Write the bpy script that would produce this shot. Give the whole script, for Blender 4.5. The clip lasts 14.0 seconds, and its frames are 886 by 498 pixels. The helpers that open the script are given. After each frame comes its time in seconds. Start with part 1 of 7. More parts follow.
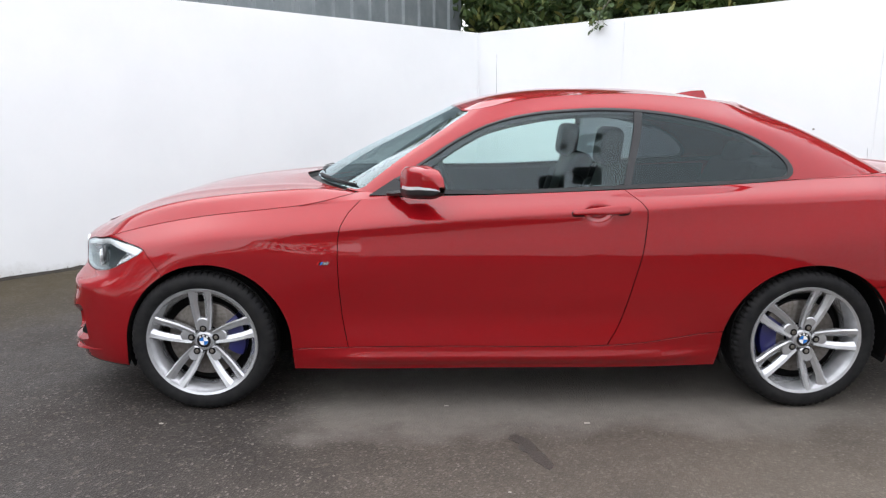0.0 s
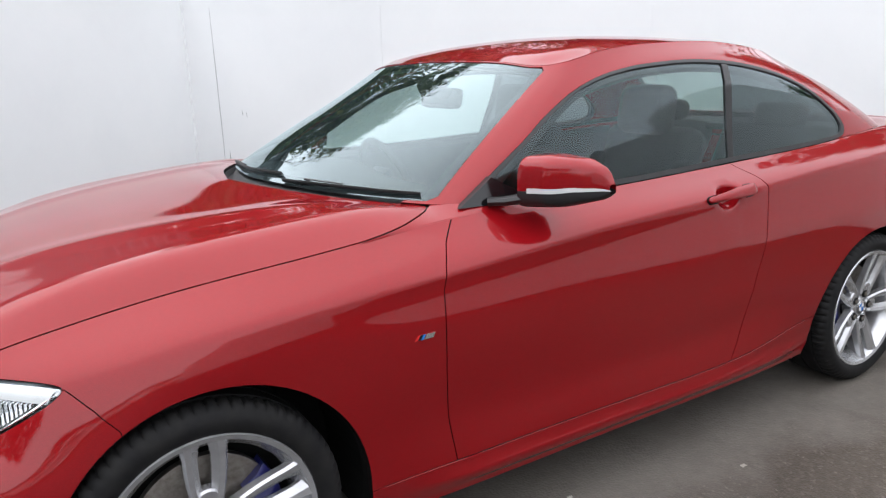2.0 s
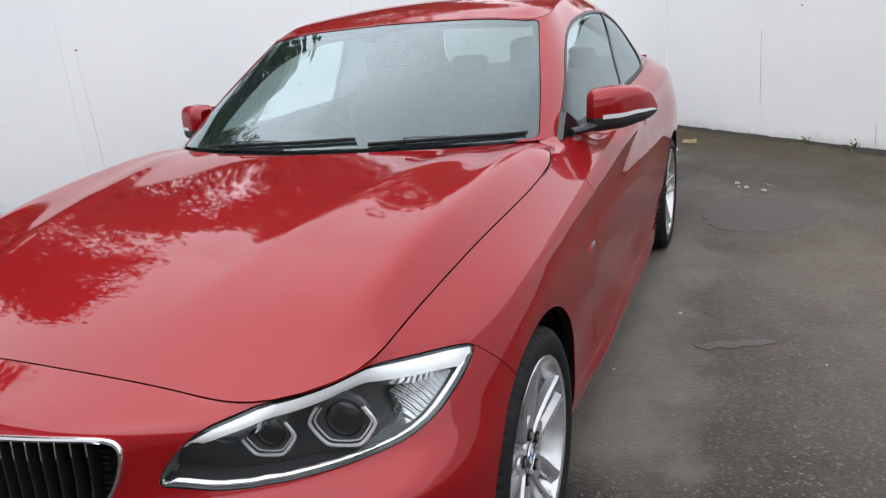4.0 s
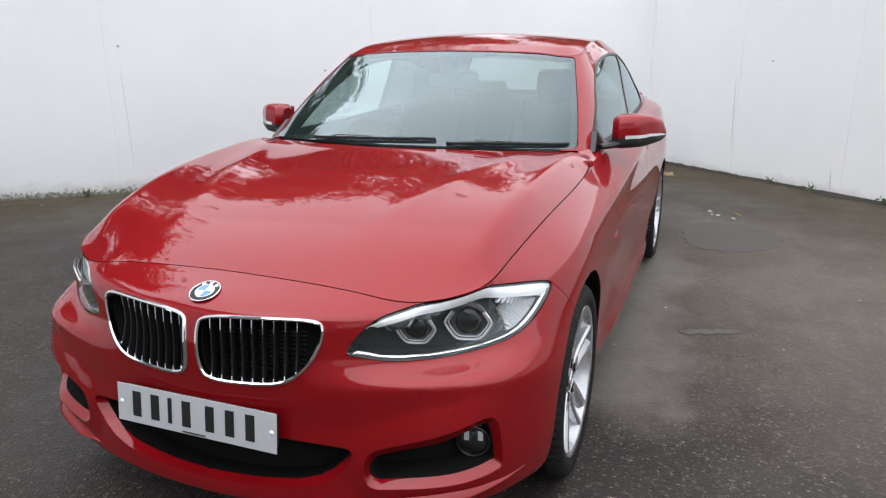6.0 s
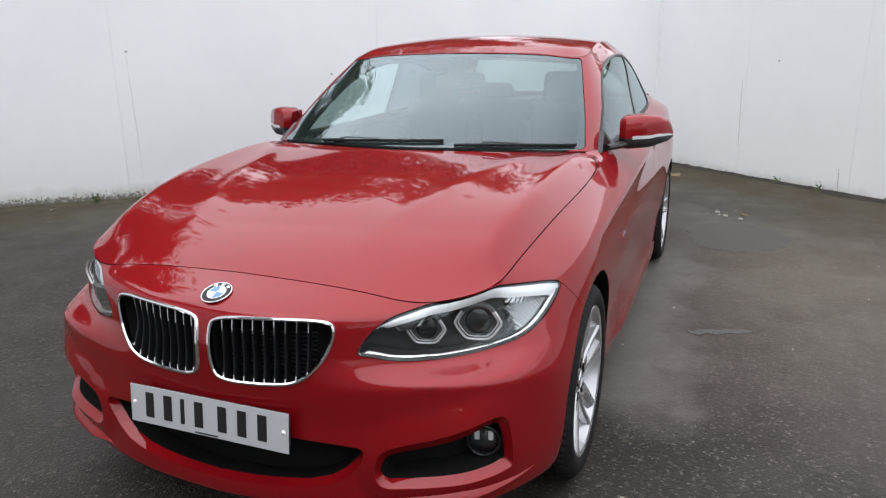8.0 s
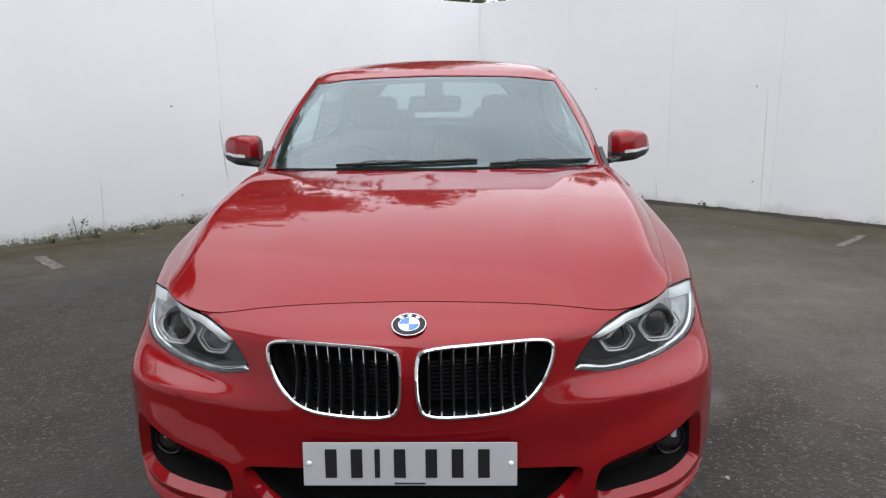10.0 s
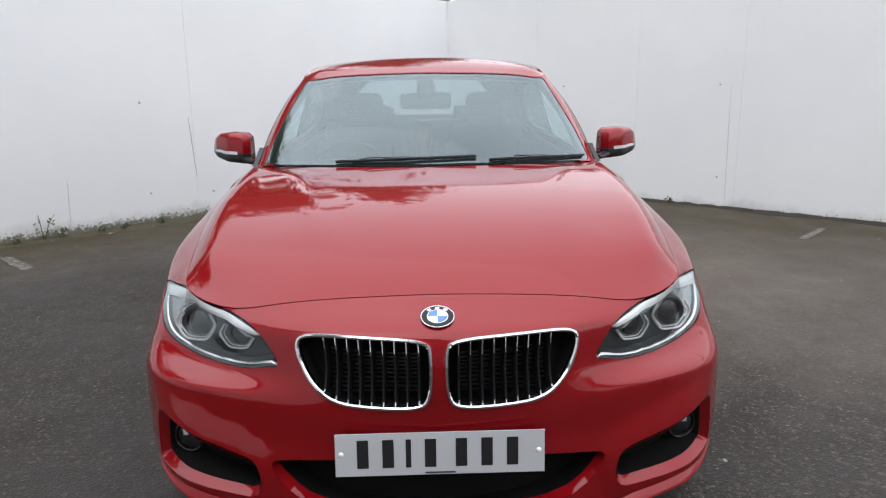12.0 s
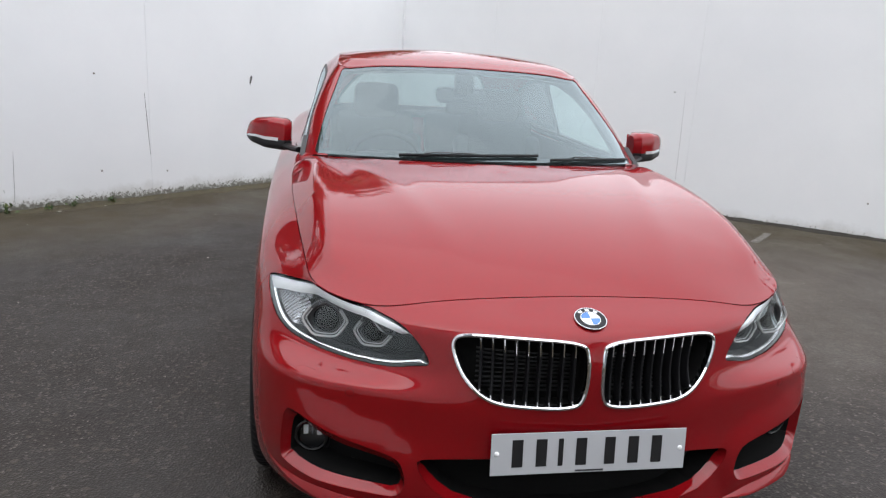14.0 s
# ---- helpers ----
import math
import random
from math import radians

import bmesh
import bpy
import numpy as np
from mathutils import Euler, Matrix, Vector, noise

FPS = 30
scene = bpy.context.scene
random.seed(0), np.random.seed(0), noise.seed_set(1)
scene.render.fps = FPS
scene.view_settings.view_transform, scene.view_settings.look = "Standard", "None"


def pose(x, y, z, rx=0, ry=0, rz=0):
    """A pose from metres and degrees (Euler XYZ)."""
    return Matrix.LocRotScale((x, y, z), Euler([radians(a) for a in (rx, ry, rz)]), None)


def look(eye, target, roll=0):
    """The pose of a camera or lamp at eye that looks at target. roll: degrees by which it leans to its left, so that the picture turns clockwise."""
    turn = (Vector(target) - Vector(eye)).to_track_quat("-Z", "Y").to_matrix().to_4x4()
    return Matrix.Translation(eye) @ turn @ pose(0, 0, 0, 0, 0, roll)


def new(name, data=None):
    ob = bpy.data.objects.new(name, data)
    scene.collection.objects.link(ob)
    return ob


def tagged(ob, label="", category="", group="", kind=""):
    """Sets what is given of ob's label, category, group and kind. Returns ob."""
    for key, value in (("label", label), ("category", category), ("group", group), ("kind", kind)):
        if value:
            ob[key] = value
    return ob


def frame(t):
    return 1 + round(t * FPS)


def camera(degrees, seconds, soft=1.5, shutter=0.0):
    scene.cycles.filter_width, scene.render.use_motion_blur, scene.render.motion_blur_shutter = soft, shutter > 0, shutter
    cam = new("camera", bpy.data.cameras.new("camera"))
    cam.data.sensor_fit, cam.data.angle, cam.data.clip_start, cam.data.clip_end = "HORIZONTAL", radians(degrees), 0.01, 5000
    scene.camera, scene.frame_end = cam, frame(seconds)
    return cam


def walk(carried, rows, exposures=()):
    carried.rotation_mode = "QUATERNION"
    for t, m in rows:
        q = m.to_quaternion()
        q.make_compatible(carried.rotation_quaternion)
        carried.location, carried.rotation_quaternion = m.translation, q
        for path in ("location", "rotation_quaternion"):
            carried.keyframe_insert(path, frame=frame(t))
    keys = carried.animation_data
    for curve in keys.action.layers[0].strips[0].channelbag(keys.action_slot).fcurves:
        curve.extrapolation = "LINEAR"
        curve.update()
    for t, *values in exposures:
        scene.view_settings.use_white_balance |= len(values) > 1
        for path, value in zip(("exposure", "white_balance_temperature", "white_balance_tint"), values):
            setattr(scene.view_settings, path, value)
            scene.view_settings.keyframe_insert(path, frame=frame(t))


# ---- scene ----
cam = camera(63.6, 14.0, 1.25)
PATH = [
    (0, (1.043, -3.914, 1.344), (1.061, -1.952, 0.954), -0.1),
    (0.5, (0.645, -3.503, 1.331), (0.594, -1.536, 0.971), -2.0),
    (1, (0.343, -3.098, 1.32), (0.512, -1.147, 0.912), -1.6),
    (1.5, (0.021, -2.673, 1.331), (0.643, -0.83, 0.865), -0.6),
    (2, (-0.293, -2.345, 1.329), (0.731, -0.698, 0.84), -1.5),
    (2.5, (-0.532, -1.986, 1.343), (0.798, -0.569, 0.871), -4.0),
    (3, (-0.862, -1.69, 1.34), (0.784, -0.651, 0.883), -4.0),
    (3.2, (-0.959, -1.589, 1.331), (0.718, -0.615, 0.844), -4.9),
    (5.3, (-2.091, -1.202, 1.376), (-0.294, -0.606, 0.733), -0.8),
    (5.5, (-2.111, -1.211, 1.379), (-0.316, -0.6, 0.742), 0.1),
    (6, (-2.15, -1.23, 1.372), (-0.355, -0.535, 0.827), -0.2),
    (6.5, (-2.159, -1.236, 1.365), (-0.365, -0.535, 0.828), -0.7),
    (7, (-2.161, -1.236, 1.367), (-0.369, -0.529, 0.829), -1.0),
    (7.5, (-2.16, -1.235, 1.369), (-0.37, -0.523, 0.831), -1.0),
    (8, (-2.165, -1.227, 1.369), (-0.375, -0.515, 0.832), -0.7),
    (8.5, (-2.194, -1.041, 1.337), (-0.415, -0.274, 0.841), -0.8),
    (8.7, (-2.23, -0.903, 1.331), (-0.416, -0.223, 0.838), -0.0),
    (10.8, (-2.382, 0.034, 1.325), (-0.436, -0.03, 0.868), -2.6),
    (11, (-2.389, 0.031, 1.327), (-0.443, -0.028, 0.869), -2.2),
    (11.5, (-2.392, 0.035, 1.328), (-0.447, -0.029, 0.867), -1.1),
    (12, (-2.394, 0.038, 1.327), (-0.45, -0.024, 0.863), -0.7),
    (12.5, (-2.399, 0.038, 1.331), (-0.456, -0.033, 0.864), -0.4),
    (13, (-2.404, 0.078, 1.338), (-0.463, -0.017, 0.863), -0.0),
    (13.5, (-2.387, 0.355, 1.342), (-0.455, 0.169, 0.86), 1.9),
    (14, (-2.336, 0.681, 1.349), (-0.428, 0.338, 0.859), 3.2),
]
walk(cam, [(t, look(eye, target, roll)) for t, eye, target, roll in PATH],
     [(0, 0.88), (1, 0.70), (2, 0.68), (2.5, 0.54), (3, 0.41), (5.4, 0.63), (6.5, 0.49), (8.7, 0.43), (11, 0.40), (14, 0.42)])

# ---- light ----
SUN_ELEVATION, SUN_TURN = 58.0, 305.0
world = bpy.data.worlds.new("sky")
scene.world = world
world.use_nodes = True
wn = world.node_tree
wn.nodes.clear()
sky = wn.nodes.new("ShaderNodeTexSky")
sky.sky_type = "NISHITA"
sky.sun_disc = False
sky.sun_elevation = radians(SUN_ELEVATION)
sky.sun_rotation = radians(SUN_TURN)
sky.air_density, sky.dust_density, sky.ozone_density = 1.0, 0.7, 1.0
grey = wn.nodes.new("ShaderNodeHueSaturation")
grey.inputs["Saturation"].default_value = 0.22
grey.inputs["Value"].default_value = 2.3
back = wn.nodes.new("ShaderNodeBackground")
back.inputs["Strength"].default_value = 0.15
out = wn.nodes.new("ShaderNodeOutputWorld")
cloud_deck = wn.nodes.new("ShaderNodeMix")
cloud_deck.data_type = "RGBA"
cloud_deck.inputs["Factor"].default_value = 0.6
deck_a, deck_b = [i for i in cloud_deck.inputs if i.type == "RGBA"]
height = wn.nodes.new("ShaderNodeSeparateXYZ")
wn.links.new(wn.nodes.new("ShaderNodeTexCoord").outputs["Generated"], height.inputs[0])
lift = wn.nodes.new("ShaderNodeMapRange")
wn.links.new(height.outputs["Z"], lift.inputs["Value"])
lift.inputs["To Min"].default_value, lift.inputs["To Max"].default_value = 0.62, 1.5
deck = wn.nodes.new("ShaderNodeVectorMath")
deck.operation = "SCALE"
deck.inputs[0].default_value = (8.85, 8.92, 9.5)
wn.links.new(lift.outputs[0], deck.inputs["Scale"])
wn.links.new(deck.outputs[0], deck_b)
wn.links.new(sky.outputs[0], grey.inputs["Color"])
wn.links.new(grey.outputs[0], deck_a)
wn.links.new([o for o in cloud_deck.outputs if o.type == "RGBA"][0], back.inputs["Color"])
wn.links.new(back.outputs[0], out.inputs["Surface"])
sun_data = bpy.data.lights.new("sun", "SUN")
sun_data.energy, sun_data.angle, sun_data.color = 0.5, radians(120), (1.0, 0.97, 0.93)
sun = new("sun", sun_data)
el, az = radians(SUN_ELEVATION), radians(SUN_TURN)
sun_way = Vector((math.sin(az) * math.cos(el), math.cos(az) * math.cos(el), math.sin(el)))
sun.matrix_world = look(sun_way * 30, (0, 0, 0))


# ---- materials ----
def material(name, colour=(0.5, 0.5, 0.5), rough=0.5, metal=0.0, coat=0.0, coat_rough=0.03, spec=0.5):
    m = bpy.data.materials.new(name)
    m.use_nodes = True
    b = m.node_tree.nodes["Principled BSDF"]
    b.inputs["Base Color"].default_value = (*colour, 1)
    b.inputs["Roughness"].default_value = rough
    b.inputs["Metallic"].default_value = metal
    b.inputs["Coat Weight"].default_value = coat
    b.inputs["Coat Roughness"].default_value = coat_rough
    b.inputs["Specular IOR Level"].default_value = spec
    return m


def shader(m):
    return m.node_tree.nodes["Principled BSDF"]


def node(m, kind, links=(), **values):
    """A node in m; values set inputs by name, links are (input, socket)."""
    n = m.node_tree.nodes.new(kind)
    for key, value in values.items():
        n.inputs[key.replace("_", " ")].default_value = value
    for key, socket in links:
        m.node_tree.links.new(socket, n.inputs[key])
    return n


def link(m, socket, target):
    m.node_tree.links.new(socket, target)


def coords(m):
    g = m.node_tree.nodes.new("ShaderNodeNewGeometry")
    return g.outputs["Position"]


def noise_of(m, scale, detail=4.0, rough=0.55, where=None):
    n = node(m, "ShaderNodeTexNoise", [("Vector", where or coords(m))], Scale=scale, Detail=detail, Roughness=rough)
    return n.outputs["Fac"]


def ramp(m, socket, stops):
    n = m.node_tree.nodes.new("ShaderNodeValToRGB")
    link(m, socket, n.inputs["Fac"])
    el = n.color_ramp.elements
    while len(el) < len(stops):
        el.new(0.5)
    for e, (p, c) in zip(el, stops):
        e.position, e.color = p, (*c, 1)
    return n.outputs["Color"]


def bump(m, socket, strength, distance):
    n = node(m, "ShaderNodeBump", [("Height", socket)], Strength=strength, Distance=distance)
    link(m, n.outputs["Normal"], shader(m).inputs["Normal"])
    return n


def mix_colour(m, fac, a, b):
    n = m.node_tree.nodes.new("ShaderNodeMix")
    n.data_type = "RGBA"
    link(m, fac, n.inputs["Factor"])
    for key, c in (("A", a), ("B", b)):
        sock = [i for i in n.inputs if i.name == key and i.type == "RGBA"][0]
        if isinstance(c, tuple):
            sock.default_value = (*c, 1)
        else:
            link(m, c, sock)
    return [o for o in n.outputs if o.type == "RGBA"][0]


PAINT = material("red_metallic_paint", (0.36, 0.01, 0.01), 0.48, 0.3, 1.0, 0.015, 0.0)
flake = noise_of(PAINT, 900.0, 1.0)
link(PAINT, ramp(PAINT, flake, [(0.3, (0.207, 0.0033, 0.0057)), (0.7, (0.290, 0.0058, 0.0096))]), shader(PAINT).inputs["Base Color"])
shader(PAINT).inputs["Coat IOR"].default_value = 1.5
film = noise_of(PAINT, 6.0, 6.0, 0.7)
link(PAINT, ramp(PAINT, film, [(0.35, (0.008,) * 3), (0.75, (0.035,) * 3)]), shader(PAINT).inputs["Coat Roughness"])
facing_up = node(PAINT, "ShaderNodeSeparateXYZ", [("Vector", PAINT.node_tree.nodes.new("ShaderNodeNewGeometry").outputs["Normal"])])
mist_share = node(PAINT, "ShaderNodeMapRange", [("Value", facing_up.outputs["Z"])], From_Min=0.55, From_Max=0.9, To_Min=0.0, To_Max=0.006)
drop = node(PAINT, "ShaderNodeTexVoronoi", [("Vector", coords(PAINT))], Scale=260.0)
mist = node(PAINT, "ShaderNodeBump", [("Height", drop.outputs["Distance"]), ("Strength", mist_share.outputs[0])], Distance=0.002)
link(PAINT, mist.outputs["Normal"], shader(PAINT).inputs["Coat Normal"])

# near black that paints the shade in panel gaps and joints
GAP_SHADE = material("panel_gap_shade", (0.006, 0.005, 0.005), 0.8, spec=0.1)
BLACK_PLASTIC = material("black_plastic", (0.012, 0.012, 0.013), 0.42)
link(BLACK_PLASTIC, ramp(BLACK_PLASTIC, noise_of(BLACK_PLASTIC, 18.0, 5.0), [(0.3, (0.009, 0.009, 0.010)), (0.75, (0.018, 0.018, 0.019))]), shader(BLACK_PLASTIC).inputs["Base Color"])
CERAMIC = material("black_ceramic_border", (0.010, 0.010, 0.011), 0.5, spec=0.15)
GLOSS_BLACK = material("gloss_black", (0.008, 0.008, 0.009), 0.12)
VOID_BLACK = material("matt_black_lining", (0.008, 0.008, 0.008), 0.9, spec=0.1)
SLAT_BLACK = material("matt_black_slat", (0.008, 0.008, 0.009), 0.55, spec=0.2)
CHROME = material("chrome", (0.85, 0.86, 0.88), 0.07, 1.0)
SATIN = material("satin_silver", (0.75, 0.76, 0.78), 0.25, 1.0)
TYRE = material("tyre_rubber", (0.018, 0.018, 0.019), 0.7, spec=0.2)
link(TYRE, ramp(TYRE, noise_of(TYRE, 25.0, 5.0), [(0.3, (0.006, 0.006, 0.007)), (0.75, (0.015, 0.0145, 0.014))]), shader(TYRE).inputs["Base Color"])
ALLOY = material("silver_alloy", (0.7, 0.71, 0.73), 0.26, 0.7, 0.3, 0.05)
link(ALLOY, ramp(ALLOY, noise_of(ALLOY, 30.0, 5.0), [(0.3, (0.47, 0.475, 0.49)), (0.7, (0.56, 0.565, 0.58))]), shader(ALLOY).inputs["Base Color"])
STEEL = material("brake_steel", (0.15, 0.135, 0.12), 0.45, 0.7)
link(STEEL, ramp(STEEL, noise_of(STEEL, 60.0, 5.0), [(0.3, (0.11, 0.095, 0.08)), (0.7, (0.20, 0.185, 0.17))]), shader(STEEL).inputs["Base Color"])
CALIPER = material("blue_caliper_paint", (0.011, 0.013, 0.095), 0.35, 0.0, 0.5)
WHITE_TRIM = material("white_lamp_trim", (0.88, 0.89, 0.90), 0.3, 0.1, 0.4)
MIRROR_STRIP = material("silver_strip", (0.80, 0.81, 0.82), 0.25, 0.35, 0.5)
RING_SILVER = material("clear_silver_ring", (0.62, 0.63, 0.64), 0.2, 0.45, 0.5)
LAMP_GREY = material("lamp_grey", (0.038, 0.039, 0.041), 0.3, 0.2)
LAMP_BACK = material("lamp_reflector_grey", (0.035, 0.036, 0.038), 0.3, 0.3)
LAMP_SILVER = material("lamp_side_wall", (0.42, 0.43, 0.44), 0.3, 0.6)
RIBBED_SILVER = material("ribbed_reflector", (0.62, 0.63, 0.65), 0.16, 0.9)
ribs = node(RIBBED_SILVER, "ShaderNodeTexWave", [("Vector", coords(RIBBED_SILVER))], Scale=38.0, Distortion=1.5)
bump(RIBBED_SILVER, ribs.outputs["Fac"], 0.5, 0.01)
PLATE_WHITE = material("plate_white", (0.46, 0.47, 0.485), 0.35)
PLATE_BLACK = material("plate_black", (0.012, 0.012, 0.013), 0.4)
BADGE_BLUE = material("badge_blue", (0.02, 0.16, 0.50), 0.15, 0.0, 1.0)
BADGE_WHITE = material("badge_white", (0.8, 0.8, 0.8), 0.15, 0.0, 1.0)
BADGE_DARK = material("badge_dark", (0.004, 0.005, 0.008), 0.3, 0.0, 0.0, spec=0.3)
RED_STRIPE = material("badge_red", (0.5, 0.02, 0.02), 0.2)
TAIL_RED = material("tail_lamp_red", (0.35, 0.005, 0.008), 0.1, 0.0, 1.0)
SEAT_CLOTH = material("dark_seat_leather", (0.010, 0.011, 0.012), 0.6, spec=0.25)
link(SEAT_CLOTH, ramp(SEAT_CLOTH, noise_of(SEAT_CLOTH, 12.0, 4.0), [(0.3, (0.008, 0.009, 0.010)), (0.7, (0.013, 0.014, 0.015))]), shader(SEAT_CLOTH).inputs["Base Color"])
CABIN = material("cabin_trim", (0.010, 0.011, 0.012), 0.65, spec=0.25)
HEADLINER = material("headliner", (0.16, 0.16, 0.165), 0.9)


def glass_material(name, tint, face_on, film=0.0, rain=0.0):
    """Thin glass: tint is what passes, face_on the share that it mirrors when seen square on, film the share of pale
    haze painted over it for reflected light, rain how far drops break the mirror image.
    """
    m = bpy.data.materials.new(name)
    m.use_nodes = True
    t = m.node_tree
    t.nodes.clear()
    tr = t.nodes.new("ShaderNodeBsdfTransparent")
    tr.inputs["Color"].default_value = (*tint, 1)
    gl = t.nodes.new("ShaderNodeBsdfGlossy")
    gl.inputs["Roughness"].default_value = 0.0
    gl.inputs["Color"].default_value = (0.84, 0.97, 1, 1)
    lw = t.nodes.new("ShaderNodeLayerWeight")
    lw.inputs["Blend"].default_value = 0.5
    pw = t.nodes.new("ShaderNodeMath")
    pw.operation = "POWER"
    pw.inputs[1].default_value = 3.2
    fr = t.nodes.new("ShaderNodeMath")
    fr.operation = "MULTIPLY_ADD"
    fr.inputs[1].default_value, fr.inputs[2].default_value = 1.0 - face_on, face_on
    t.links.new(lw.outputs["Facing"], pw.inputs[0])
    t.links.new(pw.outputs[0], fr.inputs[0])
    mx = t.nodes.new("ShaderNodeMixShader")
    o = t.nodes.new("ShaderNodeOutputMaterial")
    t.links.new(fr.outputs[0], mx.inputs[0])
    t.links.new(tr.outputs[0], mx.inputs[1])
    t.links.new(gl.outputs[0], mx.inputs[2])
    if rain:
        place = t.nodes.new("ShaderNodeNewGeometry")
        drops = t.nodes.new("ShaderNodeTexVoronoi")
        drops.inputs["Scale"].default_value = 110.0
        t.links.new(place.outputs["Position"], drops.inputs["Vector"])
        bead = t.nodes.new("ShaderNodeMapRange")
        bead.inputs["From Min"].default_value, bead.inputs["From Max"].default_value = 0.04, 0.34
        bead.inputs["To Min"].default_value, bead.inputs["To Max"].default_value = 1.0, 0.0
        t.links.new(drops.outputs["Distance"], bead.inputs["Value"])
        where = t.nodes.new("ShaderNodeTexNoise")
        where.inputs["Scale"].default_value, where.inputs["Detail"].default_value = 7.0, 6.0
        t.links.new(place.outputs["Position"], where.inputs["Vector"])
        wetter = t.nodes.new("ShaderNodeMapRange")
        wetter.inputs["From Min"].default_value, wetter.inputs["From Max"].default_value = 0.38, 0.62
        wetter.inputs["To Max"].default_value = rain
        t.links.new(where.outputs["Fac"], wetter.inputs["Value"])
        relief = t.nodes.new("ShaderNodeBump")
        relief.inputs["Distance"].default_value = 0.0025
        some = t.nodes.new("ShaderNodeMapRange")
        some.inputs["From Min"].default_value, some.inputs["From Max"].default_value = 0.72, 0.78
        t.links.new(drops.outputs["Color"], some.inputs["Value"])
        few = t.nodes.new("ShaderNodeMath")
        few.operation = "MULTIPLY"
        t.links.new(bead.outputs[0], few.inputs[0])
        t.links.new(some.outputs[0], few.inputs[1])
        t.links.new(few.outputs[0], relief.inputs["Height"])
        t.links.new(wetter.outputs[0], relief.inputs["Strength"])
        t.links.new(relief.outputs["Normal"], gl.inputs["Normal"])
    if film:
        # teal diffuse haze paints in a pale veil of reflected light
        haze = t.nodes.new("ShaderNodeBsdfDiffuse")
        haze.inputs["Color"].default_value = (0.46, 0.68, 0.73, 1)
        spots = t.nodes.new("ShaderNodeTexNoise")
        spots.inputs["Scale"].default_value = 5.0
        spots.inputs["Detail"].default_value = 8.0
        place = t.nodes.new("ShaderNodeNewGeometry")
        t.links.new(place.outputs["Position"], spots.inputs["Vector"])
        share = t.nodes.new("ShaderNodeMapRange")
        share.inputs["From Min"].default_value, share.inputs["From Max"].default_value = 0.25, 0.75
        share.inputs["To Min"].default_value, share.inputs["To Max"].default_value = film * 0.6, film * 1.4
        t.links.new(spots.outputs["Fac"], share.inputs["Value"])
        wet = t.nodes.new("ShaderNodeMixShader")
        t.links.new(share.outputs[0], wet.inputs[0])
        t.links.new(mx.outputs[0], wet.inputs[1])
        t.links.new(haze.outputs[0], wet.inputs[2])
        mx = wet
    t.links.new(mx.outputs[0], o.inputs["Surface"])
    return m


GLASS = glass_material("tinted_green_glass", (0.56, 0.65, 0.64), 0.085, 0.018, 0.05)
REAR_GLASS = glass_material("smoked_rear_glass", (0.42, 0.50, 0.48), 0.045, 0.04)
SIDE_GLASS = glass_material("side_glass", (0.74, 0.88, 0.855), 0.046)
GLASS_DARK = glass_material("privacy_glass", (0.17, 0.195, 0.21), 0.032, 0.01)
LENS = glass_material("clear_lamp_cover", (0.94, 0.95, 0.95), 0.055)


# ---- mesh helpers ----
# finds the turned-in lips that take the painted gap shade
def gap_faces(verts, faces):
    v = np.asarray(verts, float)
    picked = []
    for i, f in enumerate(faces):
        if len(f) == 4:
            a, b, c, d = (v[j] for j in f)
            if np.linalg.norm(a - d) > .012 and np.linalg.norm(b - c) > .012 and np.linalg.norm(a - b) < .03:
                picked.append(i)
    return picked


def mesh_of(name, verts, faces, mat=None, smooth=True, normals=None):
    me = bpy.data.meshes.new(name)
    me.from_pydata([tuple(map(float, v)) for v in verts], [], [tuple(map(int, f)) for f in faces])
    if mat:
        me.materials.append(mat)
    me.polygons.foreach_set("use_smooth", [smooth] * len(me.polygons))
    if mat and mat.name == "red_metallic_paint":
        # faces deep in a gap turn near black: the gap's shade, painted on
        me.materials.append(GAP_SHADE)
        for q in gap_faces(verts, faces):
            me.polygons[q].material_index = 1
    me.update()
    if normals is not None:
        me.normals_split_custom_set_from_vertices([tuple(map(float, n)) for n in normals])
    return me


def put(name, me, parent=None, label="", category="", kind="", group=""):
    ob = new(name, me)
    if parent is not None:
        ob.parent = parent
    return tagged(ob, label, category, group, kind)


def part(name, bm, mat, parent, label="", smooth=False):
    """One bmesh as one mesh object under a thing or a part."""
    me = bpy.data.meshes.new(name)
    bmesh.ops.recalc_face_normals(bm, faces=bm.faces)
    bm.to_mesh(me)
    bm.free()
    me.materials.append(mat)
    me.polygons.foreach_set("use_smooth", [smooth] * len(me.polygons))
    if smooth:
        me.set_sharp_from_angle(angle=radians(38))
    return put(name, me, parent, label)


def thing(name, label, category, at=(0, 0, 0), kind="", group=""):
    ob = new(name)
    ob.location = at
    return tagged(ob, label, category, group, kind)


def box(bm, centre, size, bevel=0.0, turn=None, seg=2):
    r = bmesh.ops.create_cube(bm, size=1.0)
    m = Matrix.Translation(centre) @ (turn.to_4x4() if turn else Matrix()) @ Matrix.Diagonal((*size, 1))
    bmesh.ops.transform(bm, matrix=m, verts=r["verts"])
    if bevel:
        edges = {e for v in r["verts"] for e in v.link_edges}
        bmesh.ops.bevel(bm, geom=list(edges), offset=bevel, segments=seg, affect="EDGES", profile=0.5)
    return bm


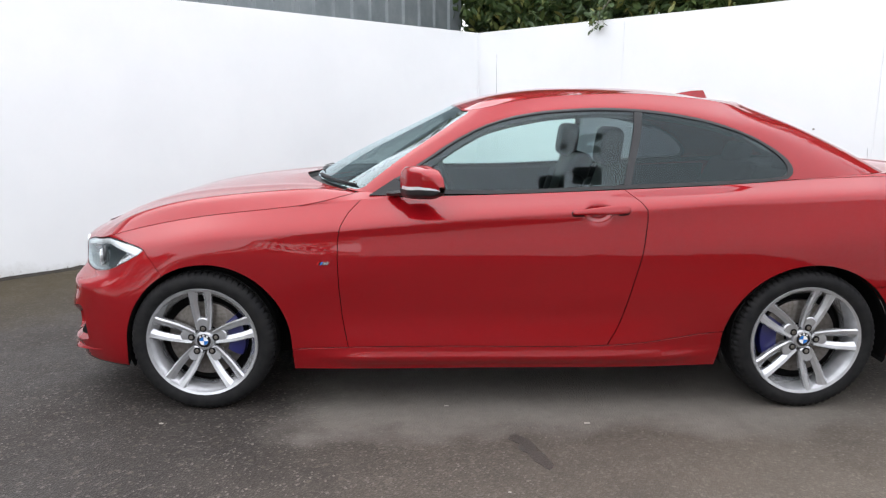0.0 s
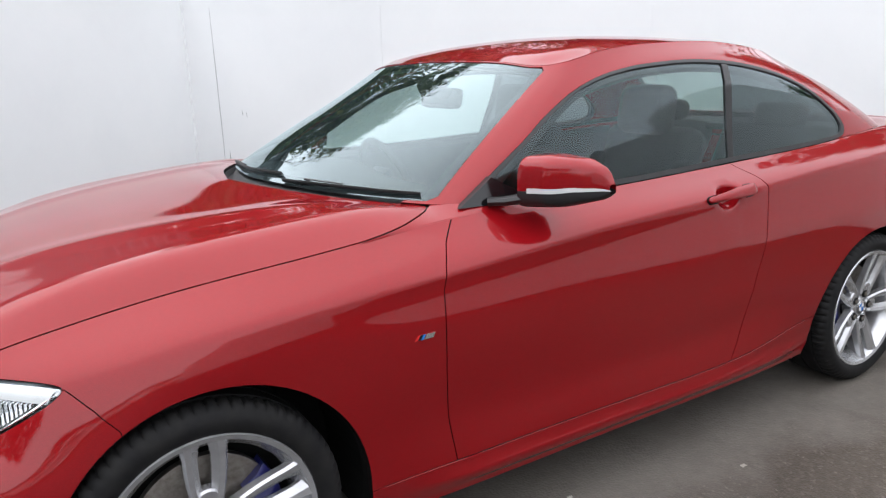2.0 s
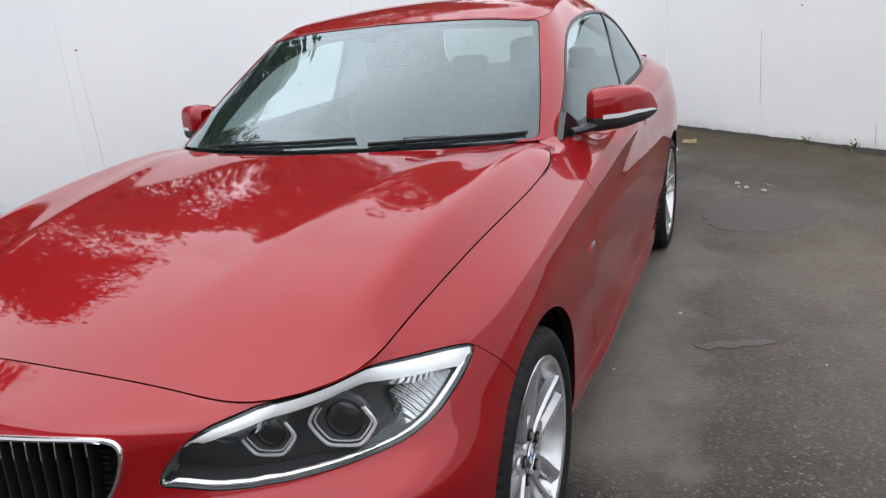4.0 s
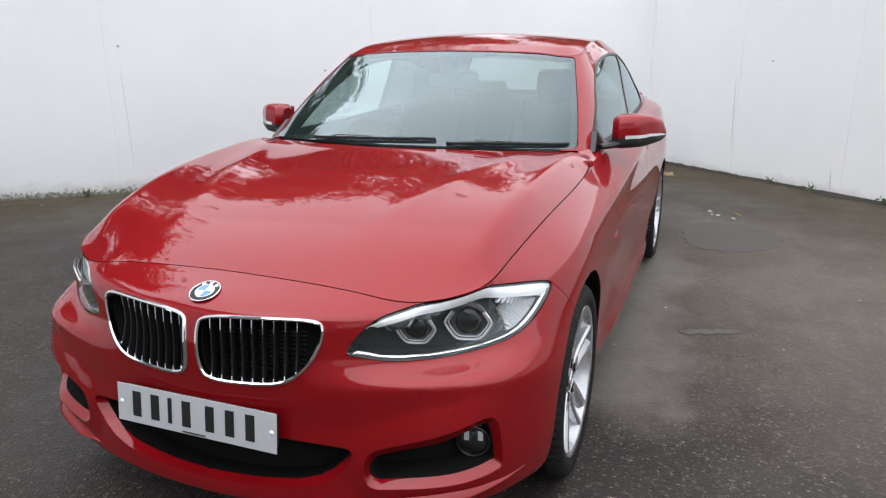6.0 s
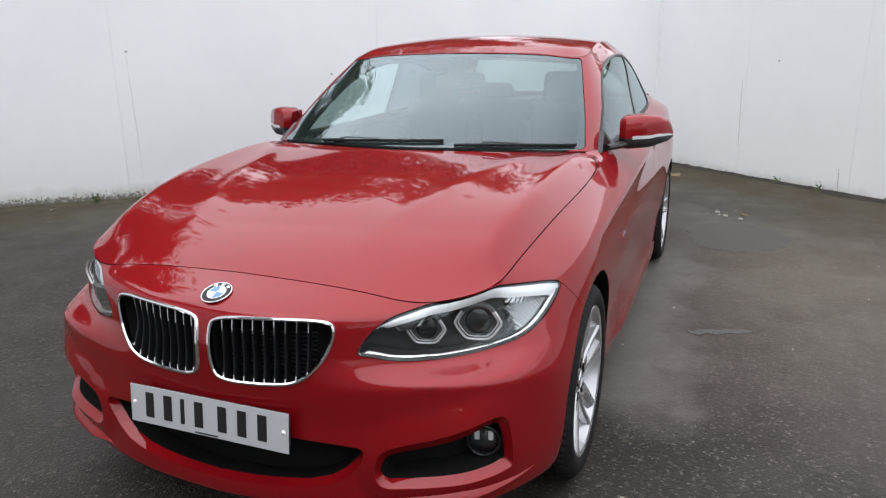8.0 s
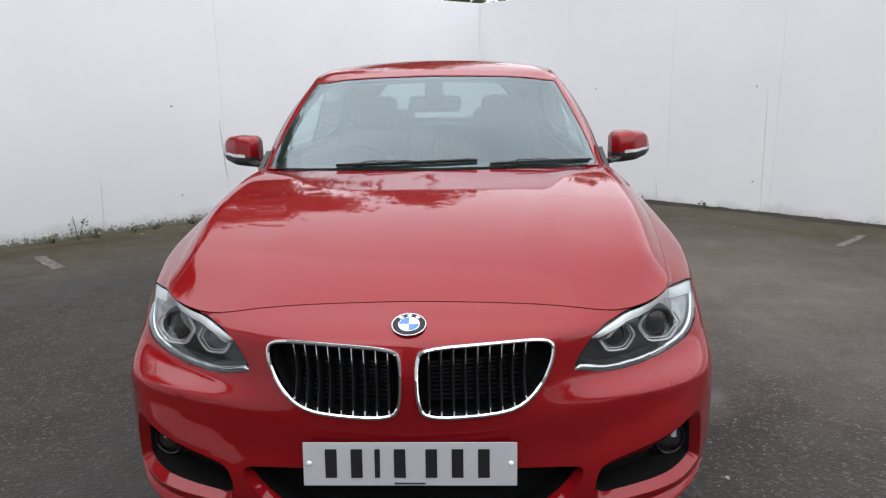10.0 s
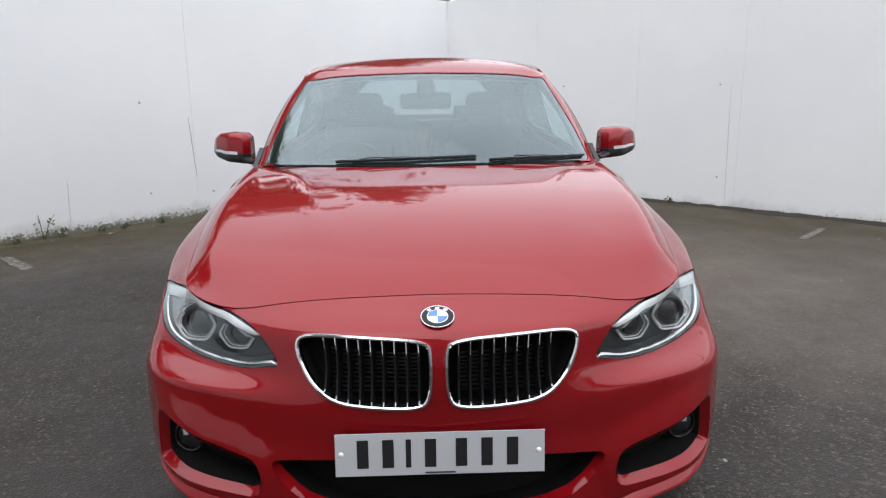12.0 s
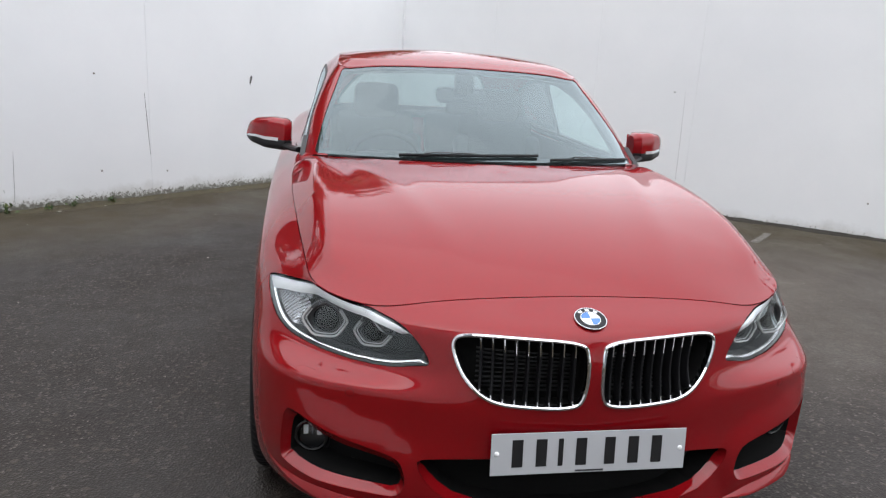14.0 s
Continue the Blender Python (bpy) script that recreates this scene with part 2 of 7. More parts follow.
def lathe(profile, steps, axis="y", centre=(0, 0, 0), closed=False):
    """Verts and faces of a profile of (radius, along) turned about an axis."""
    verts, faces = [], []
    n = len(profile)
    for i in range(steps):
        a = 2 * math.pi * i / steps
        for r, h in profile:
            p = (r * math.cos(a), h, r * math.sin(a)) if axis == "y" else (r * math.cos(a), r * math.sin(a), h) if axis == "z" else (h, r * math.cos(a), r * math.sin(a))
            verts.append(np.add(p, centre))
    m = n if closed else n - 1
    for i in range(steps):
        for k in range(m):
            a, b = i * n + k, i * n + (k + 1) % n
            c, d = ((i + 1) % steps) * n + (k + 1) % n, ((i + 1) % steps) * n + k
            faces.append((a, b, c, d))
    return verts, faces


def bm_from(verts, faces):
    bm = bmesh.new()
    vs = [bm.verts.new(tuple(v)) for v in verts]
    for f in faces:
        if len(set(f)) > 2:
            try:
                bm.faces.new([vs[i] for i in f])
            except ValueError:
                pass
    return bm


def tube(points, radius, seg=8, flat=1.0):
    """A rounded bar along a line of points."""
    pts = [Vector(p) for p in points]
    verts, faces = [], []
    up = Vector((0.03, 0.05, 1)).normalized()
    for i, p in enumerate(pts):
        t = (pts[min(i + 1, len(pts) - 1)] - pts[max(i - 1, 0)]).normalized()
        s = t.cross(up)
        s = s.normalized() if s.length > 1e-5 else Vector((1, 0, 0))
        n = s.cross(t)
        r = radius[i] if isinstance(radius, (list, tuple)) else radius
        for k in range(seg):
            a = 2 * math.pi * k / seg
            verts.append(p + s * (r * math.cos(a)) + n * (r * flat * math.sin(a)))
    for i in range(len(pts) - 1):
        for k in range(seg):
            k2 = (k + 1) % seg
            faces.append((i * seg + k, i * seg + k2, (i + 1) * seg + k2, (i + 1) * seg + k))
    faces.append(tuple(reversed(range(seg))))
    faces.append(tuple(range((len(pts) - 1) * seg, len(pts) * seg)))
    return verts, faces


# ---- smooth surfaces ----
def pchip(xk, yk, x):
    """Shape-keeping cubic through knots; yk may have many columns."""
    xk, yk, x = np.asarray(xk, float), np.asarray(yk, float), np.asarray(x, float)
    flat = yk.ndim == 1
    if flat:
        yk = yk[:, None]
    h = np.diff(xk)[:, None]
    d = np.diff(yk, axis=0) / h
    m = np.zeros_like(yk)
    m[0], m[-1] = d[0], d[-1]
    w1, w2 = 2 * h[1:] + h[:-1], h[1:] + 2 * h[:-1]
    ok = d[:-1] * d[1:] > 0
    with np.errstate(divide="ignore", invalid="ignore"):
        inner = (w1 + w2) / (w1 / d[:-1] + w2 / d[1:])
    m[1:-1] = np.where(ok, inner, 0.0)
    i = np.clip(np.searchsorted(xk, x, side="right") - 1, 0, len(xk) - 2)
    t = ((x - xk[i]) / (xk[i + 1] - xk[i]))[:, None]
    hh = h[i]
    r = (yk[i] * (2 * t**3 - 3 * t**2 + 1) + m[i] * hh * (t**3 - 2 * t**2 + t)
         + yk[i + 1] * (-2 * t**3 + 3 * t**2) + m[i + 1] * hh * (t**3 - t**2))
    return r[:, 0] if flat else r


def cubic(xk, yk, x):
    """Natural cubic spline through knots."""
    xk, yk, x = np.asarray(xk, float), np.asarray(yk, float), np.asarray(x, float)
    flat = yk.ndim == 1
    if flat:
        yk = yk[:, None]
    n = len(xk)
    h = np.diff(xk)
    a = np.zeros((n, n))
    b = np.zeros((n, yk.shape[1]))
    a[0, 0] = a[-1, -1] = 1
    for i in range(1, n - 1):
        a[i, i - 1], a[i, i], a[i, i + 1] = h[i - 1], 2 * (h[i - 1] + h[i]), h[i]
        b[i] = 6 * ((yk[i + 1] - yk[i]) / h[i] - (yk[i] - yk[i - 1]) / h[i - 1])
    m = np.linalg.solve(a, b)
    i = np.clip(np.searchsorted(xk, x, side="right") - 1, 0, n - 2)
    hh = h[i][:, None]
    l, r = (xk[i + 1] - x)[:, None], (x - xk[i])[:, None]
    y = m[i] * l**3 / (6 * hh) + m[i + 1] * r**3 / (6 * hh) + (yk[i] / hh - m[i] * hh / 6) * l + (yk[i + 1] / hh - m[i + 1] * hh / 6) * r
    return y[:, 0] if flat else y


def blur(table, sigma, axis, mirror):
    """Gaussian smoothing of a table of points; mirror: the ends lie on the plane y = 0, else they run on straight."""
    if sigma <= 0:
        return table
    k = int(3 * sigma) + 1
    w = np.exp(-0.5 * (np.arange(-k, k + 1) / sigma) ** 2)
    w /= w.sum()
    t = np.moveaxis(table, axis, 0)
    head, tail = t[k:0:-1].copy(), t[-2:-k - 2:-1].copy()
    if mirror:
        head[..., 1] *= -1
        tail[..., 1] *= -1
    else:
        head, tail = 2 * t[0] - head, 2 * t[-1] - tail
    p = np.concatenate([head, t, tail])
    r = sum(w[j] * p[j:j + len(t)] for j in range(2 * k + 1))
    return np.moveaxis(r, 0, axis)


class Skin:
    """A smooth surface through rails; u runs along the rails, v across them, both about in metres."""

    def __init__(self, rails, nu, nv, su, sv, ruler):
        r = np.array(rails, float)
        r[..., 1] *= -1.0
        mid = r[ruler]
        uk = np.concatenate([[0], np.cumsum(np.linalg.norm(np.diff(mid, axis=0), axis=1))])
        vk = np.concatenate([[0], np.cumsum(np.linalg.norm(np.diff(r, axis=0), axis=2).mean(axis=1))])
        self.uk, self.vk = uk, vk
        self.u, self.v = np.linspace(0, uk[-1], nu), np.linspace(0, vk[-1], nv)
        along = np.stack([pchip(uk, row, self.u) * 0.5 + cubic(uk, row, self.u) * 0.5 for row in r])
        nr = len(r)
        grid = pchip(vk, along.reshape(nr, -1), self.v).reshape(nv, nu, 3)
        grid = blur(grid, su / self.u[1], 1, True)
        grid = blur(grid, sv / self.v[1], 0, False)
        grid[:, 0, 1] = grid[:, -1, 1] = 0
        self.p = grid
        self.renew()

    def renew(self):
        """Works out the normals again."""
        grid = self.p
        nv, nu = grid.shape[:2]
        du, dv = np.gradient(grid, axis=1), np.gradient(grid, axis=0)
        du[:, 0, 0] = du[:, 0, 2] = du[:, -1, 0] = du[:, -1, 2] = 0
        n = np.cross(du, dv)
        n /= np.linalg.norm(n, axis=2, keepdims=True) + 1e-12
        c = grid[nv // 2, nu // 2]
        if n[nv // 2, nu // 2] @ (c - np.array([c[0], 0, c[2]])) < 0:
            n = -n
        self.n = n

    def look_up(self, table, uv):
        uv = np.asarray(uv, float)
        a = np.clip(uv[:, 0] / self.u[1], 0, len(self.u) - 1.001)
        b = np.clip(uv[:, 1] / self.v[1], 0, len(self.v) - 1.001)
        i, j = a.astype(int), b.astype(int)
        s, t = (a - i)[:, None], (b - j)[:, None]
        return (table[j, i] * (1 - s) * (1 - t) + table[j, i + 1] * s * (1 - t) + table[j + 1, i] * (1 - s) * t + table[j + 1, i + 1] * s * t)

    def at(self, uv):
        return self.look_up(self.p, uv)

    def normal(self, uv):
        n = self.look_up(self.n, uv)
        return n / np.linalg.norm(n, axis=1, keepdims=True)

    def find(self, points, weights=(1, 1, 1), u_range=(0, 99)):
        """The places (u, v) nearest to points (x, half width, z); a weight of 0 leaves that axis out."""
        pts = np.array(points, float)
        pts[:, 1] *= -1
        w = np.array(weights, float)
        keep = np.where((self.u >= u_range[0]) & (self.u <= u_range[1]))[0]
        flat = self.p[:, keep].reshape(-1, 3)
        res = []
        for p in pts:
            k = int(np.argmin((((flat - p) * w) ** 2).sum(axis=1)))
            uv = np.array([self.u[keep[k % len(keep)]], self.v[k // len(keep)]])
            for _ in range(4):
                e = 0.004
                q = self.at([uv, uv + [e, 0], uv + [0, e]])
                j = np.stack([(q[1] - q[0]) / e, (q[2] - q[0]) / e], axis=1) * w[:, None]
                step = np.linalg.lstsq(j, (p - q[0]) * w, rcond=None)[0]
                uv = uv + np.clip(step, -0.02, 0.02)
                uv = np.clip(uv, 0, [self.u[-1], self.v[-1]])
            res.append(uv)
        return np.array(res)


def soften(points, times=2, closed=True):
    """Corner cutting, to round a polygon."""
    p = np.array(points, float)
    for _ in range(times):
        q = np.roll(p, -1, axis=0)
        if closed:
            p = np.stack([0.75 * p + 0.25 * q, 0.25 * p + 0.75 * q], axis=1).reshape(-1, p.shape[1])
        else:
            a, b = p[:-1], p[1:]
            mid = np.stack([0.75 * a + 0.25 * b, 0.25 * a + 0.75 * b], axis=1).reshape(-1, p.shape[1])
            p = np.concatenate([p[:1], mid[1:-1], p[-1:]])
    return p


def dense(points, step, closed=False):
    p = np.array(points, float)
    if closed:
        p = np.concatenate([p, p[:1]])
    d = np.concatenate([[0], np.cumsum(np.linalg.norm(np.diff(p, axis=0), axis=1))])
    n = max(2, int(round(d[-1] / step)) + 1)
    s = np.linspace(0, d[-1], n)
    q = np.stack([np.interp(s, d, p[:, k]) for k in range(p.shape[1])], axis=1)
    return q[:-1] if closed else q


def inside(poly, pts):
    x, y = pts[:, 0], pts[:, 1]
    r = np.zeros(len(pts), bool)
    p = np.asarray(poly)
    for a, b in zip(p, np.roll(p, -1, axis=0)):
        with np.errstate(divide="ignore", invalid="ignore"):
            r ^= ((a[1] > y) != (b[1] > y)) & (x < (b[0] - a[0]) * (y - a[1]) / (b[1] - a[1]) + a[0])
    return r


def divide(u_max, v_max, curves, step_u, step_v, fine=0.008):
    """Triangles over the sheet 0..u_max by 0..v_max whose edges follow the curves (points, closed)."""
    verts, edges = [], []
    rim = [([(0, 0), (u_max, 0), (u_max, v_max), (0, v_max)], True)]
    for pts, closed in rim + list(curves):
        if pts is rim[0][0]:
            q = np.concatenate([dense([a, b], 0.012)[:-1] for a, b in zip(pts, pts[1:] + pts[:1])])
        else:
            q = dense(pts, fine, closed)
        n0 = len(verts)
        verts += [tuple(p) for p in q]
        m = len(q)
        edges += [(n0 + i, n0 + (i + 1) % m) for i in range(m if closed else m - 1)]
    line = np.array(verts)
    gu, gv = np.meshgrid(np.arange(step_u / 2, u_max, step_u), np.arange(step_v / 2, v_max, step_v))
    gu[1::2] += step_u / 2
    g = np.stack([gu.ravel(), gv.ravel()], axis=1)
    g = g[(g[:, 0] < u_max - 0.2 * step_u)]
    keep = np.ones(len(g), bool)
    near = 0.5 * min(step_u, step_v)
    for i in range(0, len(g), 2000):
        d = ((g[i:i + 2000, None, :] - line[None]) ** 2).sum(axis=2).min(axis=1)
        keep[i:i + 2000] = d > near * near
    verts += [tuple(p) for p in g[keep]]
    from mathutils.geometry import delaunay_2d_cdt
    r = delaunay_2d_cdt([Vector(p) for p in verts], edges, [], 0, 1e-5)
    v = np.array([tuple(p) for p in r[0]])
    f = np.array([tuple(x) for x in r[2] if len(x) == 3], int)
    a, b, c = v[f[:, 0]], v[f[:, 1]], v[f[:, 2]]
    area = np.abs((b[:, 0] - a[:, 0]) * (c[:, 1] - a[:, 1]) - (b[:, 1] - a[:, 1]) * (c[:, 0] - a[:, 0]))
    f = f[area > 1e-9]
    c = v[f].mean(axis=1)
    f = f[(c[:, 0] > 0) & (c[:, 0] < u_max) & (c[:, 1] > 0) & (c[:, 1] < v_max)]
    return v, f, v[f].mean(axis=1)


def sheet(points, normals, tris, gap=0.0021, lip=0.03, keep_centre=True):
    """A panel: its triangles, drawn back by the gap at its edges and turned in by the lip. Returns verts, faces, normals."""
    ids, inv = np.unique(tris, return_inverse=True)
    t = inv.reshape(-1, 3)
    p, n = points[ids].copy(), normals[ids].copy()
    g = np.cross(p[t[:, 1]] - p[t[:, 0]], p[t[:, 2]] - p[t[:, 0]])
    if (g * n[t[:, 0]]).sum() < 0:
        t = t[:, ::-1]
    e = np.concatenate([t[:, [0, 1]], t[:, [1, 2]], t[:, [2, 0]]])
    key = np.sort(e, axis=1)
    _, first, count = np.unique(key, axis=0, return_index=True, return_counts=True)
    rim = e[first[count == 1]]
    if keep_centre:
        mid = np.abs(p[:, 1]) < 1e-4
        rim = rim[~(mid[rim[:, 0]] & mid[rim[:, 1]])]
    out = np.zeros_like(p)
    for a, b in rim:
        s = np.cross(p[b] - p[a], n[a])
        s /= np.linalg.norm(s) + 1e-12
        out[a] += s
        out[b] += s
    if keep_centre:
        out[mid, 1] = 0
    ln = np.linalg.norm(out, axis=1)
    edge = ln > 1e-6
    out[edge] /= ln[edge][:, None]
    p[edge] -= out[edge] * gap
    if lip <= 0:
        return p, t, n
    k = len(p)
    ring = np.where(edge)[0]
    where = {v: k + 3 * i for i, v in enumerate(ring)}
    top = p[ring]
    low = p[ring] - n[ring] * .0022 + out[ring] * .0002
    deep = p[ring] - n[ring] * lip + out[ring] * gap * 0.9
    extra = np.stack([top, low, deep], axis=1).reshape(-1, 3)
    en = np.repeat(out[ring] * 0.8 + n[ring] * 0.2, 3, axis=0)
    faces = [tuple(x) for x in t]
    rims = [(where[a], where[b]) for a, b in rim if a in where and b in where]
    faces += [(b, a, a + 1, b + 1) for a, b in rims]
    faces += [(b + 1, a + 1, a + 2, b + 2) for a, b in rims]
    return np.concatenate([p, extra]), faces, np.concatenate([n, en])


def both(verts, faces, normals):
    """A half and its mirror image in y, as one."""
    f = [tuple(x) for x in faces]
    k = len(verts)
    m = np.array([1, -1, 1.0])
    return np.concatenate([verts, verts * m]), f + [tuple(i + k for i in reversed(x)) for x in f], np.concatenate([normals, normals * m])


def flip(verts, faces, normals):
    m = np.array([1, -1, 1.0])
    return verts * m, [tuple(reversed(tuple(x))) for x in faces], normals * m


def strip(points, normals, profile, closed=True):
    """A bead that runs along a line on a surface; profile: (aside, out) pairs, aside is to the left of the way."""
    p, n = np.asarray(points), np.asarray(normals)
    if closed:
        t = np.roll(p, -1, axis=0) - np.roll(p, 1, axis=0)
    else:
        t = np.gradient(p, axis=0)
    t /= np.linalg.norm(t, axis=1, keepdims=True) + 1e-12
    s = np.cross(n, t)
    s /= np.linalg.norm(s, axis=1, keepdims=True) + 1e-12
    verts = np.stack([p + s * a + n * b for a, b in profile], axis=1).reshape(-1, 3)
    m, k = len(p), len(profile)
    faces = []
    for i in range(m if closed else m - 1):
        for j in range(k):
            a, b = i * k + j, i * k + (j + 1) % k
            c, d = ((i + 1) % m) * k + (j + 1) % k, ((i + 1) % m) * k + j
            faces.append((a, b, c, d))
    if not closed:
        faces.append(tuple(range(k)))
        faces.append(tuple(reversed(range((m - 1) * k, m * k))))
    return verts, faces


def oval(w, h, n=8, lift=0.0):
    return [(w * math.cos(2 * math.pi * i / n), lift + h * math.sin(2 * math.pi * i / n)) for i in range(n)]


# ---- ground and walls ----
ASPHALT = material("asphalt", (0.06, 0.058, 0.056), 0.75)
stone = node(ASPHALT, "ShaderNodeTexVoronoi", [("Vector", coords(ASPHALT))], Scale=120.0)
speck = ramp(ASPHALT, stone.outputs["Color"], [(0.0, (0.010, 0.0088, 0.0082)), (0.5, (0.027, 0.0234, 0.0214)), (0.78, (0.052, 0.045, 0.040)), (0.93, (0.25, 0.22, 0.20))])
blotch = noise_of(ASPHALT, 0.45, 9.0, 0.66)
damp = ramp(ASPHALT, blotch, [(0.30, (0.0,) * 3), (0.55, (1.0,) * 3)])
worn = mix_colour(ASPHALT, noise_of(ASPHALT, 5.0, 7.0, 0.7), speck, (0.031, 0.0252, 0.0212))
dry = mix_colour(ASPHALT, damp, (0.0205, 0.0170, 0.0139), worn)
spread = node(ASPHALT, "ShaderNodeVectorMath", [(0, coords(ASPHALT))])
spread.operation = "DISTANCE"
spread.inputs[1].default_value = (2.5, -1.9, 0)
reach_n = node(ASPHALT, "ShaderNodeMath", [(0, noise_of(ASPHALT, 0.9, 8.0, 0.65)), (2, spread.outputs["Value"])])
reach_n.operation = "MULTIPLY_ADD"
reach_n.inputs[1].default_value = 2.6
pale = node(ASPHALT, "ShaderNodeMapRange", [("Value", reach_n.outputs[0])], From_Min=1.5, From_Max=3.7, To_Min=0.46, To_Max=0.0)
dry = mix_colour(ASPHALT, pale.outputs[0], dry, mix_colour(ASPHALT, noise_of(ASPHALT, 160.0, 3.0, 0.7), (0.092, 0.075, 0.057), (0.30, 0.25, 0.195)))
flat_place = node(ASPHALT, "ShaderNodeSeparateXYZ", [("Vector", coords(ASPHALT))])
edge_noise = node(ASPHALT, "ShaderNodeMath", [(0, noise_of(ASPHALT, 2.2, 6.0, 0.6))])
edge_noise.operation = "MULTIPLY_ADD"
edge_noise.inputs[1].default_value, edge_noise.inputs[2].default_value = 0.7, -0.35


def ground_band(axis, lo0, lo1, hi0, hi1):
    """1 between lo1 and hi0 along an axis of the ground, fading to 0 at lo0 and hi1, with a ragged edge."""
    at = node(ASPHALT, "ShaderNodeMath", [(0, flat_place.outputs[axis]), (1, edge_noise.outputs[0])])
    at.operation = "ADD"
    up_n = node(ASPHALT, "ShaderNodeMapRange", [("Value", at.outputs[0])], From_Min=lo0, From_Max=lo1)
    down_n = node(ASPHALT, "ShaderNodeMapRange", [("Value", at.outputs[0])], From_Min=hi0, From_Max=hi1, To_Min=1.0, To_Max=0.0)
    both_n = node(ASPHALT, "ShaderNodeMath", [(0, up_n.outputs[0]), (1, down_n.outputs[0])])
    both_n.operation = "MULTIPLY"
    return both_n.outputs[0]


def times(a, b):
    n = node(ASPHALT, "ShaderNodeMath", [(0, a)])
    n.operation = "MULTIPLY"
    if isinstance(b, float):
        n.inputs[1].default_value = b
    else:
        link(ASPHALT, b, n.inputs[1])
    return n.outputs[0]


grit = node(ASPHALT, "ShaderNodeTexVoronoi", [("Vector", coords(ASPHALT))], Scale=92.0)
grit_colour = ramp(ASPHALT, grit.outputs["Color"], [(0.0, (0.030, 0.025, 0.020)), (0.45, (0.058, 0.049, 0.039)), (0.75, (0.095, 0.081, 0.065)), (0.95, (0.19, 0.165, 0.135))])
dry = mix_colour(ASPHALT, times(times(ground_band("X", .2, .9, 3.0, 4.2), ground_band("Y", -3.6, -2.6, -1.15, -.95)), .28), dry, grit_colour)
dry = mix_colour(ASPHALT, times(times(ground_band("X", .25, .6, 2.5, 3.4), ground_band("Y", -1.2, -1.0, .6, .9)), .85), dry,
                 mix_colour(ASPHALT, noise_of(ASPHALT, 22.0, 7.0, 0.7), (0.115, 0.103, 0.090), (0.185, 0.168, 0.148)))
near_wall = None
for a, b in (((1.6, 5.75), (7.2, -0.36)), ((7.2, -0.36), (-0.3, -8.75)), ((-3.6, 0.46), (1.6, 5.75))):
    way = (Vector(b) - Vector(a)).normalized()
    inward = Vector((way.y, -way.x, 0))
    if inward.dot(Vector((1.5 - a[0], -a[1], 0))) < 0:
        inward = -inward
    dot = node(ASPHALT, "ShaderNodeVectorMath", [(0, coords(ASPHALT))])
    dot.operation = "DOT_PRODUCT"
    dot.inputs[1].default_value = inward
    gap = node(ASPHALT, "ShaderNodeMath", [(0, dot.outputs["Value"])])
    gap.operation = "SUBTRACT"
    gap.inputs[1].default_value = inward.x * a[0] + inward.y * a[1]
    if near_wall is None:
        near_wall = gap.outputs[0]
    else:
        least = node(ASPHALT, "ShaderNodeMath", [(0, near_wall), (1, gap.outputs[0])])
        least.operation = "MINIMUM"
        near_wall = least.outputs[0]
ragged = node(ASPHALT, "ShaderNodeMath", [(0, noise_of(ASPHALT, 1.6, 8.0, 0.7)), (2, near_wall)])
ragged.operation = "MULTIPLY_ADD"
ragged.inputs[1].default_value = 1.3
silt = node(ASPHALT, "ShaderNodeMapRange", [("Value", ragged.outputs[0])], From_Min=1.2, From_Max=2.4, To_Min=0.95, To_Max=0.0)
dry = mix_colour(ASPHALT, silt.outputs[0], dry, mix_colour(ASPHALT, noise_of(ASPHALT, 40.0, 6.0, 0.7), (0.032, 0.0245, 0.0115), (0.072, 0.056, 0.029)))
# loose pale chips and small dark wet marks all over
chip = node(ASPHALT, "ShaderNodeTexVoronoi", [("Vector", coords(ASPHALT))], Scale=55.0)
chip_share = ramp(ASPHALT, chip.outputs["Color"], [(0.82, (0.0,) * 3), (0.88, (0.32,) * 3)])
dry = mix_colour(ASPHALT, chip_share, dry, (0.135, 0.115, 0.092))
wet_marks = ramp(ASPHALT, noise_of(ASPHALT, 3.2, 10.0, 0.75), [(0.44, (0.0,) * 3), (0.72, (0.3,) * 3)])
dry = mix_colour(ASPHALT, wet_marks, dry, (0.030, 0.0245, 0.019))
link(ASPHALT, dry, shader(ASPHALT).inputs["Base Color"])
shader(ASPHALT).inputs["Specular IOR Level"].default_value = 0.28
link(ASPHALT, ramp(ASPHALT, blotch, [(0.38, (0.42,) * 3), (0.62, (0.82,) * 3)]), shader(ASPHALT).inputs["Roughness"])
bump(ASPHALT, stone.outputs["Distance"], 0.7, 0.004)



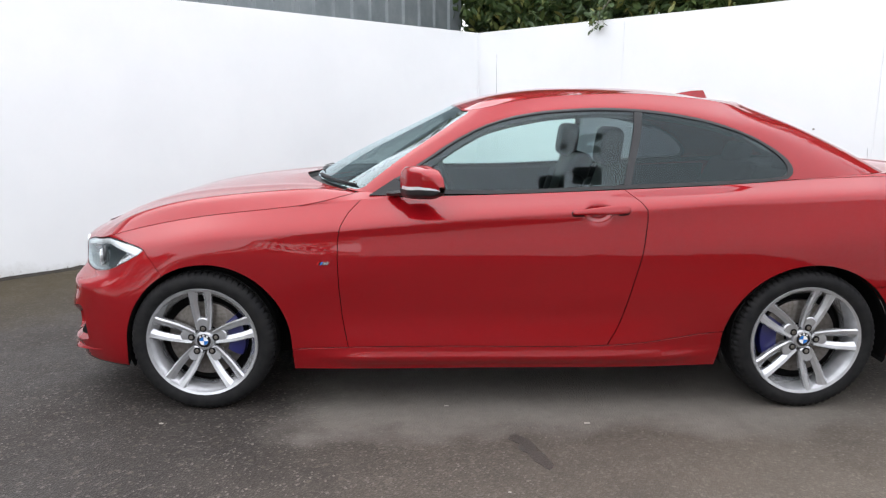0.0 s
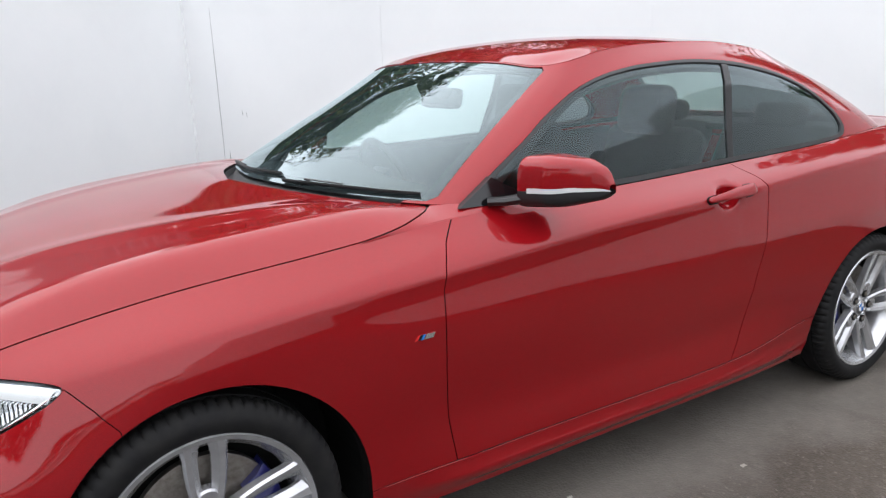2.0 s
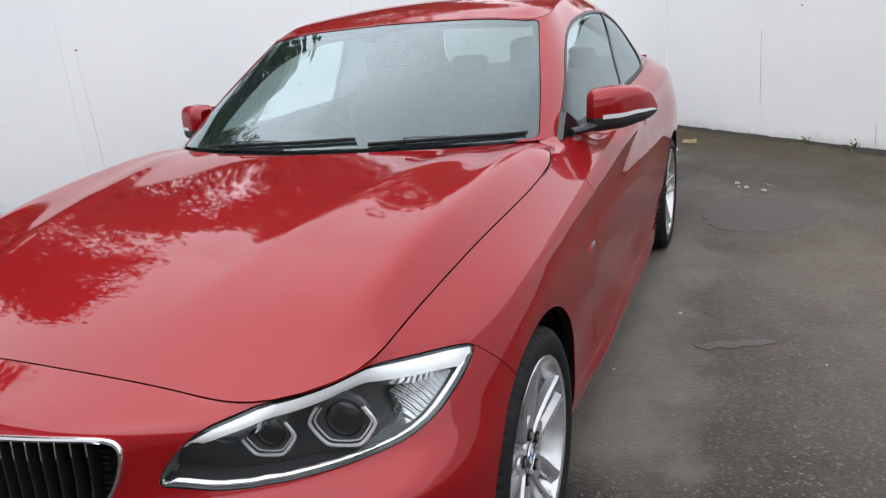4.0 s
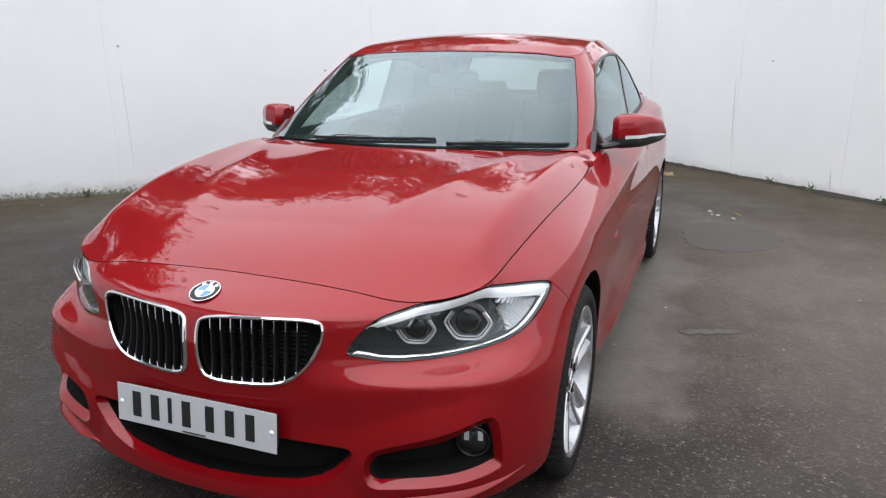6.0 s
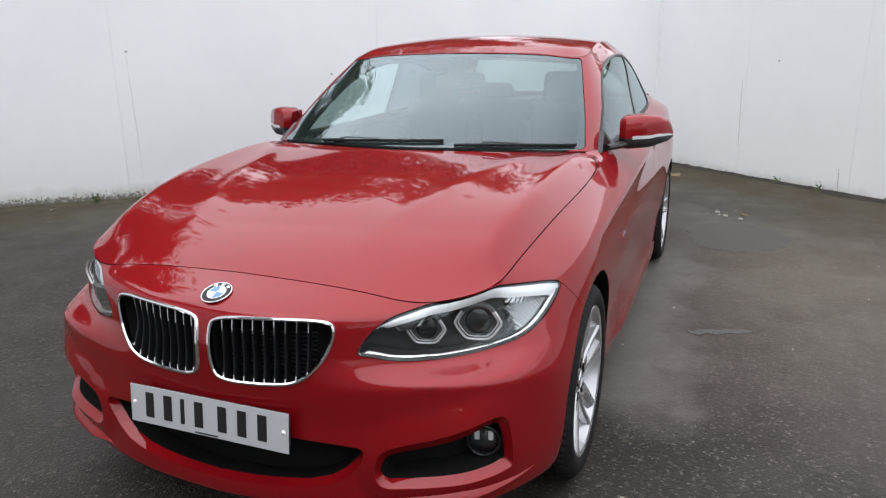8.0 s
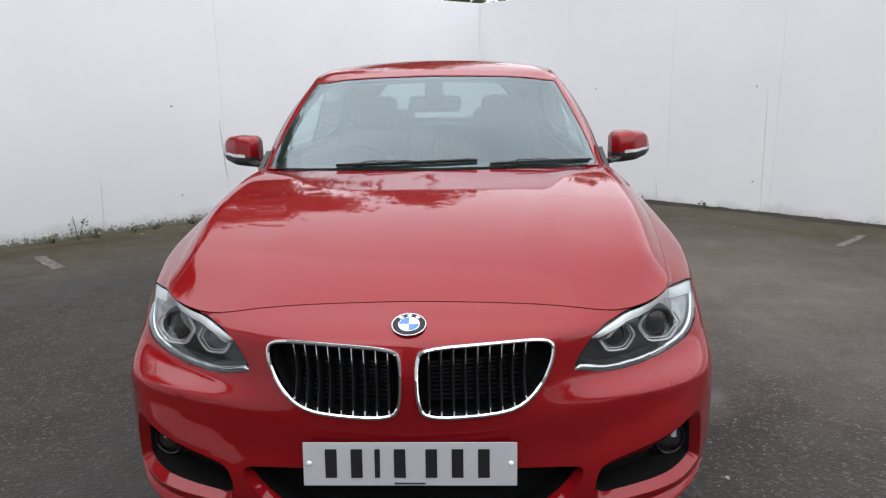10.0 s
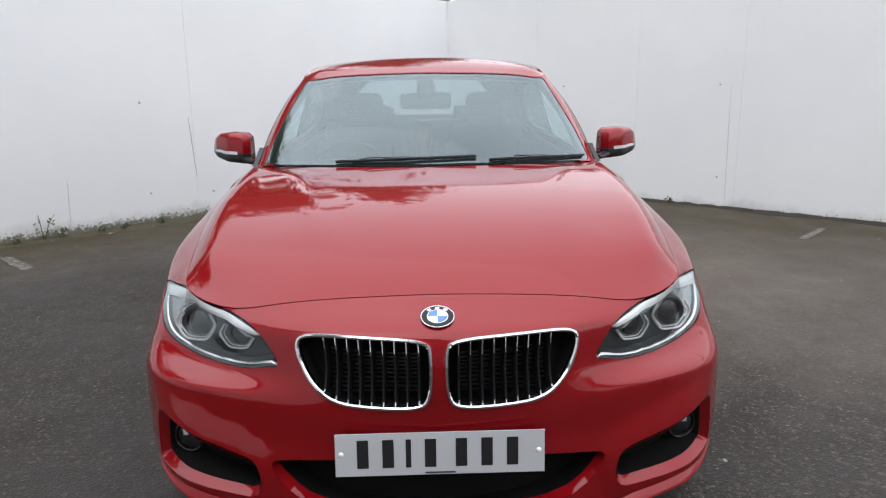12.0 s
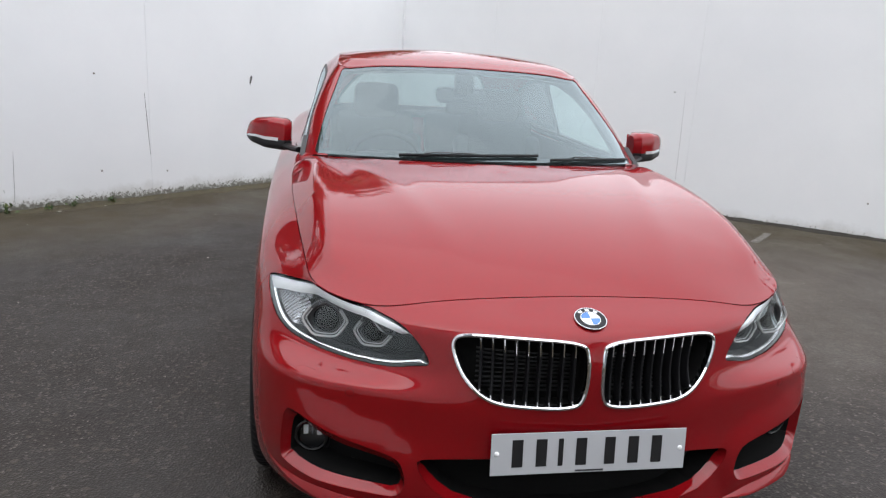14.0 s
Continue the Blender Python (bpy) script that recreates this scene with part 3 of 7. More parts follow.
def wall_paint(name, dirt):
    """White wall paint; dirt is how far splashes climb from the foot."""
    m = material(name, (0.74, 0.755, 0.77), 0.6)
    cloud = noise_of(m, 0.7, 6.0, 0.6)
    sep = node(m, "ShaderNodeSeparateXYZ", [("Vector", coords(m))])
    clean = ramp(m, cloud, [(0.3, (0.765, 0.78, 0.79)), (0.7, (0.825, 0.835, 0.84))])
    scuff = node(m, "ShaderNodeMath", [(0, sep.outputs["Z"])])
    scuff.operation = "MULTIPLY_ADD"
    scuff.inputs[1].default_value, scuff.inputs[2].default_value = -3.0, dirt
    patchy = node(m, "ShaderNodeMath", [(0, scuff.outputs[0]), (1, noise_of(m, 34.0, 6.0, 0.75))])
    patchy.operation = "ADD"
    splash = ramp(m, patchy.outputs[0], [(0.80, (0.0,) * 3), (0.92, (1.0,) * 3)])
    grey_foot = node(m, "ShaderNodeMath", [(0, scuff.outputs[0]), (1, noise_of(m, 2.5, 7.0, 0.7))])
    grey_foot.operation = "ADD"
    stained = mix_colour(m, ramp(m, grey_foot.outputs[0], [(0.55, (0.0,) * 3), (0.95, (0.6,) * 3)]), clean, (0.42, 0.41, 0.37))
    dirty = mix_colour(m, splash, stained, (0.15, 0.145, 0.12))
    link(m, dirty, shader(m).inputs["Base Color"])
    bump(m, noise_of(m, 35.0, 5.0), 0.12, 0.004)
    return m


WALL_WHITE = wall_paint("white_painted_plaster", 0.33)
WALL_SPLASHED = wall_paint("splashed_white_plaster", 0.53)
MOSS = material("silt_and_moss", (0.07, 0.06, 0.035), 0.95)
link(MOSS, ramp(MOSS, noise_of(MOSS, 14.0, 8.0, 0.7), [(0.3, (0.045, 0.038, 0.022)), (0.55, (0.085, 0.07, 0.04)), (0.75, (0.07, 0.085, 0.03))]), shader(MOSS).inputs["Base Color"])
bump(MOSS, noise_of(MOSS, 90.0, 6.0, 0.7), 0.8, 0.012)
GUTTER = material("dark_gutter_silt", (0.03, 0.025, 0.02), 0.95)
link(GUTTER, ramp(GUTTER, noise_of(GUTTER, 16.0, 8.0, 0.7), [(0.3, (0.014, 0.012, 0.009)), (0.7, (0.042, 0.035, 0.027))]), shader(GUTTER).inputs["Base Color"])
bump(GUTTER, noise_of(GUTTER, 90.0, 6.0, 0.7), 0.8, 0.012)
LINE_PAINT = material("worn_line_paint", (0.5, 0.49, 0.46), 0.8)
link(LINE_PAINT, ramp(LINE_PAINT, noise_of(LINE_PAINT, 28.0, 8.0, 0.75), [(0.44, (0.06, 0.053, 0.046)), (0.66, (0.27, 0.25, 0.215))]), shader(LINE_PAINT).inputs["Base Color"])
PATCH = material("asphalt_patch", (0.05, 0.048, 0.047), 0.7)
link(PATCH, ramp(PATCH, noise_of(PATCH, 60.0, 6.0, 0.7), [(0.3, (0.036, 0.031, 0.026)), (0.7, (0.070, 0.061, 0.053))]), shader(PATCH).inputs["Base Color"])
bump(PATCH, noise_of(PATCH, 120.0, 4.0), 0.6, 0.004)
DAMP = material("damp_asphalt", (0.03, 0.027, 0.025), 0.45)
link(DAMP, ramp(DAMP, noise_of(DAMP, 60.0, 6.0, 0.7), [(0.3, (0.028, 0.025, 0.022)), (0.7, (0.060, 0.053, 0.046))]), shader(DAMP).inputs["Base Color"])
bump(DAMP, noise_of(DAMP, 150.0, 3.0), 0.6, 0.004)
PAPER = material("pale_litter", (0.34, 0.32, 0.28), 0.9)
DRY_LEAF = material("dry_leaf", (0.22, 0.16, 0.08), 0.9)
LEAF = material("leaf", (0.06, 0.10, 0.03), 0.55)
geo = LEAF.node_tree.nodes.new("ShaderNodeNewGeometry")
link(LEAF, ramp(LEAF, geo.outputs["Random Per Island"], [(0.0, (0.030, 0.055, 0.016)), (0.5, (0.055, 0.095, 0.026)), (0.85, (0.10, 0.135, 0.035)), (1.0, (0.20, 0.19, 0.05))]), shader(LEAF).inputs["Base Color"])
BARK = material("bark", (0.10, 0.08, 0.06), 0.9)
link(BARK, ramp(BARK, noise_of(BARK, 30.0, 6.0), [(0.3, (0.05, 0.04, 0.03)), (0.7, (0.14, 0.115, 0.09))]), shader(BARK).inputs["Base Color"])
SHEET = material("grey_steel_cladding", (0.20, 0.225, 0.235), 0.5)
link(SHEET, ramp(SHEET, noise_of(SHEET, 3.0, 6.0, 0.65), [(0.3, (0.16, 0.185, 0.195)), (0.7, (0.24, 0.265, 0.275))]), shader(SHEET).inputs["Base Color"])
POST = material("galvanised_post", (0.25, 0.26, 0.27), 0.5, 0.6)
LAMP_DARK = material("dark_lamp_case", (0.02, 0.02, 0.022), 0.5)

C1, C2 = Vector((1.6, 5.75)), Vector((7.2, -0.36))
E_FAR, F_FAR = Vector((-3.6, 0.46)), Vector((-0.3, -8.75))
WALL_H = 2.29


def wall(name, a, b, height, thick, seams, label, paint=WALL_WHITE):
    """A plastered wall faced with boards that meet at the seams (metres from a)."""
    d = (b - a).normalized()
    nrm = Vector((d.y, -d.x))
    if nrm.dot(Vector((1.5, 0)) - (a + b) / 2) > 0:
        nrm = -nrm
    turn = Matrix.Rotation(math.atan2(d.y, d.x), 3, "Z")
    bm = bmesh.new()
    c = (a + b) / 2 + nrm * (thick / 2 + .012)
    box(bm, (c.x, c.y, height / 2 - .152), ((b - a).length, thick, height + .296), 0, turn)
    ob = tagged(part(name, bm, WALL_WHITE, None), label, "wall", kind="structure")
    cuts = [0.0] + list(seams) + [(b - a).length]
    for s0, s1 in zip(cuts, cuts[1:]):
        bm = bmesh.new()
        c = a + d * (s0 + s1) / 2 + nrm * .006
        box(bm, (c.x, c.y, height / 2 + .004), (s1 - s0 - .0012, .012, height - .012), .0015, turn, 1)
        part("panel", bm, paint, ob)
    return ob


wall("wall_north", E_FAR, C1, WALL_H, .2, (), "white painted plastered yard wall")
wall("wall_east", C1, C2, WALL_H, .2, (2.2, 4.74), "white painted yard wall, mossy at its foot", WALL_SPLASHED)
wall("wall_south", C2, F_FAR, WALL_H, .2, (1.35, 2.65, 3.75, 6.2), "white painted yard wall with a dark foot")
for spot, owner in ((C1, "wall_north"), (C2, "wall_east")):
    bm = bmesh.new()
    box(bm, (spot.x, spot.y, WALL_H / 2 + .003), (.03, .03, WALL_H - .01), .004, Matrix.Rotation(radians(45), 3, "Z"))
    part("corner_bead", bm, WALL_WHITE, bpy.data.objects[owner])


def wall_spot(a, b, s, z, out):
    d = (b - a).normalized()
    nrm = Vector((d.y, -d.x))
    if nrm.dot(Vector((1.5, 0)) - (a + b) / 2) < 0:
        nrm = -nrm
    p = a + d * s + nrm * out
    return Vector((p.x, p.y, z))


def crack(owner, a, b, s0, z0, s1, z1, width, seed):
    """A thin ragged crack that tapers to its ends, just proud of the paint."""
    rng = random.Random(seed)
    verts, faces, m = [], [], 26
    for i in range(m):
        t = i / (m - 1)
        w = width * (.25 + .75 * math.sin(math.pi * t)) * rng.uniform(.5, 1.1)
        s = s0 + (s1 - s0) * t + rng.uniform(-.0012, .0012)
        for ds, out in ((-w / 2, .0006), (-w / 2, .0022), (w / 2, .0022), (w / 2, .0006)):
            verts.append(wall_spot(a, b, s + ds, z0 + (z1 - z0) * t, out))
    for i in range(m - 1):
        faces += [(i * 4 + j, i * 4 + j + 1, (i + 1) * 4 + j + 1, (i + 1) * 4 + j) for j in range(3)]
    part("crack", bm_from(verts, faces), CRACK_DARK, bpy.data.objects[owner])


def blemish(owner, a, b, s, z, w, h, seed, lean=0.0):
    """A small flaked spot on the paint."""
    rng = random.Random(seed)
    ring_p = [(math.cos(q) * w / 2 * rng.uniform(.5, 1.1), math.sin(q) * h / 2 * rng.uniform(.6, 1.1)) for q in np.linspace(0, 6.283, 11)[:-1]]
    lo = [wall_spot(a, b, s + x + lean * y, z + y, .0006) for x, y in ring_p]
    hi = [wall_spot(a, b, s + (x + lean * y) * .85, z + y * .85, .003) for x, y in ring_p]
    part("blemish", bm_from(lo + hi, [(i, (i + 1) % 10, 10 + (i + 1) % 10, 10 + i) for i in range(10)] + [tuple(range(10, 20))]), BLEMISH_GREY if h < .05 else CRACK_DARK, bpy.data.objects[owner])


CRACK_DARK = material("crack_grime", (0.10, 0.10, 0.095), 0.9, spec=0.1)
BLEMISH_GREY = material("flaked_paint", (0.20, 0.19, 0.17), 0.9)
crack("wall_east", C1, C2, 4.70, .99, 4.735, .40, .0055, 1)
crack("wall_east", C1, C2, 3.535, .50, 3.515, .08, .0022, 2)
crack("wall_east", C1, C2, 2.313, 1.37, 2.335, .20, .0016, 3)
crack("wall_east", C1, C2, .325, 2.0, .345, .22, .0045, 9)
crack("wall_east", C1, C2, .405, .52, .425, .24, .009, 10)
crack("wall_east", C1, C2, .60, .96, .605, .90, .006, 12)
crack("wall_east", C1, C2, .65, .93, .655, .88, .005, 13)
crack("wall_east", C1, C2, 7.256, 1.16, 7.256, .95, .0022, 4)
crack("wall_south", C2, F_FAR, 1.30, 1.02, 1.325, .30, .0028, 5)
crack("wall_south", C2, F_FAR, 2.53, .23, 2.545, .03, .0032, 6)
crack("wall_south", C2, F_FAR, 3.64, 1.24, 3.66, .02, .0017, 7)
crack("wall_south", C2, F_FAR, .012, .62, .012, .05, .006, 8)
blemish("wall_east", C1, C2, 5.895, 1.118, .035, .11, 11, .25)
for k_spot, (s_at, z_at) in enumerate(((4.24, 1.14), (4.26, .288), (2.318, 1.387), (4.9, .24))):
    blemish("wall_east", C1, C2, s_at, z_at, .024, .022, 20 + k_spot)
for k_spot, (s_at, z_at) in enumerate(((3.53, 1.235), (1.734, 1.221), (3.563, .309), (5.46, .325))):
    blemish("wall_south", C2, F_FAR, s_at, z_at, .024, .022, 40 + k_spot)
bm = bmesh.new()
bmesh.ops.create_grid(bm, x_segments=2, y_segments=2, size=300)
tagged(part("ground", bm, ASPHALT, None), "dark damp asphalt yard with worn patches", "ground", kind="structure")


def flat_patch(name, outline, mat, z, label, category, rough=0.02, step=.05, kind="", height=0.0):
    """A thin uneven layer on the ground."""
    o = dense(outline, step, True)
    rng = random.Random(len(o) * 7 + int(abs(o[0][0]) * 100))
    c = o.mean(axis=0)
    o = np.array([p + np.array([rng.uniform(-rough, rough), rng.uniform(-rough, rough)]) for p in o])
    n = len(o)
    verts = [(x, y, -.002) for x, y in o] + [(x + (c[0] - x) * .01, y + (c[1] - y) * .01, z + height * rng.uniform(0, 1)) for x, y in o]
    bm = bm_from(verts, [(i, (i + 1) % n, n + (i + 1) % n, n + i) for i in range(n)] + [tuple(range(n, 2 * n))])
    bmesh.ops.triangulate(bm, faces=[f for f in bm.faces if len(f.verts) > 4])
    return tagged(part(name, bm, mat, None), label, category, kind=kind)


def along(a, b, s, out):
    d = (b - a).normalized()
    nrm = Vector((d.y, -d.x))
    if nrm.dot(Vector((1.5, 0)) - (a + b) / 2) < 0:
        nrm = -nrm
    return a + d * s + nrm * out


for a, b, base_w, silt_m, silt_l in ((C1, C2, .26, MOSS, "brown silt and moss along the wall foot"), (C2, F_FAR, .15, GUTTER, "dark silt along the wall foot"), (E_FAR, C1, .10, GUTTER, "dark silt along the wall foot")):
    ln = (b - a).length
    rng = random.Random(int(ln * 100))
    rim_p = [along(a, b, s, base_w * (.55 + .9 * noise.noise((s * 1.3, base_w * 9, 2)) ** 2 + .25 * noise.noise((s * 5, 3, base_w)) + rng.uniform(0, .15))) for s in np.arange(.05, ln - .05, .06)]
    ol = [tuple(along(a, b, .02, .005))] + [tuple(p) for p in rim_p] + [tuple(along(a, b, ln - .02, .005))]
    verts = []
    m = len(rim_p)
    for i, s in enumerate(np.arange(.05, ln - .05, .06)):
        for q in range(6):
            t = q / 5
            p = along(a, b, s, .002).lerp(rim_p[i], t)
            verts.append((p.x, p.y, (.012 + .012 * noise.noise((s * 9, q, 1))) * (1 - t) ** 1.2 + .004 - (.006 if q == 5 else 0)))
    tagged(part("silt_bank", bm_from(verts, [(i * 6 + q, i * 6 + q + 1, (i + 1) * 6 + q + 1, (i + 1) * 6 + q) for i in range(m - 1) for q in range(5)]), silt_m, None, smooth=True),
           silt_l, "silt", kind="stuff")

flat_patch("road_line", [(3.287, -3.085), (3.235, -3.14), (3.642, -3.545), (3.68, -3.49)], LINE_PAINT, .004, "worn white parking line", "road line", .008)
flat_patch("road_line", [(2.742, 2.95), (2.808, 2.89), (3.19, 3.269), (3.13, 3.335)], LINE_PAINT, .004, "worn white parking line", "road line", .008)
flat_patch("asphalt_repair", soften([(3.1, -1.05), (3.7, -1.0), (3.95, -1.35), (3.6, -1.75), (3.15, -1.7), (2.95, -1.35)], 1), PATCH, .003, "dark round asphalt repair patch", "patch", .03, kind="stuff")
flat_patch("damp_stain", soften([(1.33, -1.15), (1.38, -1.11), (1.45, -1.28), (1.49, -1.45), (1.45, -1.43), (1.39, -1.28)], 1), DAMP, .003, "dark damp stain on the asphalt", "stain", .012, .03)


# ---- beyond the walls ----
def leaf_quads(spots, rng, size):
    """Small folded leaves at spots."""
    verts, faces = [], []
    for p in spots:
        s = size * rng.uniform(.6, 1.25)
        m = Euler((rng.uniform(-1.2, 1.2), rng.uniform(-1.2, 1.2), rng.uniform(0, 6.28))).to_matrix()
        k = len(verts)
        for q in ((-.5, 0, 0), (0, -.24, .06), (.55, 0, -.03), (0, .24, .06)):
            verts.append(Vector(p) + m @ (Vector(q) * s))
        faces += [(k, k + 1, k + 2), (k, k + 2, k + 3)]
    return verts, faces


def tree(x, y, height, spread, low, leaves, seed, label, leaf=.17):
    rng = random.Random(seed)
    top = height * .72
    pts = [(x, y, -.05), (x + rng.uniform(-.1, .1), y + rng.uniform(-.1, .1), height * .22), (x + rng.uniform(-.2, .2), y + rng.uniform(-.2, .2), height * .5), (x + rng.uniform(-.3, .3), y + rng.uniform(-.3, .3), top)]
    root = thing("tree", label, "tree", (x, y, 0), group="trees behind the walls")
    here = Matrix.Translation((-x, -y, 0))

    def add(name, v, f, mat, smooth):
        me = mesh_of(name, [here @ Vector(q) for q in v], f, mat, smooth)
        return put(name, me, root)

    v, f = tube(pts, [height * .022, height * .018, height * .012, height * .005], 10)
    add("trunk", v, f, BARK, True)
    tips = []
    for i in range(11):
        s = rng.uniform(.25, .98)
        b = Vector(pts[1]).lerp(Vector(pts[3]), s)
        a = rng.uniform(0, 6.283)
        reach = spread * rng.uniform(.55, 1.0) * (1.1 - .5 * s)
        e = b + Vector((math.cos(a) * reach, math.sin(a) * reach, rng.uniform(-.1, .5) * height * .22))
        e.z = max(e.z, low + .2)
        mid_b = b.lerp(e, .5) + Vector((0, 0, .12 * reach))
        v, f = tube([b, mid_b, e], [height * .008, height * .005, height * .0015], 6)
        add("limb", v, f, BARK, True)
        tips += [(e, reach * .5), (mid_b, reach * .42)]
    tips.append((Vector(pts[3]), spread * .5))
    spots = []
    while len(spots) < leaves * 1.25:
        c, r = rng.choice(tips)
        clump = c + Vector((rng.gauss(0, .5), rng.gauss(0, .5), rng.gauss(0, .45))) * r
        for _ in range(18):
            p = clump + Vector((rng.gauss(0, 1), rng.gauss(0, 1), rng.gauss(0, .8))) * .16
            if p.z > low and p.z < height:
                spots.append(p)
    v, f = leaf_quads(spots, rng, leaf)
    add("crown", v, f, LEAF, False)
    return root


tree(2.55, 7.9, 9.1, 2.2, 1.7, 11000, 3, "broad leafy green tree behind the wall")
tree(4.6, 6.4, 6.6, 2.0, 1.7, 10500, 5, "leafy green tree behind the white wall")
tree(6.4, 4.8, 7.5, 2.1, 1.8, 9500, 8, "leafy green tree behind the white wall")
tree(8.1, 2.9, 7.4, 2.0, 1.8, 9000, 11, "small leafy tree behind the white wall")
tree(9.0, 0.7, 6.9, 1.5, 1.8, 6500, 12, "leafy green tree behind the white wall")
tree(8.9, -2.3, 4.1, 1.0, 1.9, 2200, 14, "slim leafy tree beyond the wall corner")
tree(1.75, 10.6, 8.2, 2.2, 1.5, 7500, 17, "leafy green tree beside the steel shed")
tree(-4.4, 14.2, 14.5, 3.6, 7.6, 11000, 19, "tall leafy tree beyond the steel shed", .22)
tree(-9.5, 9.5, 13.5, 3.4, 7.4, 9000, 20, "tall leafy tree beyond the steel shed", .22)


def hedge(x0, y0, x1, y1, height, deep, leaves, seed, label, leaf=.30):
    rng = random.Random(seed)
    root = thing("hedge", label, "hedge", (x0, y0, 0))
    spots = []
    a, b = Vector((x0, y0)), Vector((x1, y1))
    for _ in range(leaves):
        p = a.lerp(b, rng.random())
        h = height * (.75 + .3 * noise.noise((p.x * .35, p.y * .35, seed)) + .12 * noise.noise((p.x * 1.7, p.y * 1.7, seed)))
        z = h * (1 - rng.random() ** 2)
        spots.append(Vector((p.x + max(-deep / 2, min(deep / 2, rng.gauss(0, deep / 3))) - x0, p.y + max(-deep / 2, min(deep / 2, rng.gauss(0, deep / 3))) - y0, z)))
    v, f = leaf_quads(spots, rng, leaf)
    put("foliage", mesh_of("foliage", v, f, LEAF, False), root)
    n = max(3, int((b - a).length / 1.5))
    for i in range(n):
        p = a.lerp(b, (i + .5) / n)
        v, f = tube([(p.x - x0, p.y - y0, -.05), (p.x - x0 + .1, p.y - y0, height * .6)], [.06, .02], 6)
        put("stem", mesh_of("stem", v, f, BARK, True), root)


hedge(1.8, 8.4, 3.1, 7.1, 3.8, 1.0, 7000, 43, "dense green hedge beside the steel shed", .19)
hedge(3.0, 7.2, 7.3, 2.7, 3.7, 1.1, 16000, 41, "dense green hedge behind the white wall", .19)

# sprig that hangs over the east wall
rng = random.Random(4)
sprig = thing("branch", "drooping leafy sprig over the wall top", "branch", (2.95, 4.55, 2.3))
base_p = Vector((2.95, 4.55, 2.3))
line = [Vector((3.25, 5.0, 2.75)), Vector((3.0, 4.62, 2.5)), Vector((2.86, 4.36, 2.36)), Vector((2.83, 4.31, 2.2))]
v, f = tube([p - base_p for p in line], [.012, .008, .005, .002], 6)
put("twig", mesh_of("twig", v, f, BARK, True), sprig)
spots = [line[i].lerp(line[i + 1], rng.random()) + Vector((rng.gauss(0, .05), rng.gauss(0, .05), rng.gauss(0, .05))) - base_p for i in (0, 1, 1, 2, 2, 2) for _ in range(16)]
v, f = leaf_quads(spots, rng, .075)
put("leaves", mesh_of("leaves", v, f, LEAF, False), sprig)

# ribbed steel shed behind the north wall
shed = thing("shed", "grey ribbed steel shed behind the wall", "building", (-3.2, 4.4, 0))
a, b = Vector((1.45, 8.05)), Vector((-9.0, -2.4))
d = (b - a).normalized()
inn = Vector((d.y, -d.x))
if inn.dot(Vector((0, 0)) - a) < 0:
    inn = -inn
n_rib = 46
SHED_H = 4.5
ln = (b - a).length
verts, faces = [], []
cols = []
for i in range(n_rib):
    s0 = ln * i / n_rib
    w = ln / n_rib
    cols += [(s0, 0), (s0 + w * .62, 0), (s0 + w * .70, .035), (s0 + w * .92, .035)]
cols.append((ln, 0))
o = Vector((-3.2, 4.4))
for s, h in cols:
    p = a + d * s + inn * h - o
    verts += [(p.x, p.y, -.05), (p.x, p.y, SHED_H)]
for i in range(len(cols) - 1):
    faces.append((2 * i, 2 * i + 1, 2 * i + 3, 2 * i + 2))
put("cladding", mesh_of("cladding", verts, faces, SHEET, False), shed)
bm = bmesh.new()
q = [a - o, b - o, b - inn * 6 - o, a - inn * 6 - o]
vv = [bm.verts.new((p.x, p.y, z)) for z in (-.05, SHED_H - .02) for p in [x - inn * .02 for x in q]]
for i in range(4):
    bm.faces.new((vv[i], vv[(i + 1) % 4], vv[4 + (i + 1) % 4], vv[4 + i]))
bm.faces.new(vv[4:])
part("shell", bm, SHEET, shed)
bm = bmesh.new()
mid_e = (a + b) / 2 + inn * .03 - o
box(bm, (mid_e.x, mid_e.y, SHED_H + .02), (ln + .1, .14, .12), .01, Matrix.Rotation(math.atan2(d.y, d.x), 3, "Z"))
part("eaves_trim", bm, SHEET, shed)

# twin floodlight post behind the south wall, and unseen hedges added across the open side
post = thing("lamp_post", "tall grey post with two square floodlights", "lamp post", (3.38, -8.6, 0))
v, f = tube([(0, 0, -.05), (0, 0, 2.5), (0, 0, 4.75)], [.07, .06, .045], 12)
put("pole", mesh_of("pole", v, f, POST, True), post)
v, f = tube([(-.34, 0, 4.72), (0, 0, 4.74), (.34, 0, 4.76)], .03, 8)
put("cross_arm", mesh_of("cross_arm", v, f, POST, True), post)
for sx in (-.31, .31):
    bm = bmesh.new()
    box(bm, (sx, .12, 4.86 + sx * .3), (.46, .10, .30), .02, Matrix.Rotation(radians(-35), 3, "X") @ Matrix.Rotation(radians(20 if sx > 0 else -20), 3, "Z"))
    part("floodlight", bm, LAMP_DARK, post)


# unseen hedge, added to fill the open side in reflections
hedge(-22, -20, 14, -20, 3.4, 1.6, 9000, 21, "unseen dark green hedge added across the yard")
# added screen blocks sky and darkens reflections at the car's front
hedge(-15, -17, -14, 20, 10.0, 1.8, 30000, 23, "unseen leafy screen added to darken the car front")


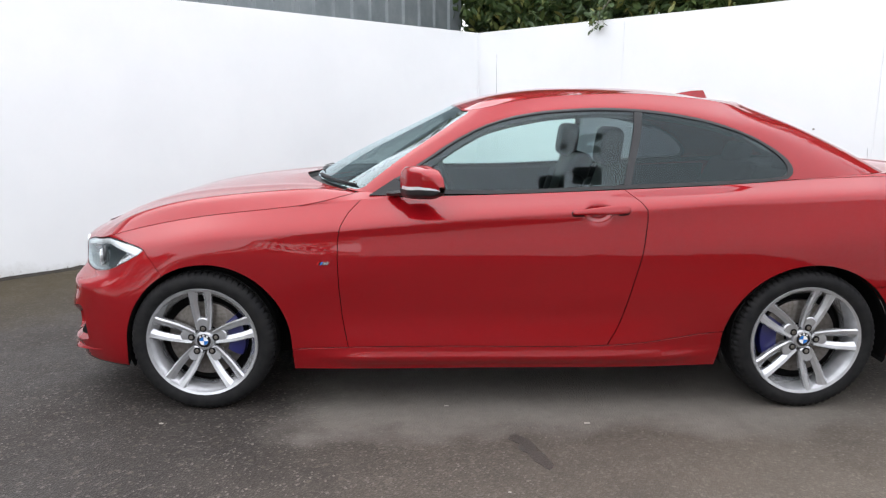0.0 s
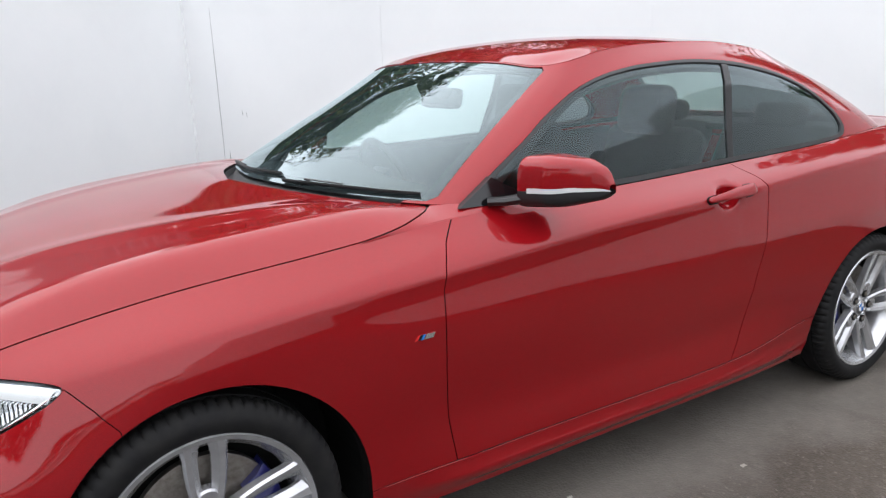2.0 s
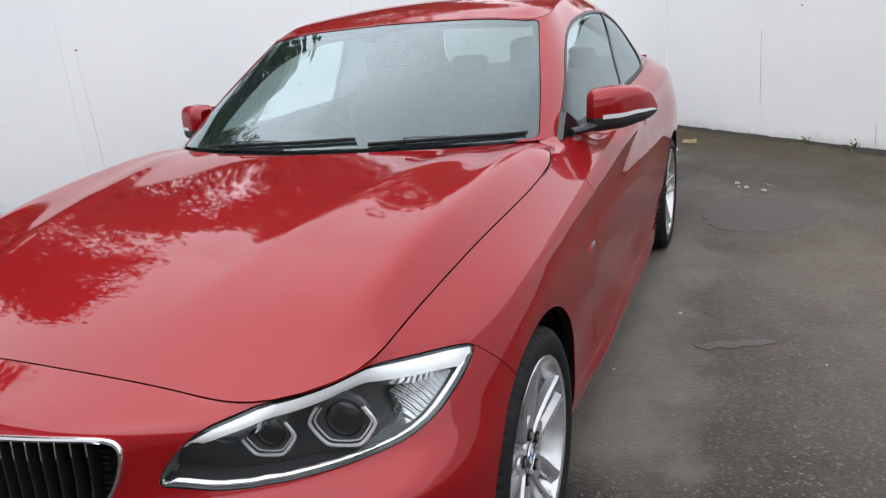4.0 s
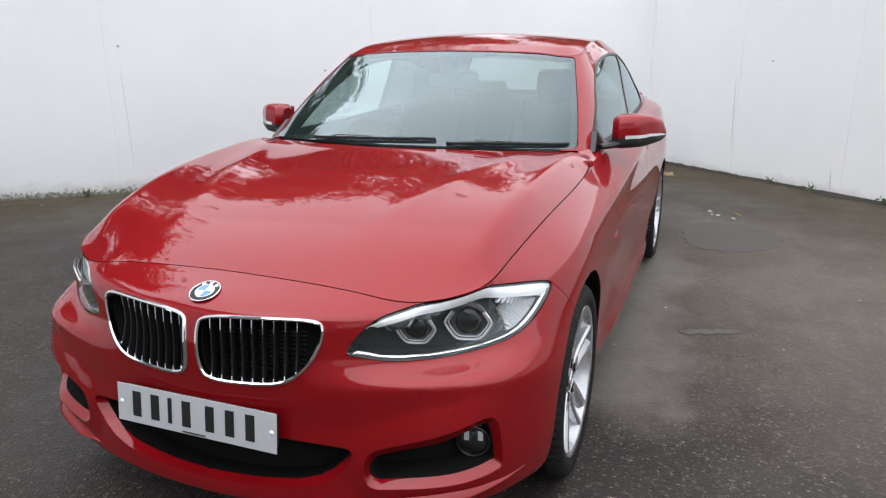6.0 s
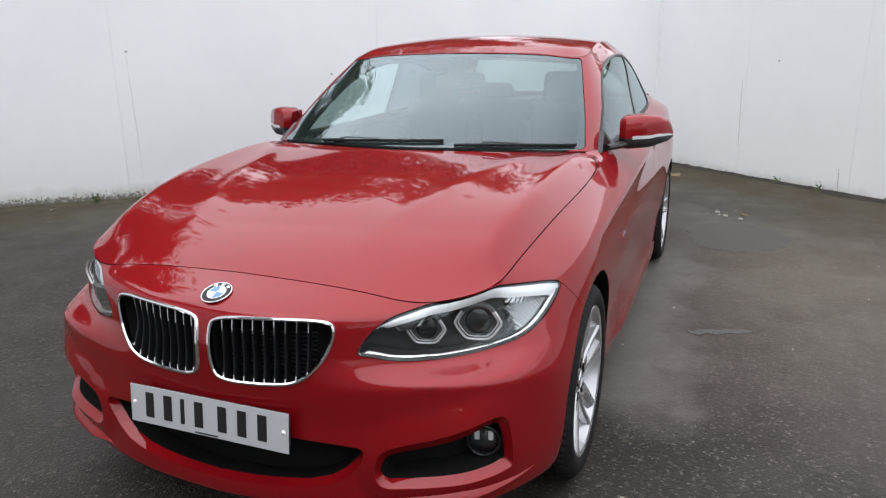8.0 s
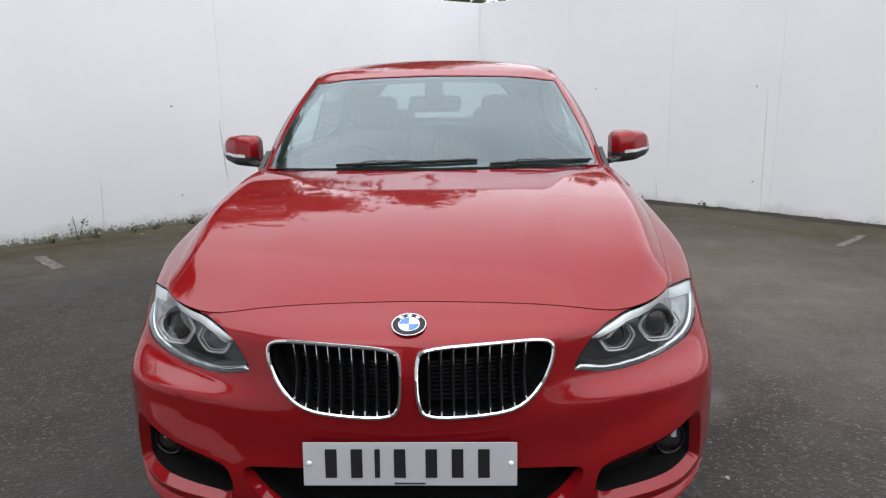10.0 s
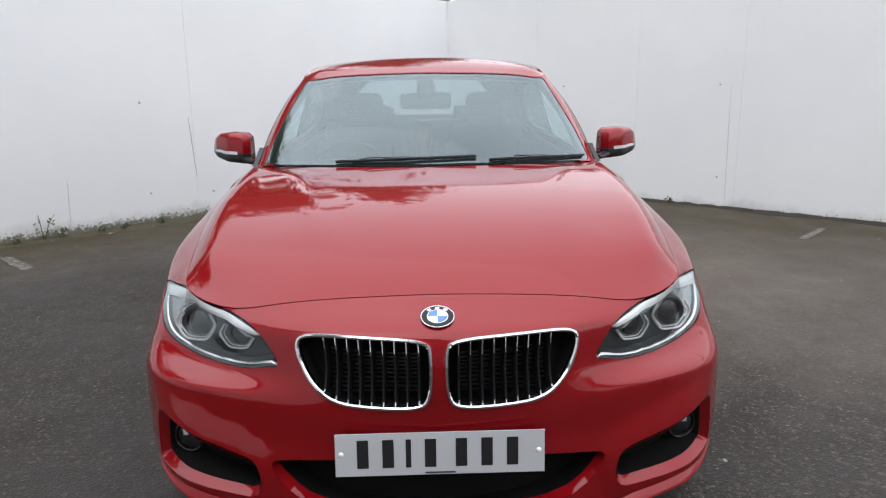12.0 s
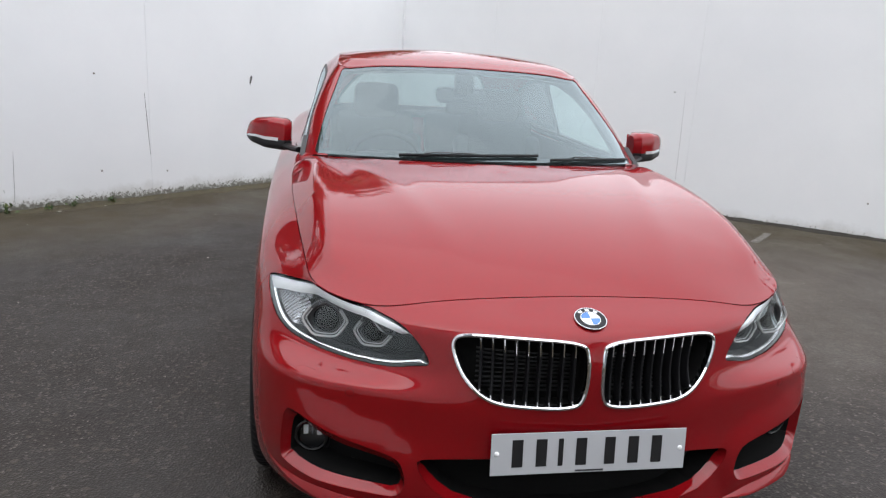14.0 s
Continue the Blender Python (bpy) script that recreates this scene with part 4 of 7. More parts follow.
# ---- weeds and litter at the wall foot ----
def weed(x, y, height, leaves, seed, label):
    rng = random.Random(seed)
    root = thing("weed", label, "weed", (x, y, 0), group="weeds along the wall foot")
    spots = []
    for i in range(max(2, leaves // 14)):
        a = rng.uniform(0, 6.28)
        e = Vector((math.cos(a) * height * .35, math.sin(a) * height * .35, height * rng.uniform(.6, 1)))
        v, f = tube([(0, 0, -.01), e * .5 + Vector((0, 0, height * .12)), e], [.004, .003, .0015], 5)
        put("stalk", mesh_of("stalk", v, f, LEAF, True), root)
        spots += [e * rng.uniform(.3, 1.05) + Vector((rng.gauss(0, .02), rng.gauss(0, .02), rng.gauss(0, .02))) for _ in range(14)]
    v, f = leaf_quads(spots, rng, .038)
    put("leaves", mesh_of("leaves", v, f, LEAF, False), root)


for s, hgt, nl, seed in ((3.27, .30, 28, 1), (3.42, .08, 16, 2), (3.05, .06, 14, 3), (3.75, .05, 14, 4), (3.95, .04, 14, 5), (1.9, .07, 16, 6), (.15, .30, 28, 7), (4.3, .05, 18, 9)):
    p = along(C1, C2, s, .07)
    weed(p.x, p.y, hgt, nl, seed, "small green weed at the wall foot")
for s, hgt, nl, seed in ((1.9, .06, 22, 31), (2.4, .07, 26, 32), (3.1, .05, 18, 33)):
    p = along(C2, F_FAR, s, .06)
    weed(p.x, p.y, hgt, nl, seed, "small green weed at the wall foot")


def scrap(x, y, size, mat, seed, label, flat=.25):
    """A crumpled bit of litter."""
    rng = random.Random(seed)
    verts, faces = [], []
    n = 7
    for i in range(n):
        for j in range(n):
            verts.append((x + (i / (n - 1) - .5) * size * .55 * rng.uniform(.85, 1.15), y + (j / (n - 1) - .5) * size * .35 * rng.uniform(.8, 1.2), .004 + size * flat * abs(noise.noise((i * .7, j * .9, seed)))))
    for i in range(n - 1):
        for j in range(n - 1):
            faces.append((i * n + j, (i + 1) * n + j, (i + 1) * n + j + 1, i * n + j + 1))
    tagged(part("litter", bm_from(verts, faces), mat, None, smooth=False), label, "litter", "litter on the asphalt")


scrap(5.62, -.62, .16, PAPER, 1, "crumpled white paper on the asphalt")
scrap(6.05, -.72, .34, DRY_LEAF, 2, "flattened dry brown leaf litter", .1)
for i in range(9):
    rng = random.Random(i)
    scrap(4.13 + rng.gauss(0, .09), -1.31 + rng.gauss(0, .07), rng.uniform(.05, .11), PAPER if i % 2 else DRY_LEAF, 50 + i, "scattered pale dry scraps")
for x, y, s in ((1.085, -.85, .05), (1.69, -1.04, .06), (-.15, -1.02, .05), (4.9, -1.2, .04), (5.3, -2.0, .03), (3.55, -2.35, .03), (2.9, -2.2, .035), (4.3, 2.55, .06), (4.75, 1.6, .05), (3.5, 2.9, .05), (2.45, 4.45, .08), (-1.2, -1.35, .05), (1.3, -1.6, .03),
                (4.084, -2.595, .05), (3.716, -2.652, .03), (2.185, -2.04, .04), (2.035, -2.722, .035), (3.207, -3.726, .06), (4.586, 2.497, .09), (4.006, 2.834, .11), (4.045, 2.917, .06), (4.012, 1.572, .05),
                (2.591, 1.428, .055), (2.091, 4.061, .05), (.676, 3.131, .04), (.587, 3.078, .04), (.495, 2.841, .035), (2.344, 4.864, .08), (1.809, -2.119, .03), (1.628, 2.268, .03)):
    scrap(x, y, s * .7, PAPER, int(abs(x * 31 + y * 17)), "small pale scrap on the asphalt", .12)


# ---- the car ----
# It faces -x; the front axle is at x = 0, the ground at z = 0. Rails run from the nose's middle round the side to the tail's middle: (x, half width, z).
BOTTOM = [(-.70, 0, .165), (-.685, .2, .165), (-.64, .4, .165), (-.57, .56, .17), (-.50, .68, .175), (-.42, .76, .18), (-.33, .80, .18), (0, .82, .18), (.40, .845, .185), (.65, .858, .187),
          (1.3, .860, .19), (1.9, .860, .19), (2.31, .845, .195), (2.69, .83, .2), (3.05, .82, .22), (3.32, .77, .24), (3.50, .62, .25), (3.58, .35, .25), (3.60, 0, .25)]
SILL = [(-.795, 0, .205), (-.782, .2, .205), (-.735, .42, .205), (-.66, .60, .205), (-.575, .722, .205), (-.47, .797, .21), (-.34, .85, .22), (0, .86, .26), (.40, .864, .284), (.65, .872, .297),
        (1.3, .875, .30), (1.9, .875, .306), (2.33, .872, .36), (2.69, .885, .36), (3.05, .865, .34), (3.33, .815, .33), (3.53, .65, .33), (3.61, .36, .33), (3.63, 0, .33)]
LOW = [(-.772, 0, .345), (-.76, .2, .345), (-.725, .41, .345), (-.668, .61, .345), (-.59, .737, .345), (-.49, .813, .345), (-.34, .867, .36), (0, .875, .40), (.40, .870, .40), (.65, .872, .40),
       (1.3, .873, .40), (1.9, .873, .41), (2.33, .885, .45), (2.69, .897, .46), (3.05, .88, .46), (3.34, .825, .45), (3.55, .66, .45), (3.63, .36, .45), (3.65, 0, .45)]
WAIST = [(-.785, 0, .50), (-.768, .2, .505), (-.73, .40, .53), (-.668, .602, .553), (-.592, .731, .55), (-.495, .810, .535), (-.33, .868, .50), (0, .883, .55), (.40, .882, .56), (.65, .884, .565),
         (1.3, .885, .565), (1.9, .885, .57), (2.33, .892, .58), (2.69, .902, .60), (3.05, .885, .60), (3.35, .825, .59), (3.55, .66, .58), (3.63, .36, .57), (3.65, 0, .57)]
UPPER = [(-.79, 0, .62), (-.765, .2, .62), (-.70, .40, .615), (-.60, .58, .60), (-.505, .705, .605), (-.41, .795, .62), (-.28, .85, .63), (0, .882, .69), (.40, .885, .70), (.65, .887, .705),
         (1.3, .887, .71), (1.9, .885, .72), (2.33, .886, .74), (2.69, .893, .76), (3.05, .875, .77), (3.35, .81, .77), (3.54, .65, .76), (3.61, .36, .75), (3.63, 0, .75)]
SHOULDER = [(-.765, 0, .722), (-.745, .2, .717), (-.685, .40, .712), (-.59, .57, .71), (-.475, .69, .715), (-.36, .775, .725), (-.235, .825, .735), (0, .863, .775), (.40, .882, .797), (.65, .888, .815),
            (1.3, .886, .868), (1.9, .874, .898), (2.33, .865, .93), (2.69, .86, .945), (3.05, .835, .955), (3.33, .775, .955), (3.52, .63, .95), (3.60, .35, .945), (3.62, 0, .945)]
BELT = [(-.622, 0, .784), (-.620, .2, .779), (-.610, .40, .764), (-.575, .56, .745), (-.465, .69, .767), (-.37, .714, .793), (-.25, .729, .822), (0, .756, .868), (.40, .782, .914), (.68, .778, .944),
        (1.3, .775, .965), (1.9, .764, .985), (2.33, .757, 1.003), (2.69, .745, 1.025), (3.05, .715, 1.035), (3.30, .66, 1.035), (3.47, .53, 1.03), (3.55, .30, 1.03), (3.57, 0, 1.03)]
SIDE = Skin([BOTTOM, SILL, LOW, WAIST, UPPER, SHOULDER, BELT], 760, 220, 0.03, 0.009, 3)

# hollow behind the door handle
hollow = SIDE.find([(1.745, .87, .898)], (1, 0.02, 1), (SIDE.uk[9], SIDE.uk[12]))[0]
gu, gv = np.meshgrid(SIDE.u, SIDE.v)
dent = np.exp(-(((gu - hollow[0]) / .058) ** 2 + ((gv - hollow[1]) / .039) ** 2) ** 4)
SIDE.p -= SIDE.n * (0.026 * dent)[..., None]


def ease(a, b, x):
    s = np.clip((x - a) / (b - a), 0, 1)
    return s * s * (3 - 2 * s)


# shoulder crease with a hollow below it, a flared door foot and a ridge along the sill
run = np.concatenate([np.zeros((1, SIDE.p.shape[1])), np.cumsum(np.linalg.norm(np.diff(SIDE.p, axis=0), axis=2), axis=0)])
j_sh = int(np.argmin(np.abs(SIDE.v - SIDE.vk[5])))
below = run[j_sh][None, :] - run + .012
xs, zs = SIDE.p[..., 0], SIDE.p[..., 2]
flank = (gu > SIDE.uk[7]) & (gu < SIDE.uk[15])
wide = np.interp(xs, [.3, .7, 2.0, 3.0], [.6, .75, 1.3, 1.3])
dip = -.0045 * ease(0, .035 * wide, below) + .0125 * ease(.045 * wide, .175 * wide, below) - .008 * ease(.18, .34, below)
dip = np.where(below > 0, dip, 0) * ease(.15, .75, xs) * (1 - ease(2.9, 3.3, xs)) * flank
foot = (.009 * ease(.46, .27, zs) * ease(.19, .255, zs) * (1 - ease(1.7, 2.4, xs)) + .015 * np.exp(-((zs - .245) / .024) ** 2) * (1 - ease(2.1, 2.4, xs))) * ease(.42, .75, xs) * flank
SIDE.p += SIDE.n * (dip + foot)[..., None]
SIDE.p = blur(SIDE.p, 1.2, 0, False)
SIDE.renew()

# The cabin: from the windscreen's middle round the pillar and the side windows to the rear window's middle, base to roof edge.
CAB_BASE = [(.40, 0, 1.0), (.435, .25, .998), (.52, .48, .99), (.63, .65, .978), (.72, .725, .970), (.90, .765, .966), (1.3, .772, .966), (1.9, .762, .986), (2.35, .755, 1.004), (2.68, .742, 1.026),
            (2.95, .70, 1.04), (3.12, .60, 1.045), (3.20, .35, 1.05), (3.22, 0, 1.05)]
CAB_LOW = [(.635, 0, 1.125), (.66, .25, 1.12), (.73, .47, 1.108), (.81, .632, 1.096), (.89, .69, 1.10), (1.06, .722, 1.12), (1.42, .727, 1.12), (1.915, .717, 1.14), (2.30, .712, 1.14), (2.60, .70, 1.13),
           (2.83, .655, 1.13), (2.95, .565, 1.14), (3.0, .33, 1.155), (3.01, 0, 1.16)]
CAB_HIGH = [(.875, 0, 1.238), (.89, .25, 1.232), (.94, .455, 1.22), (1.0, .60, 1.209), (1.08, .642, 1.232), (1.24, .668, 1.25), (1.53, .668, 1.30), (1.93, .664, 1.318), (2.22, .658, 1.29), (2.50, .645, 1.245),
            (2.68, .575, 1.24), (2.76, .49, 1.245), (2.78, .28, 1.265), (2.79, 0, 1.27)]
CAB_TOP = [(1.13, 0, 1.358), (1.135, .25, 1.353), (1.155, .44, 1.343), (1.19, .562, 1.330), (1.26, .597, 1.340), (1.40, .592, 1.370), (1.65, .582, 1.396), (1.95, .570, 1.403), (2.2, .550, 1.386), (2.40, .515, 1.358),
           (2.50, .45, 1.337), (2.53, .38, 1.349), (2.54, .22, 1.370), (2.545, 0, 1.375)]
CABIN_SKIN = Skin([CAB_BASE, CAB_LOW, CAB_HIGH, CAB_TOP], 620, 140, 0.016, 0.010, 1)

car = thing("car", "red two-door coupe parked on wet asphalt", "car")
VSILL = SIDE.vk[1]
U, VMAX = SIDE.u[-1], SIDE.v[-1]


def on_side(pts, lo=0.0, hi=99):
    """Places on the flank from (x, z)."""
    return SIDE.find([(x, .85, z) for x, z in pts], (1, 0.02, 1), (SIDE.uk[5] + lo, hi))


def on_front(pts):
    """Places on the nose from (half width, z)."""
    return SIDE.find([(-.7, y, z) for y, z in pts], (0.02, 1, 1), (0, SIDE.uk[6]))


def arch(cx, cz, rx, rz, foot_in, foot_out):
    a = [(cx - rx * math.cos(t), cz + rz * math.sin(t)) for t in np.linspace(0, math.pi, 40)]
    return [(foot_in, .10), (foot_in, .2)] + a + [(foot_out, .2), (foot_out, .10)]


def to_floor(uv):
    """Let an open outline run out over the lower rim."""
    uv = uv.copy()
    uv[0, 1] = uv[-1, 1] = -0.02
    return uv


ARCH_F = to_floor(on_side(arch(.03, .30, .366, .373, -.345, .40), -.1, SIDE.uk[10]))
ARCH_R = to_floor(on_side(arch(2.70, .29, .385, .374, 2.30, 3.09), 2.0, SIDE.uk[15] + .1))
LAMP = SIDE.find(soften([(-.70, .392, .626), (-.66, .46, .715), (-.595, .536, .742), (-.53, .62, .757), (-.462, .69, .768), (-.37, .76, .765), (-.262, .818, .742), (-.243, .826, .725), (-.30, .822, .69), (-.415, .782, .63), (-.50, .68, .60),
                         (-.578, .55, .588), (-.63, .48, .598), (-.668, .435, .617)], 2), (1, 1, 1), (0, SIDE.uk[7]))
LAMP[:, 1] = np.minimum(LAMP[:, 1], VMAX - 0.006)
KIDNEY = on_front(soften([(.018, .685), (.034, .71), (.20, .716), (.325, .715), (.352, .70), (.345, .655), (.318, .60), (.262, .551), (.16, .541), (.052, .541), (.021, .565)], 2))
FOG = on_front(soften([(.455, .304), (.460, .355), (.478, .386), (.54, .406), (.62, .425), (.68, .445), (.732, .464), (.760, .458), (.770, .40), (.774, .325), (.770, .300), (.66, .288), (.53, .280), (.475, .277)], 1))
MOUTH = on_front(soften([(.405, .385), (.432, .376), (.402, .312), (.325, .264), (.15, .250), (.05, .247), (.02, .247), (.02, .402), (.05, .402), (.2, .400)], 1))
MOUTH[MOUTH[:, 0] < .048, 0] = -.02


# the bumper's skin swells towards the rims of its openings
def to_curve(curve, pts):
    c = dense(curve, .01, True)
    return np.concatenate([np.sqrt(((pts[i:i + 4000, None, :] - c[None]) ** 2).sum(axis=2).min(axis=1)) for i in range(0, len(pts), 4000)])


nose = np.where(SIDE.u < SIDE.uk[6] + .15)[0]
grid = np.stack(np.meshgrid(SIDE.u[nose], SIDE.v), axis=2).reshape(-1, 2)
swell = .017 * np.clip(1 - np.where(inside(FOG, grid), 0, to_curve(FOG, grid)) / .050, 0, 1)
swell += .007 * np.clip(1 - np.where(inside(MOUTH, grid), 0, to_curve(MOUTH, grid)) / .05, 0, 1) ** 1.3
swell = swell.reshape(len(SIDE.v), len(nose)) * ease(.17, .24, SIDE.p[:, nose, 2]) * (1 - .75 * ease(.66, .78, -SIDE.p[:, nose, 1]))
SIDE.p[:, nose] += SIDE.n[:, nose] * blur(blur(swell[..., None], 1.0, 0, False), 1.0, 1, False)
SIDE.renew()
SEAM = on_side([(-.246, .728), (-.20, .68), (-.16, .63), (-.155, .60)], -.3)
DOOR = on_side([(.72, .965), (.705, .94), (.66, .895), (.63, .845), (.617, .79), (.613, .70), (.615, .58), (.625, .44), (.648, .298)]
               + [(x, .3) for x in np.linspace(.75, 1.70, 12)] + [(1.80, .303), (1.835, .36), (1.865, .43), (1.90, .56), (1.93, .68), (1.945, .763), (1.957, .86), (1.955, .905), (1.93, .94), (1.86, .995)])
k0, k1 = 8, 21
DOOR[k0:k1 + 1, 1] = VSILL
DOOR[0, 1] = DOOR[-1, 1] = VMAX + 0.02
TAIL_SEAM = np.concatenate([on_side([(3.0, .56), (3.08, .60), (3.2, .635), (3.3, .65)], 2.5), SIDE.find([(3.50, .68, .66), (3.6, .45, .66), (3.63, .2, .66), (3.64, 0, .66)], (1, 1, 1), (SIDE.uk[14], 99))])
TAIL_SEAM[-1, 0] = U + 0.02
TAIL_LAMP = SIDE.find(soften([(3.22, .81, .80), (3.30, .79, .88), (3.47, .69, .90), (3.57, .48, .88), (3.60, .36, .83), (3.60, .36, .76), (3.53, .66, .74), (3.38, .79, .76)], 2), (1, 1, 1), (SIDE.uk[13], 99))
BOOT_SIDE = SIDE.find([(3.62, .50, .66), (3.61, .50, .72), (3.585, .49, .80), (3.575, .48, .88), (3.53, .47, .97), (3.5, .46, 1.03)], (1, 1, 1), (SIDE.uk[14], 99))
BOOT_SIDE[-1, 1] = VMAX + 0.02
hollow_rings = [(np.array([(hollow[0] + .058 * g * math.cos(a), hollow[1] + .039 * g * math.sin(a)) for a in np.linspace(0, 2 * math.pi, 40)[:-1]]), True) for g in (.35, .6, .78, .88, .96, 1.04, 1.13, 1.26)]
sill_line = np.array([(x, VSILL) for x in np.linspace(SIDE.uk[7], SIDE.uk[13], 120)])

uv, tri, mid = divide(U, VMAX, [(ARCH_F, False), (ARCH_R, False), (LAMP, True), (KIDNEY, True), (FOG, True), (MOUTH, True), (SEAM, False), (DOOR, False), (TAIL_SEAM, False), (TAIL_LAMP, True),
                                (BOOT_SIDE, False), (sill_line, False)] + hollow_rings, 0.019, 0.019)
P, N = SIDE.at(uv), SIDE.normal(uv)
P[uv[:, 0] < 1e-6, 1] = 0
P[uv[:, 0] > U - 1e-6, 1] = 0
MP = SIDE.at(mid)
void = inside(ARCH_F, mid) | inside(ARCH_R, mid)
lamp_r, kid_r, fog_r, mouth_r, tail_r = (inside(c, mid) for c in (LAMP, KIDNEY, FOG, MOUTH, TAIL_LAMP))
holes = void | lamp_r | kid_r | fog_r | mouth_r | tail_r
sill_r = (mid[:, 1] < VSILL) & (MP[:, 0] > .2) & (MP[:, 0] < 2.6) & ~holes & (mid[:, 0] > SIDE.uk[7])
door_r = inside(DOOR, mid) & ~holes & ~sill_r
seam_line = dense(SEAM, .004)[::-1]
seam_u = np.interp(mid[:, 1], seam_line[:, 1], seam_line[:, 0])
seam_u = np.where(mid[:, 1] > SEAM[0][1], (LAMP[:, 0].min() + LAMP[:, 0].max()) / 2, seam_u)
seam_u = np.where(mid[:, 1] < SEAM[-1][1], SEAM[-1][0] + .02, seam_u)
bumper_r = (mid[:, 0] < seam_u) & ~holes
tail_v = np.interp(mid[:, 0], TAIL_SEAM[:, 0], TAIL_SEAM[:, 1])
rear_r = (mid[:, 0] > SIDE.uk[13]) & (mid[:, 1] < tail_v) & ~holes & (MP[:, 0] > 2.9)
boot_u = np.interp(mid[:, 1], BOOT_SIDE[:, 1], BOOT_SIDE[:, 0])
boot_r = (mid[:, 0] > boot_u) & ~rear_r & ~holes
rest = ~(holes | sill_r | door_r | bumper_r | rear_r | boot_r)
wing_r = rest & (MP[:, 0] < 1.0)
quarter_r = rest & (MP[:, 0] >= 1.0)


def pair(name, verts, faces, normals, mat, parent, label=""):
    """The same panel on either side of the car."""
    a = put(name, mesh_of(name, verts, faces, mat, True, normals), parent[0] if isinstance(parent, tuple) else parent, label)
    b = put(name, mesh_of(name, *flip(verts, faces, normals)[:2], mat, True, flip(verts, faces, normals)[2]), parent[1] if isinstance(parent, tuple) else parent, label)
    return a, b


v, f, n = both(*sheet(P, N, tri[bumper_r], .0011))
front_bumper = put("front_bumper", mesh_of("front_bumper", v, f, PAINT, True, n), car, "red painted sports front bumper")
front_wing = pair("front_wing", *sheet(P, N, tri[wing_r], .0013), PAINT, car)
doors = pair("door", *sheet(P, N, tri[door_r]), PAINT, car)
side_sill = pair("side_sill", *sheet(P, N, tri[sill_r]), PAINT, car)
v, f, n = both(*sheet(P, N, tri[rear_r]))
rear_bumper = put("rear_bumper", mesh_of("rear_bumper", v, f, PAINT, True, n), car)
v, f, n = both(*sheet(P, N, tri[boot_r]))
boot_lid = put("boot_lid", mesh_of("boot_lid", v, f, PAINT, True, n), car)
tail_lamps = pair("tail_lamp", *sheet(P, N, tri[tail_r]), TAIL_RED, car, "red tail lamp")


# bonnet: a crowned field between the edges of the wings
def field(edge, z_mid, mat, name, label, power, step, ridge=None, reach=0.17):
    """A crowned panel over half an outline (x, y, z), y <= 0, open at the middle."""
    e = np.asarray(edge)
    line = dense(e, 0.008)
    x0, y0 = line[:, 0].min() - .01, line[:, 1].min() - .01
    w, h = line[:, 0].max() - x0 + .01, -y0
    c2 = np.stack([line[:, 0] - x0, line[:, 1] - y0], axis=1)
    ring = np.concatenate([c2, [[c2[-1, 0], h + .02], [c2[0, 0], h + .02]]])
    c2[0, 1] = c2[-1, 1] = h + 1e-4
    vv, tt, mm = divide(w, h, [(c2, False)], step, step)
    tt = tt[inside(ring, mm)]
    xy = vv + [x0, y0]
    xy[np.abs(vv[:, 1] - h) < 1e-6, 1] = 0
    zc = z_mid(xy[:, 0])
    guess = lambda q: z_mid(q[:, 0]) - power(q[:, 0]) * (np.abs(q[:, 1]) / 0.74) ** 2.2 + (ridge(q[:, 0], q[:, 1]) if ridge else 0)
    z = guess(xy)
    off = line[:, 2] - guess(line[:, :2])
    used = np.unique(tt)
    for i in used:
        d2 = ((line[:, :2] - xy[i]) ** 2).sum(axis=1)
        wgt = 1.0 / (d2 + 1e-7) ** 1.5
        near = math.sqrt(d2.min())
        z[i] += (wgt * off).sum() / wgt.sum() * math.exp(-(near / reach) ** 2)
    pts = np.stack([xy[:, 0], xy[:, 1], z], axis=1)
    nn = np.zeros_like(pts)
    g = np.cross(pts[tt[:, 1]] - pts[tt[:, 0]], pts[tt[:, 2]] - pts[tt[:, 0]])
    g[g[:, 2] < 0] *= -1
    for k in range(3):
        np.add.at(nn, tt[:, k], g)
    on = np.abs(pts[:, 1]) < 1e-6
    nn[on, 1] = 0
    nn /= np.linalg.norm(nn, axis=1, keepdims=True) + 1e-12
    v, f, n = both(*sheet(pts, nn, tt))
    return put(name, mesh_of(name, v, f, mat, True, n), car, label)


rim = SIDE.p[-1]
k_wing = int(np.argmin(np.abs(SIDE.u - SIDE.uk[8] - .08)))
front_edge = rim[0:k_wing:6]
rear_edge = soften([(.50, -.782, .929), (.56, -.777, .941), (.615, -.757, .955), (.665, -.728, .965), (.682, -.695, .970), (.61, -.635, .976), (.50, -.49, .986), (.395, -.25, .995), (.345, 0, .998)], 2, False)
bonnet_mid = lambda x: cubic([-.66, -.58, -.42, -.108, .2, .4, .7], [.762, .810, .875, .946, .980, .998, 1.015], x)
bonnet_drop = lambda x: np.interp(x, [-.66, -.46, -.2, 0, .4, .7], [.085, .050, .030, .022, .020, .020])


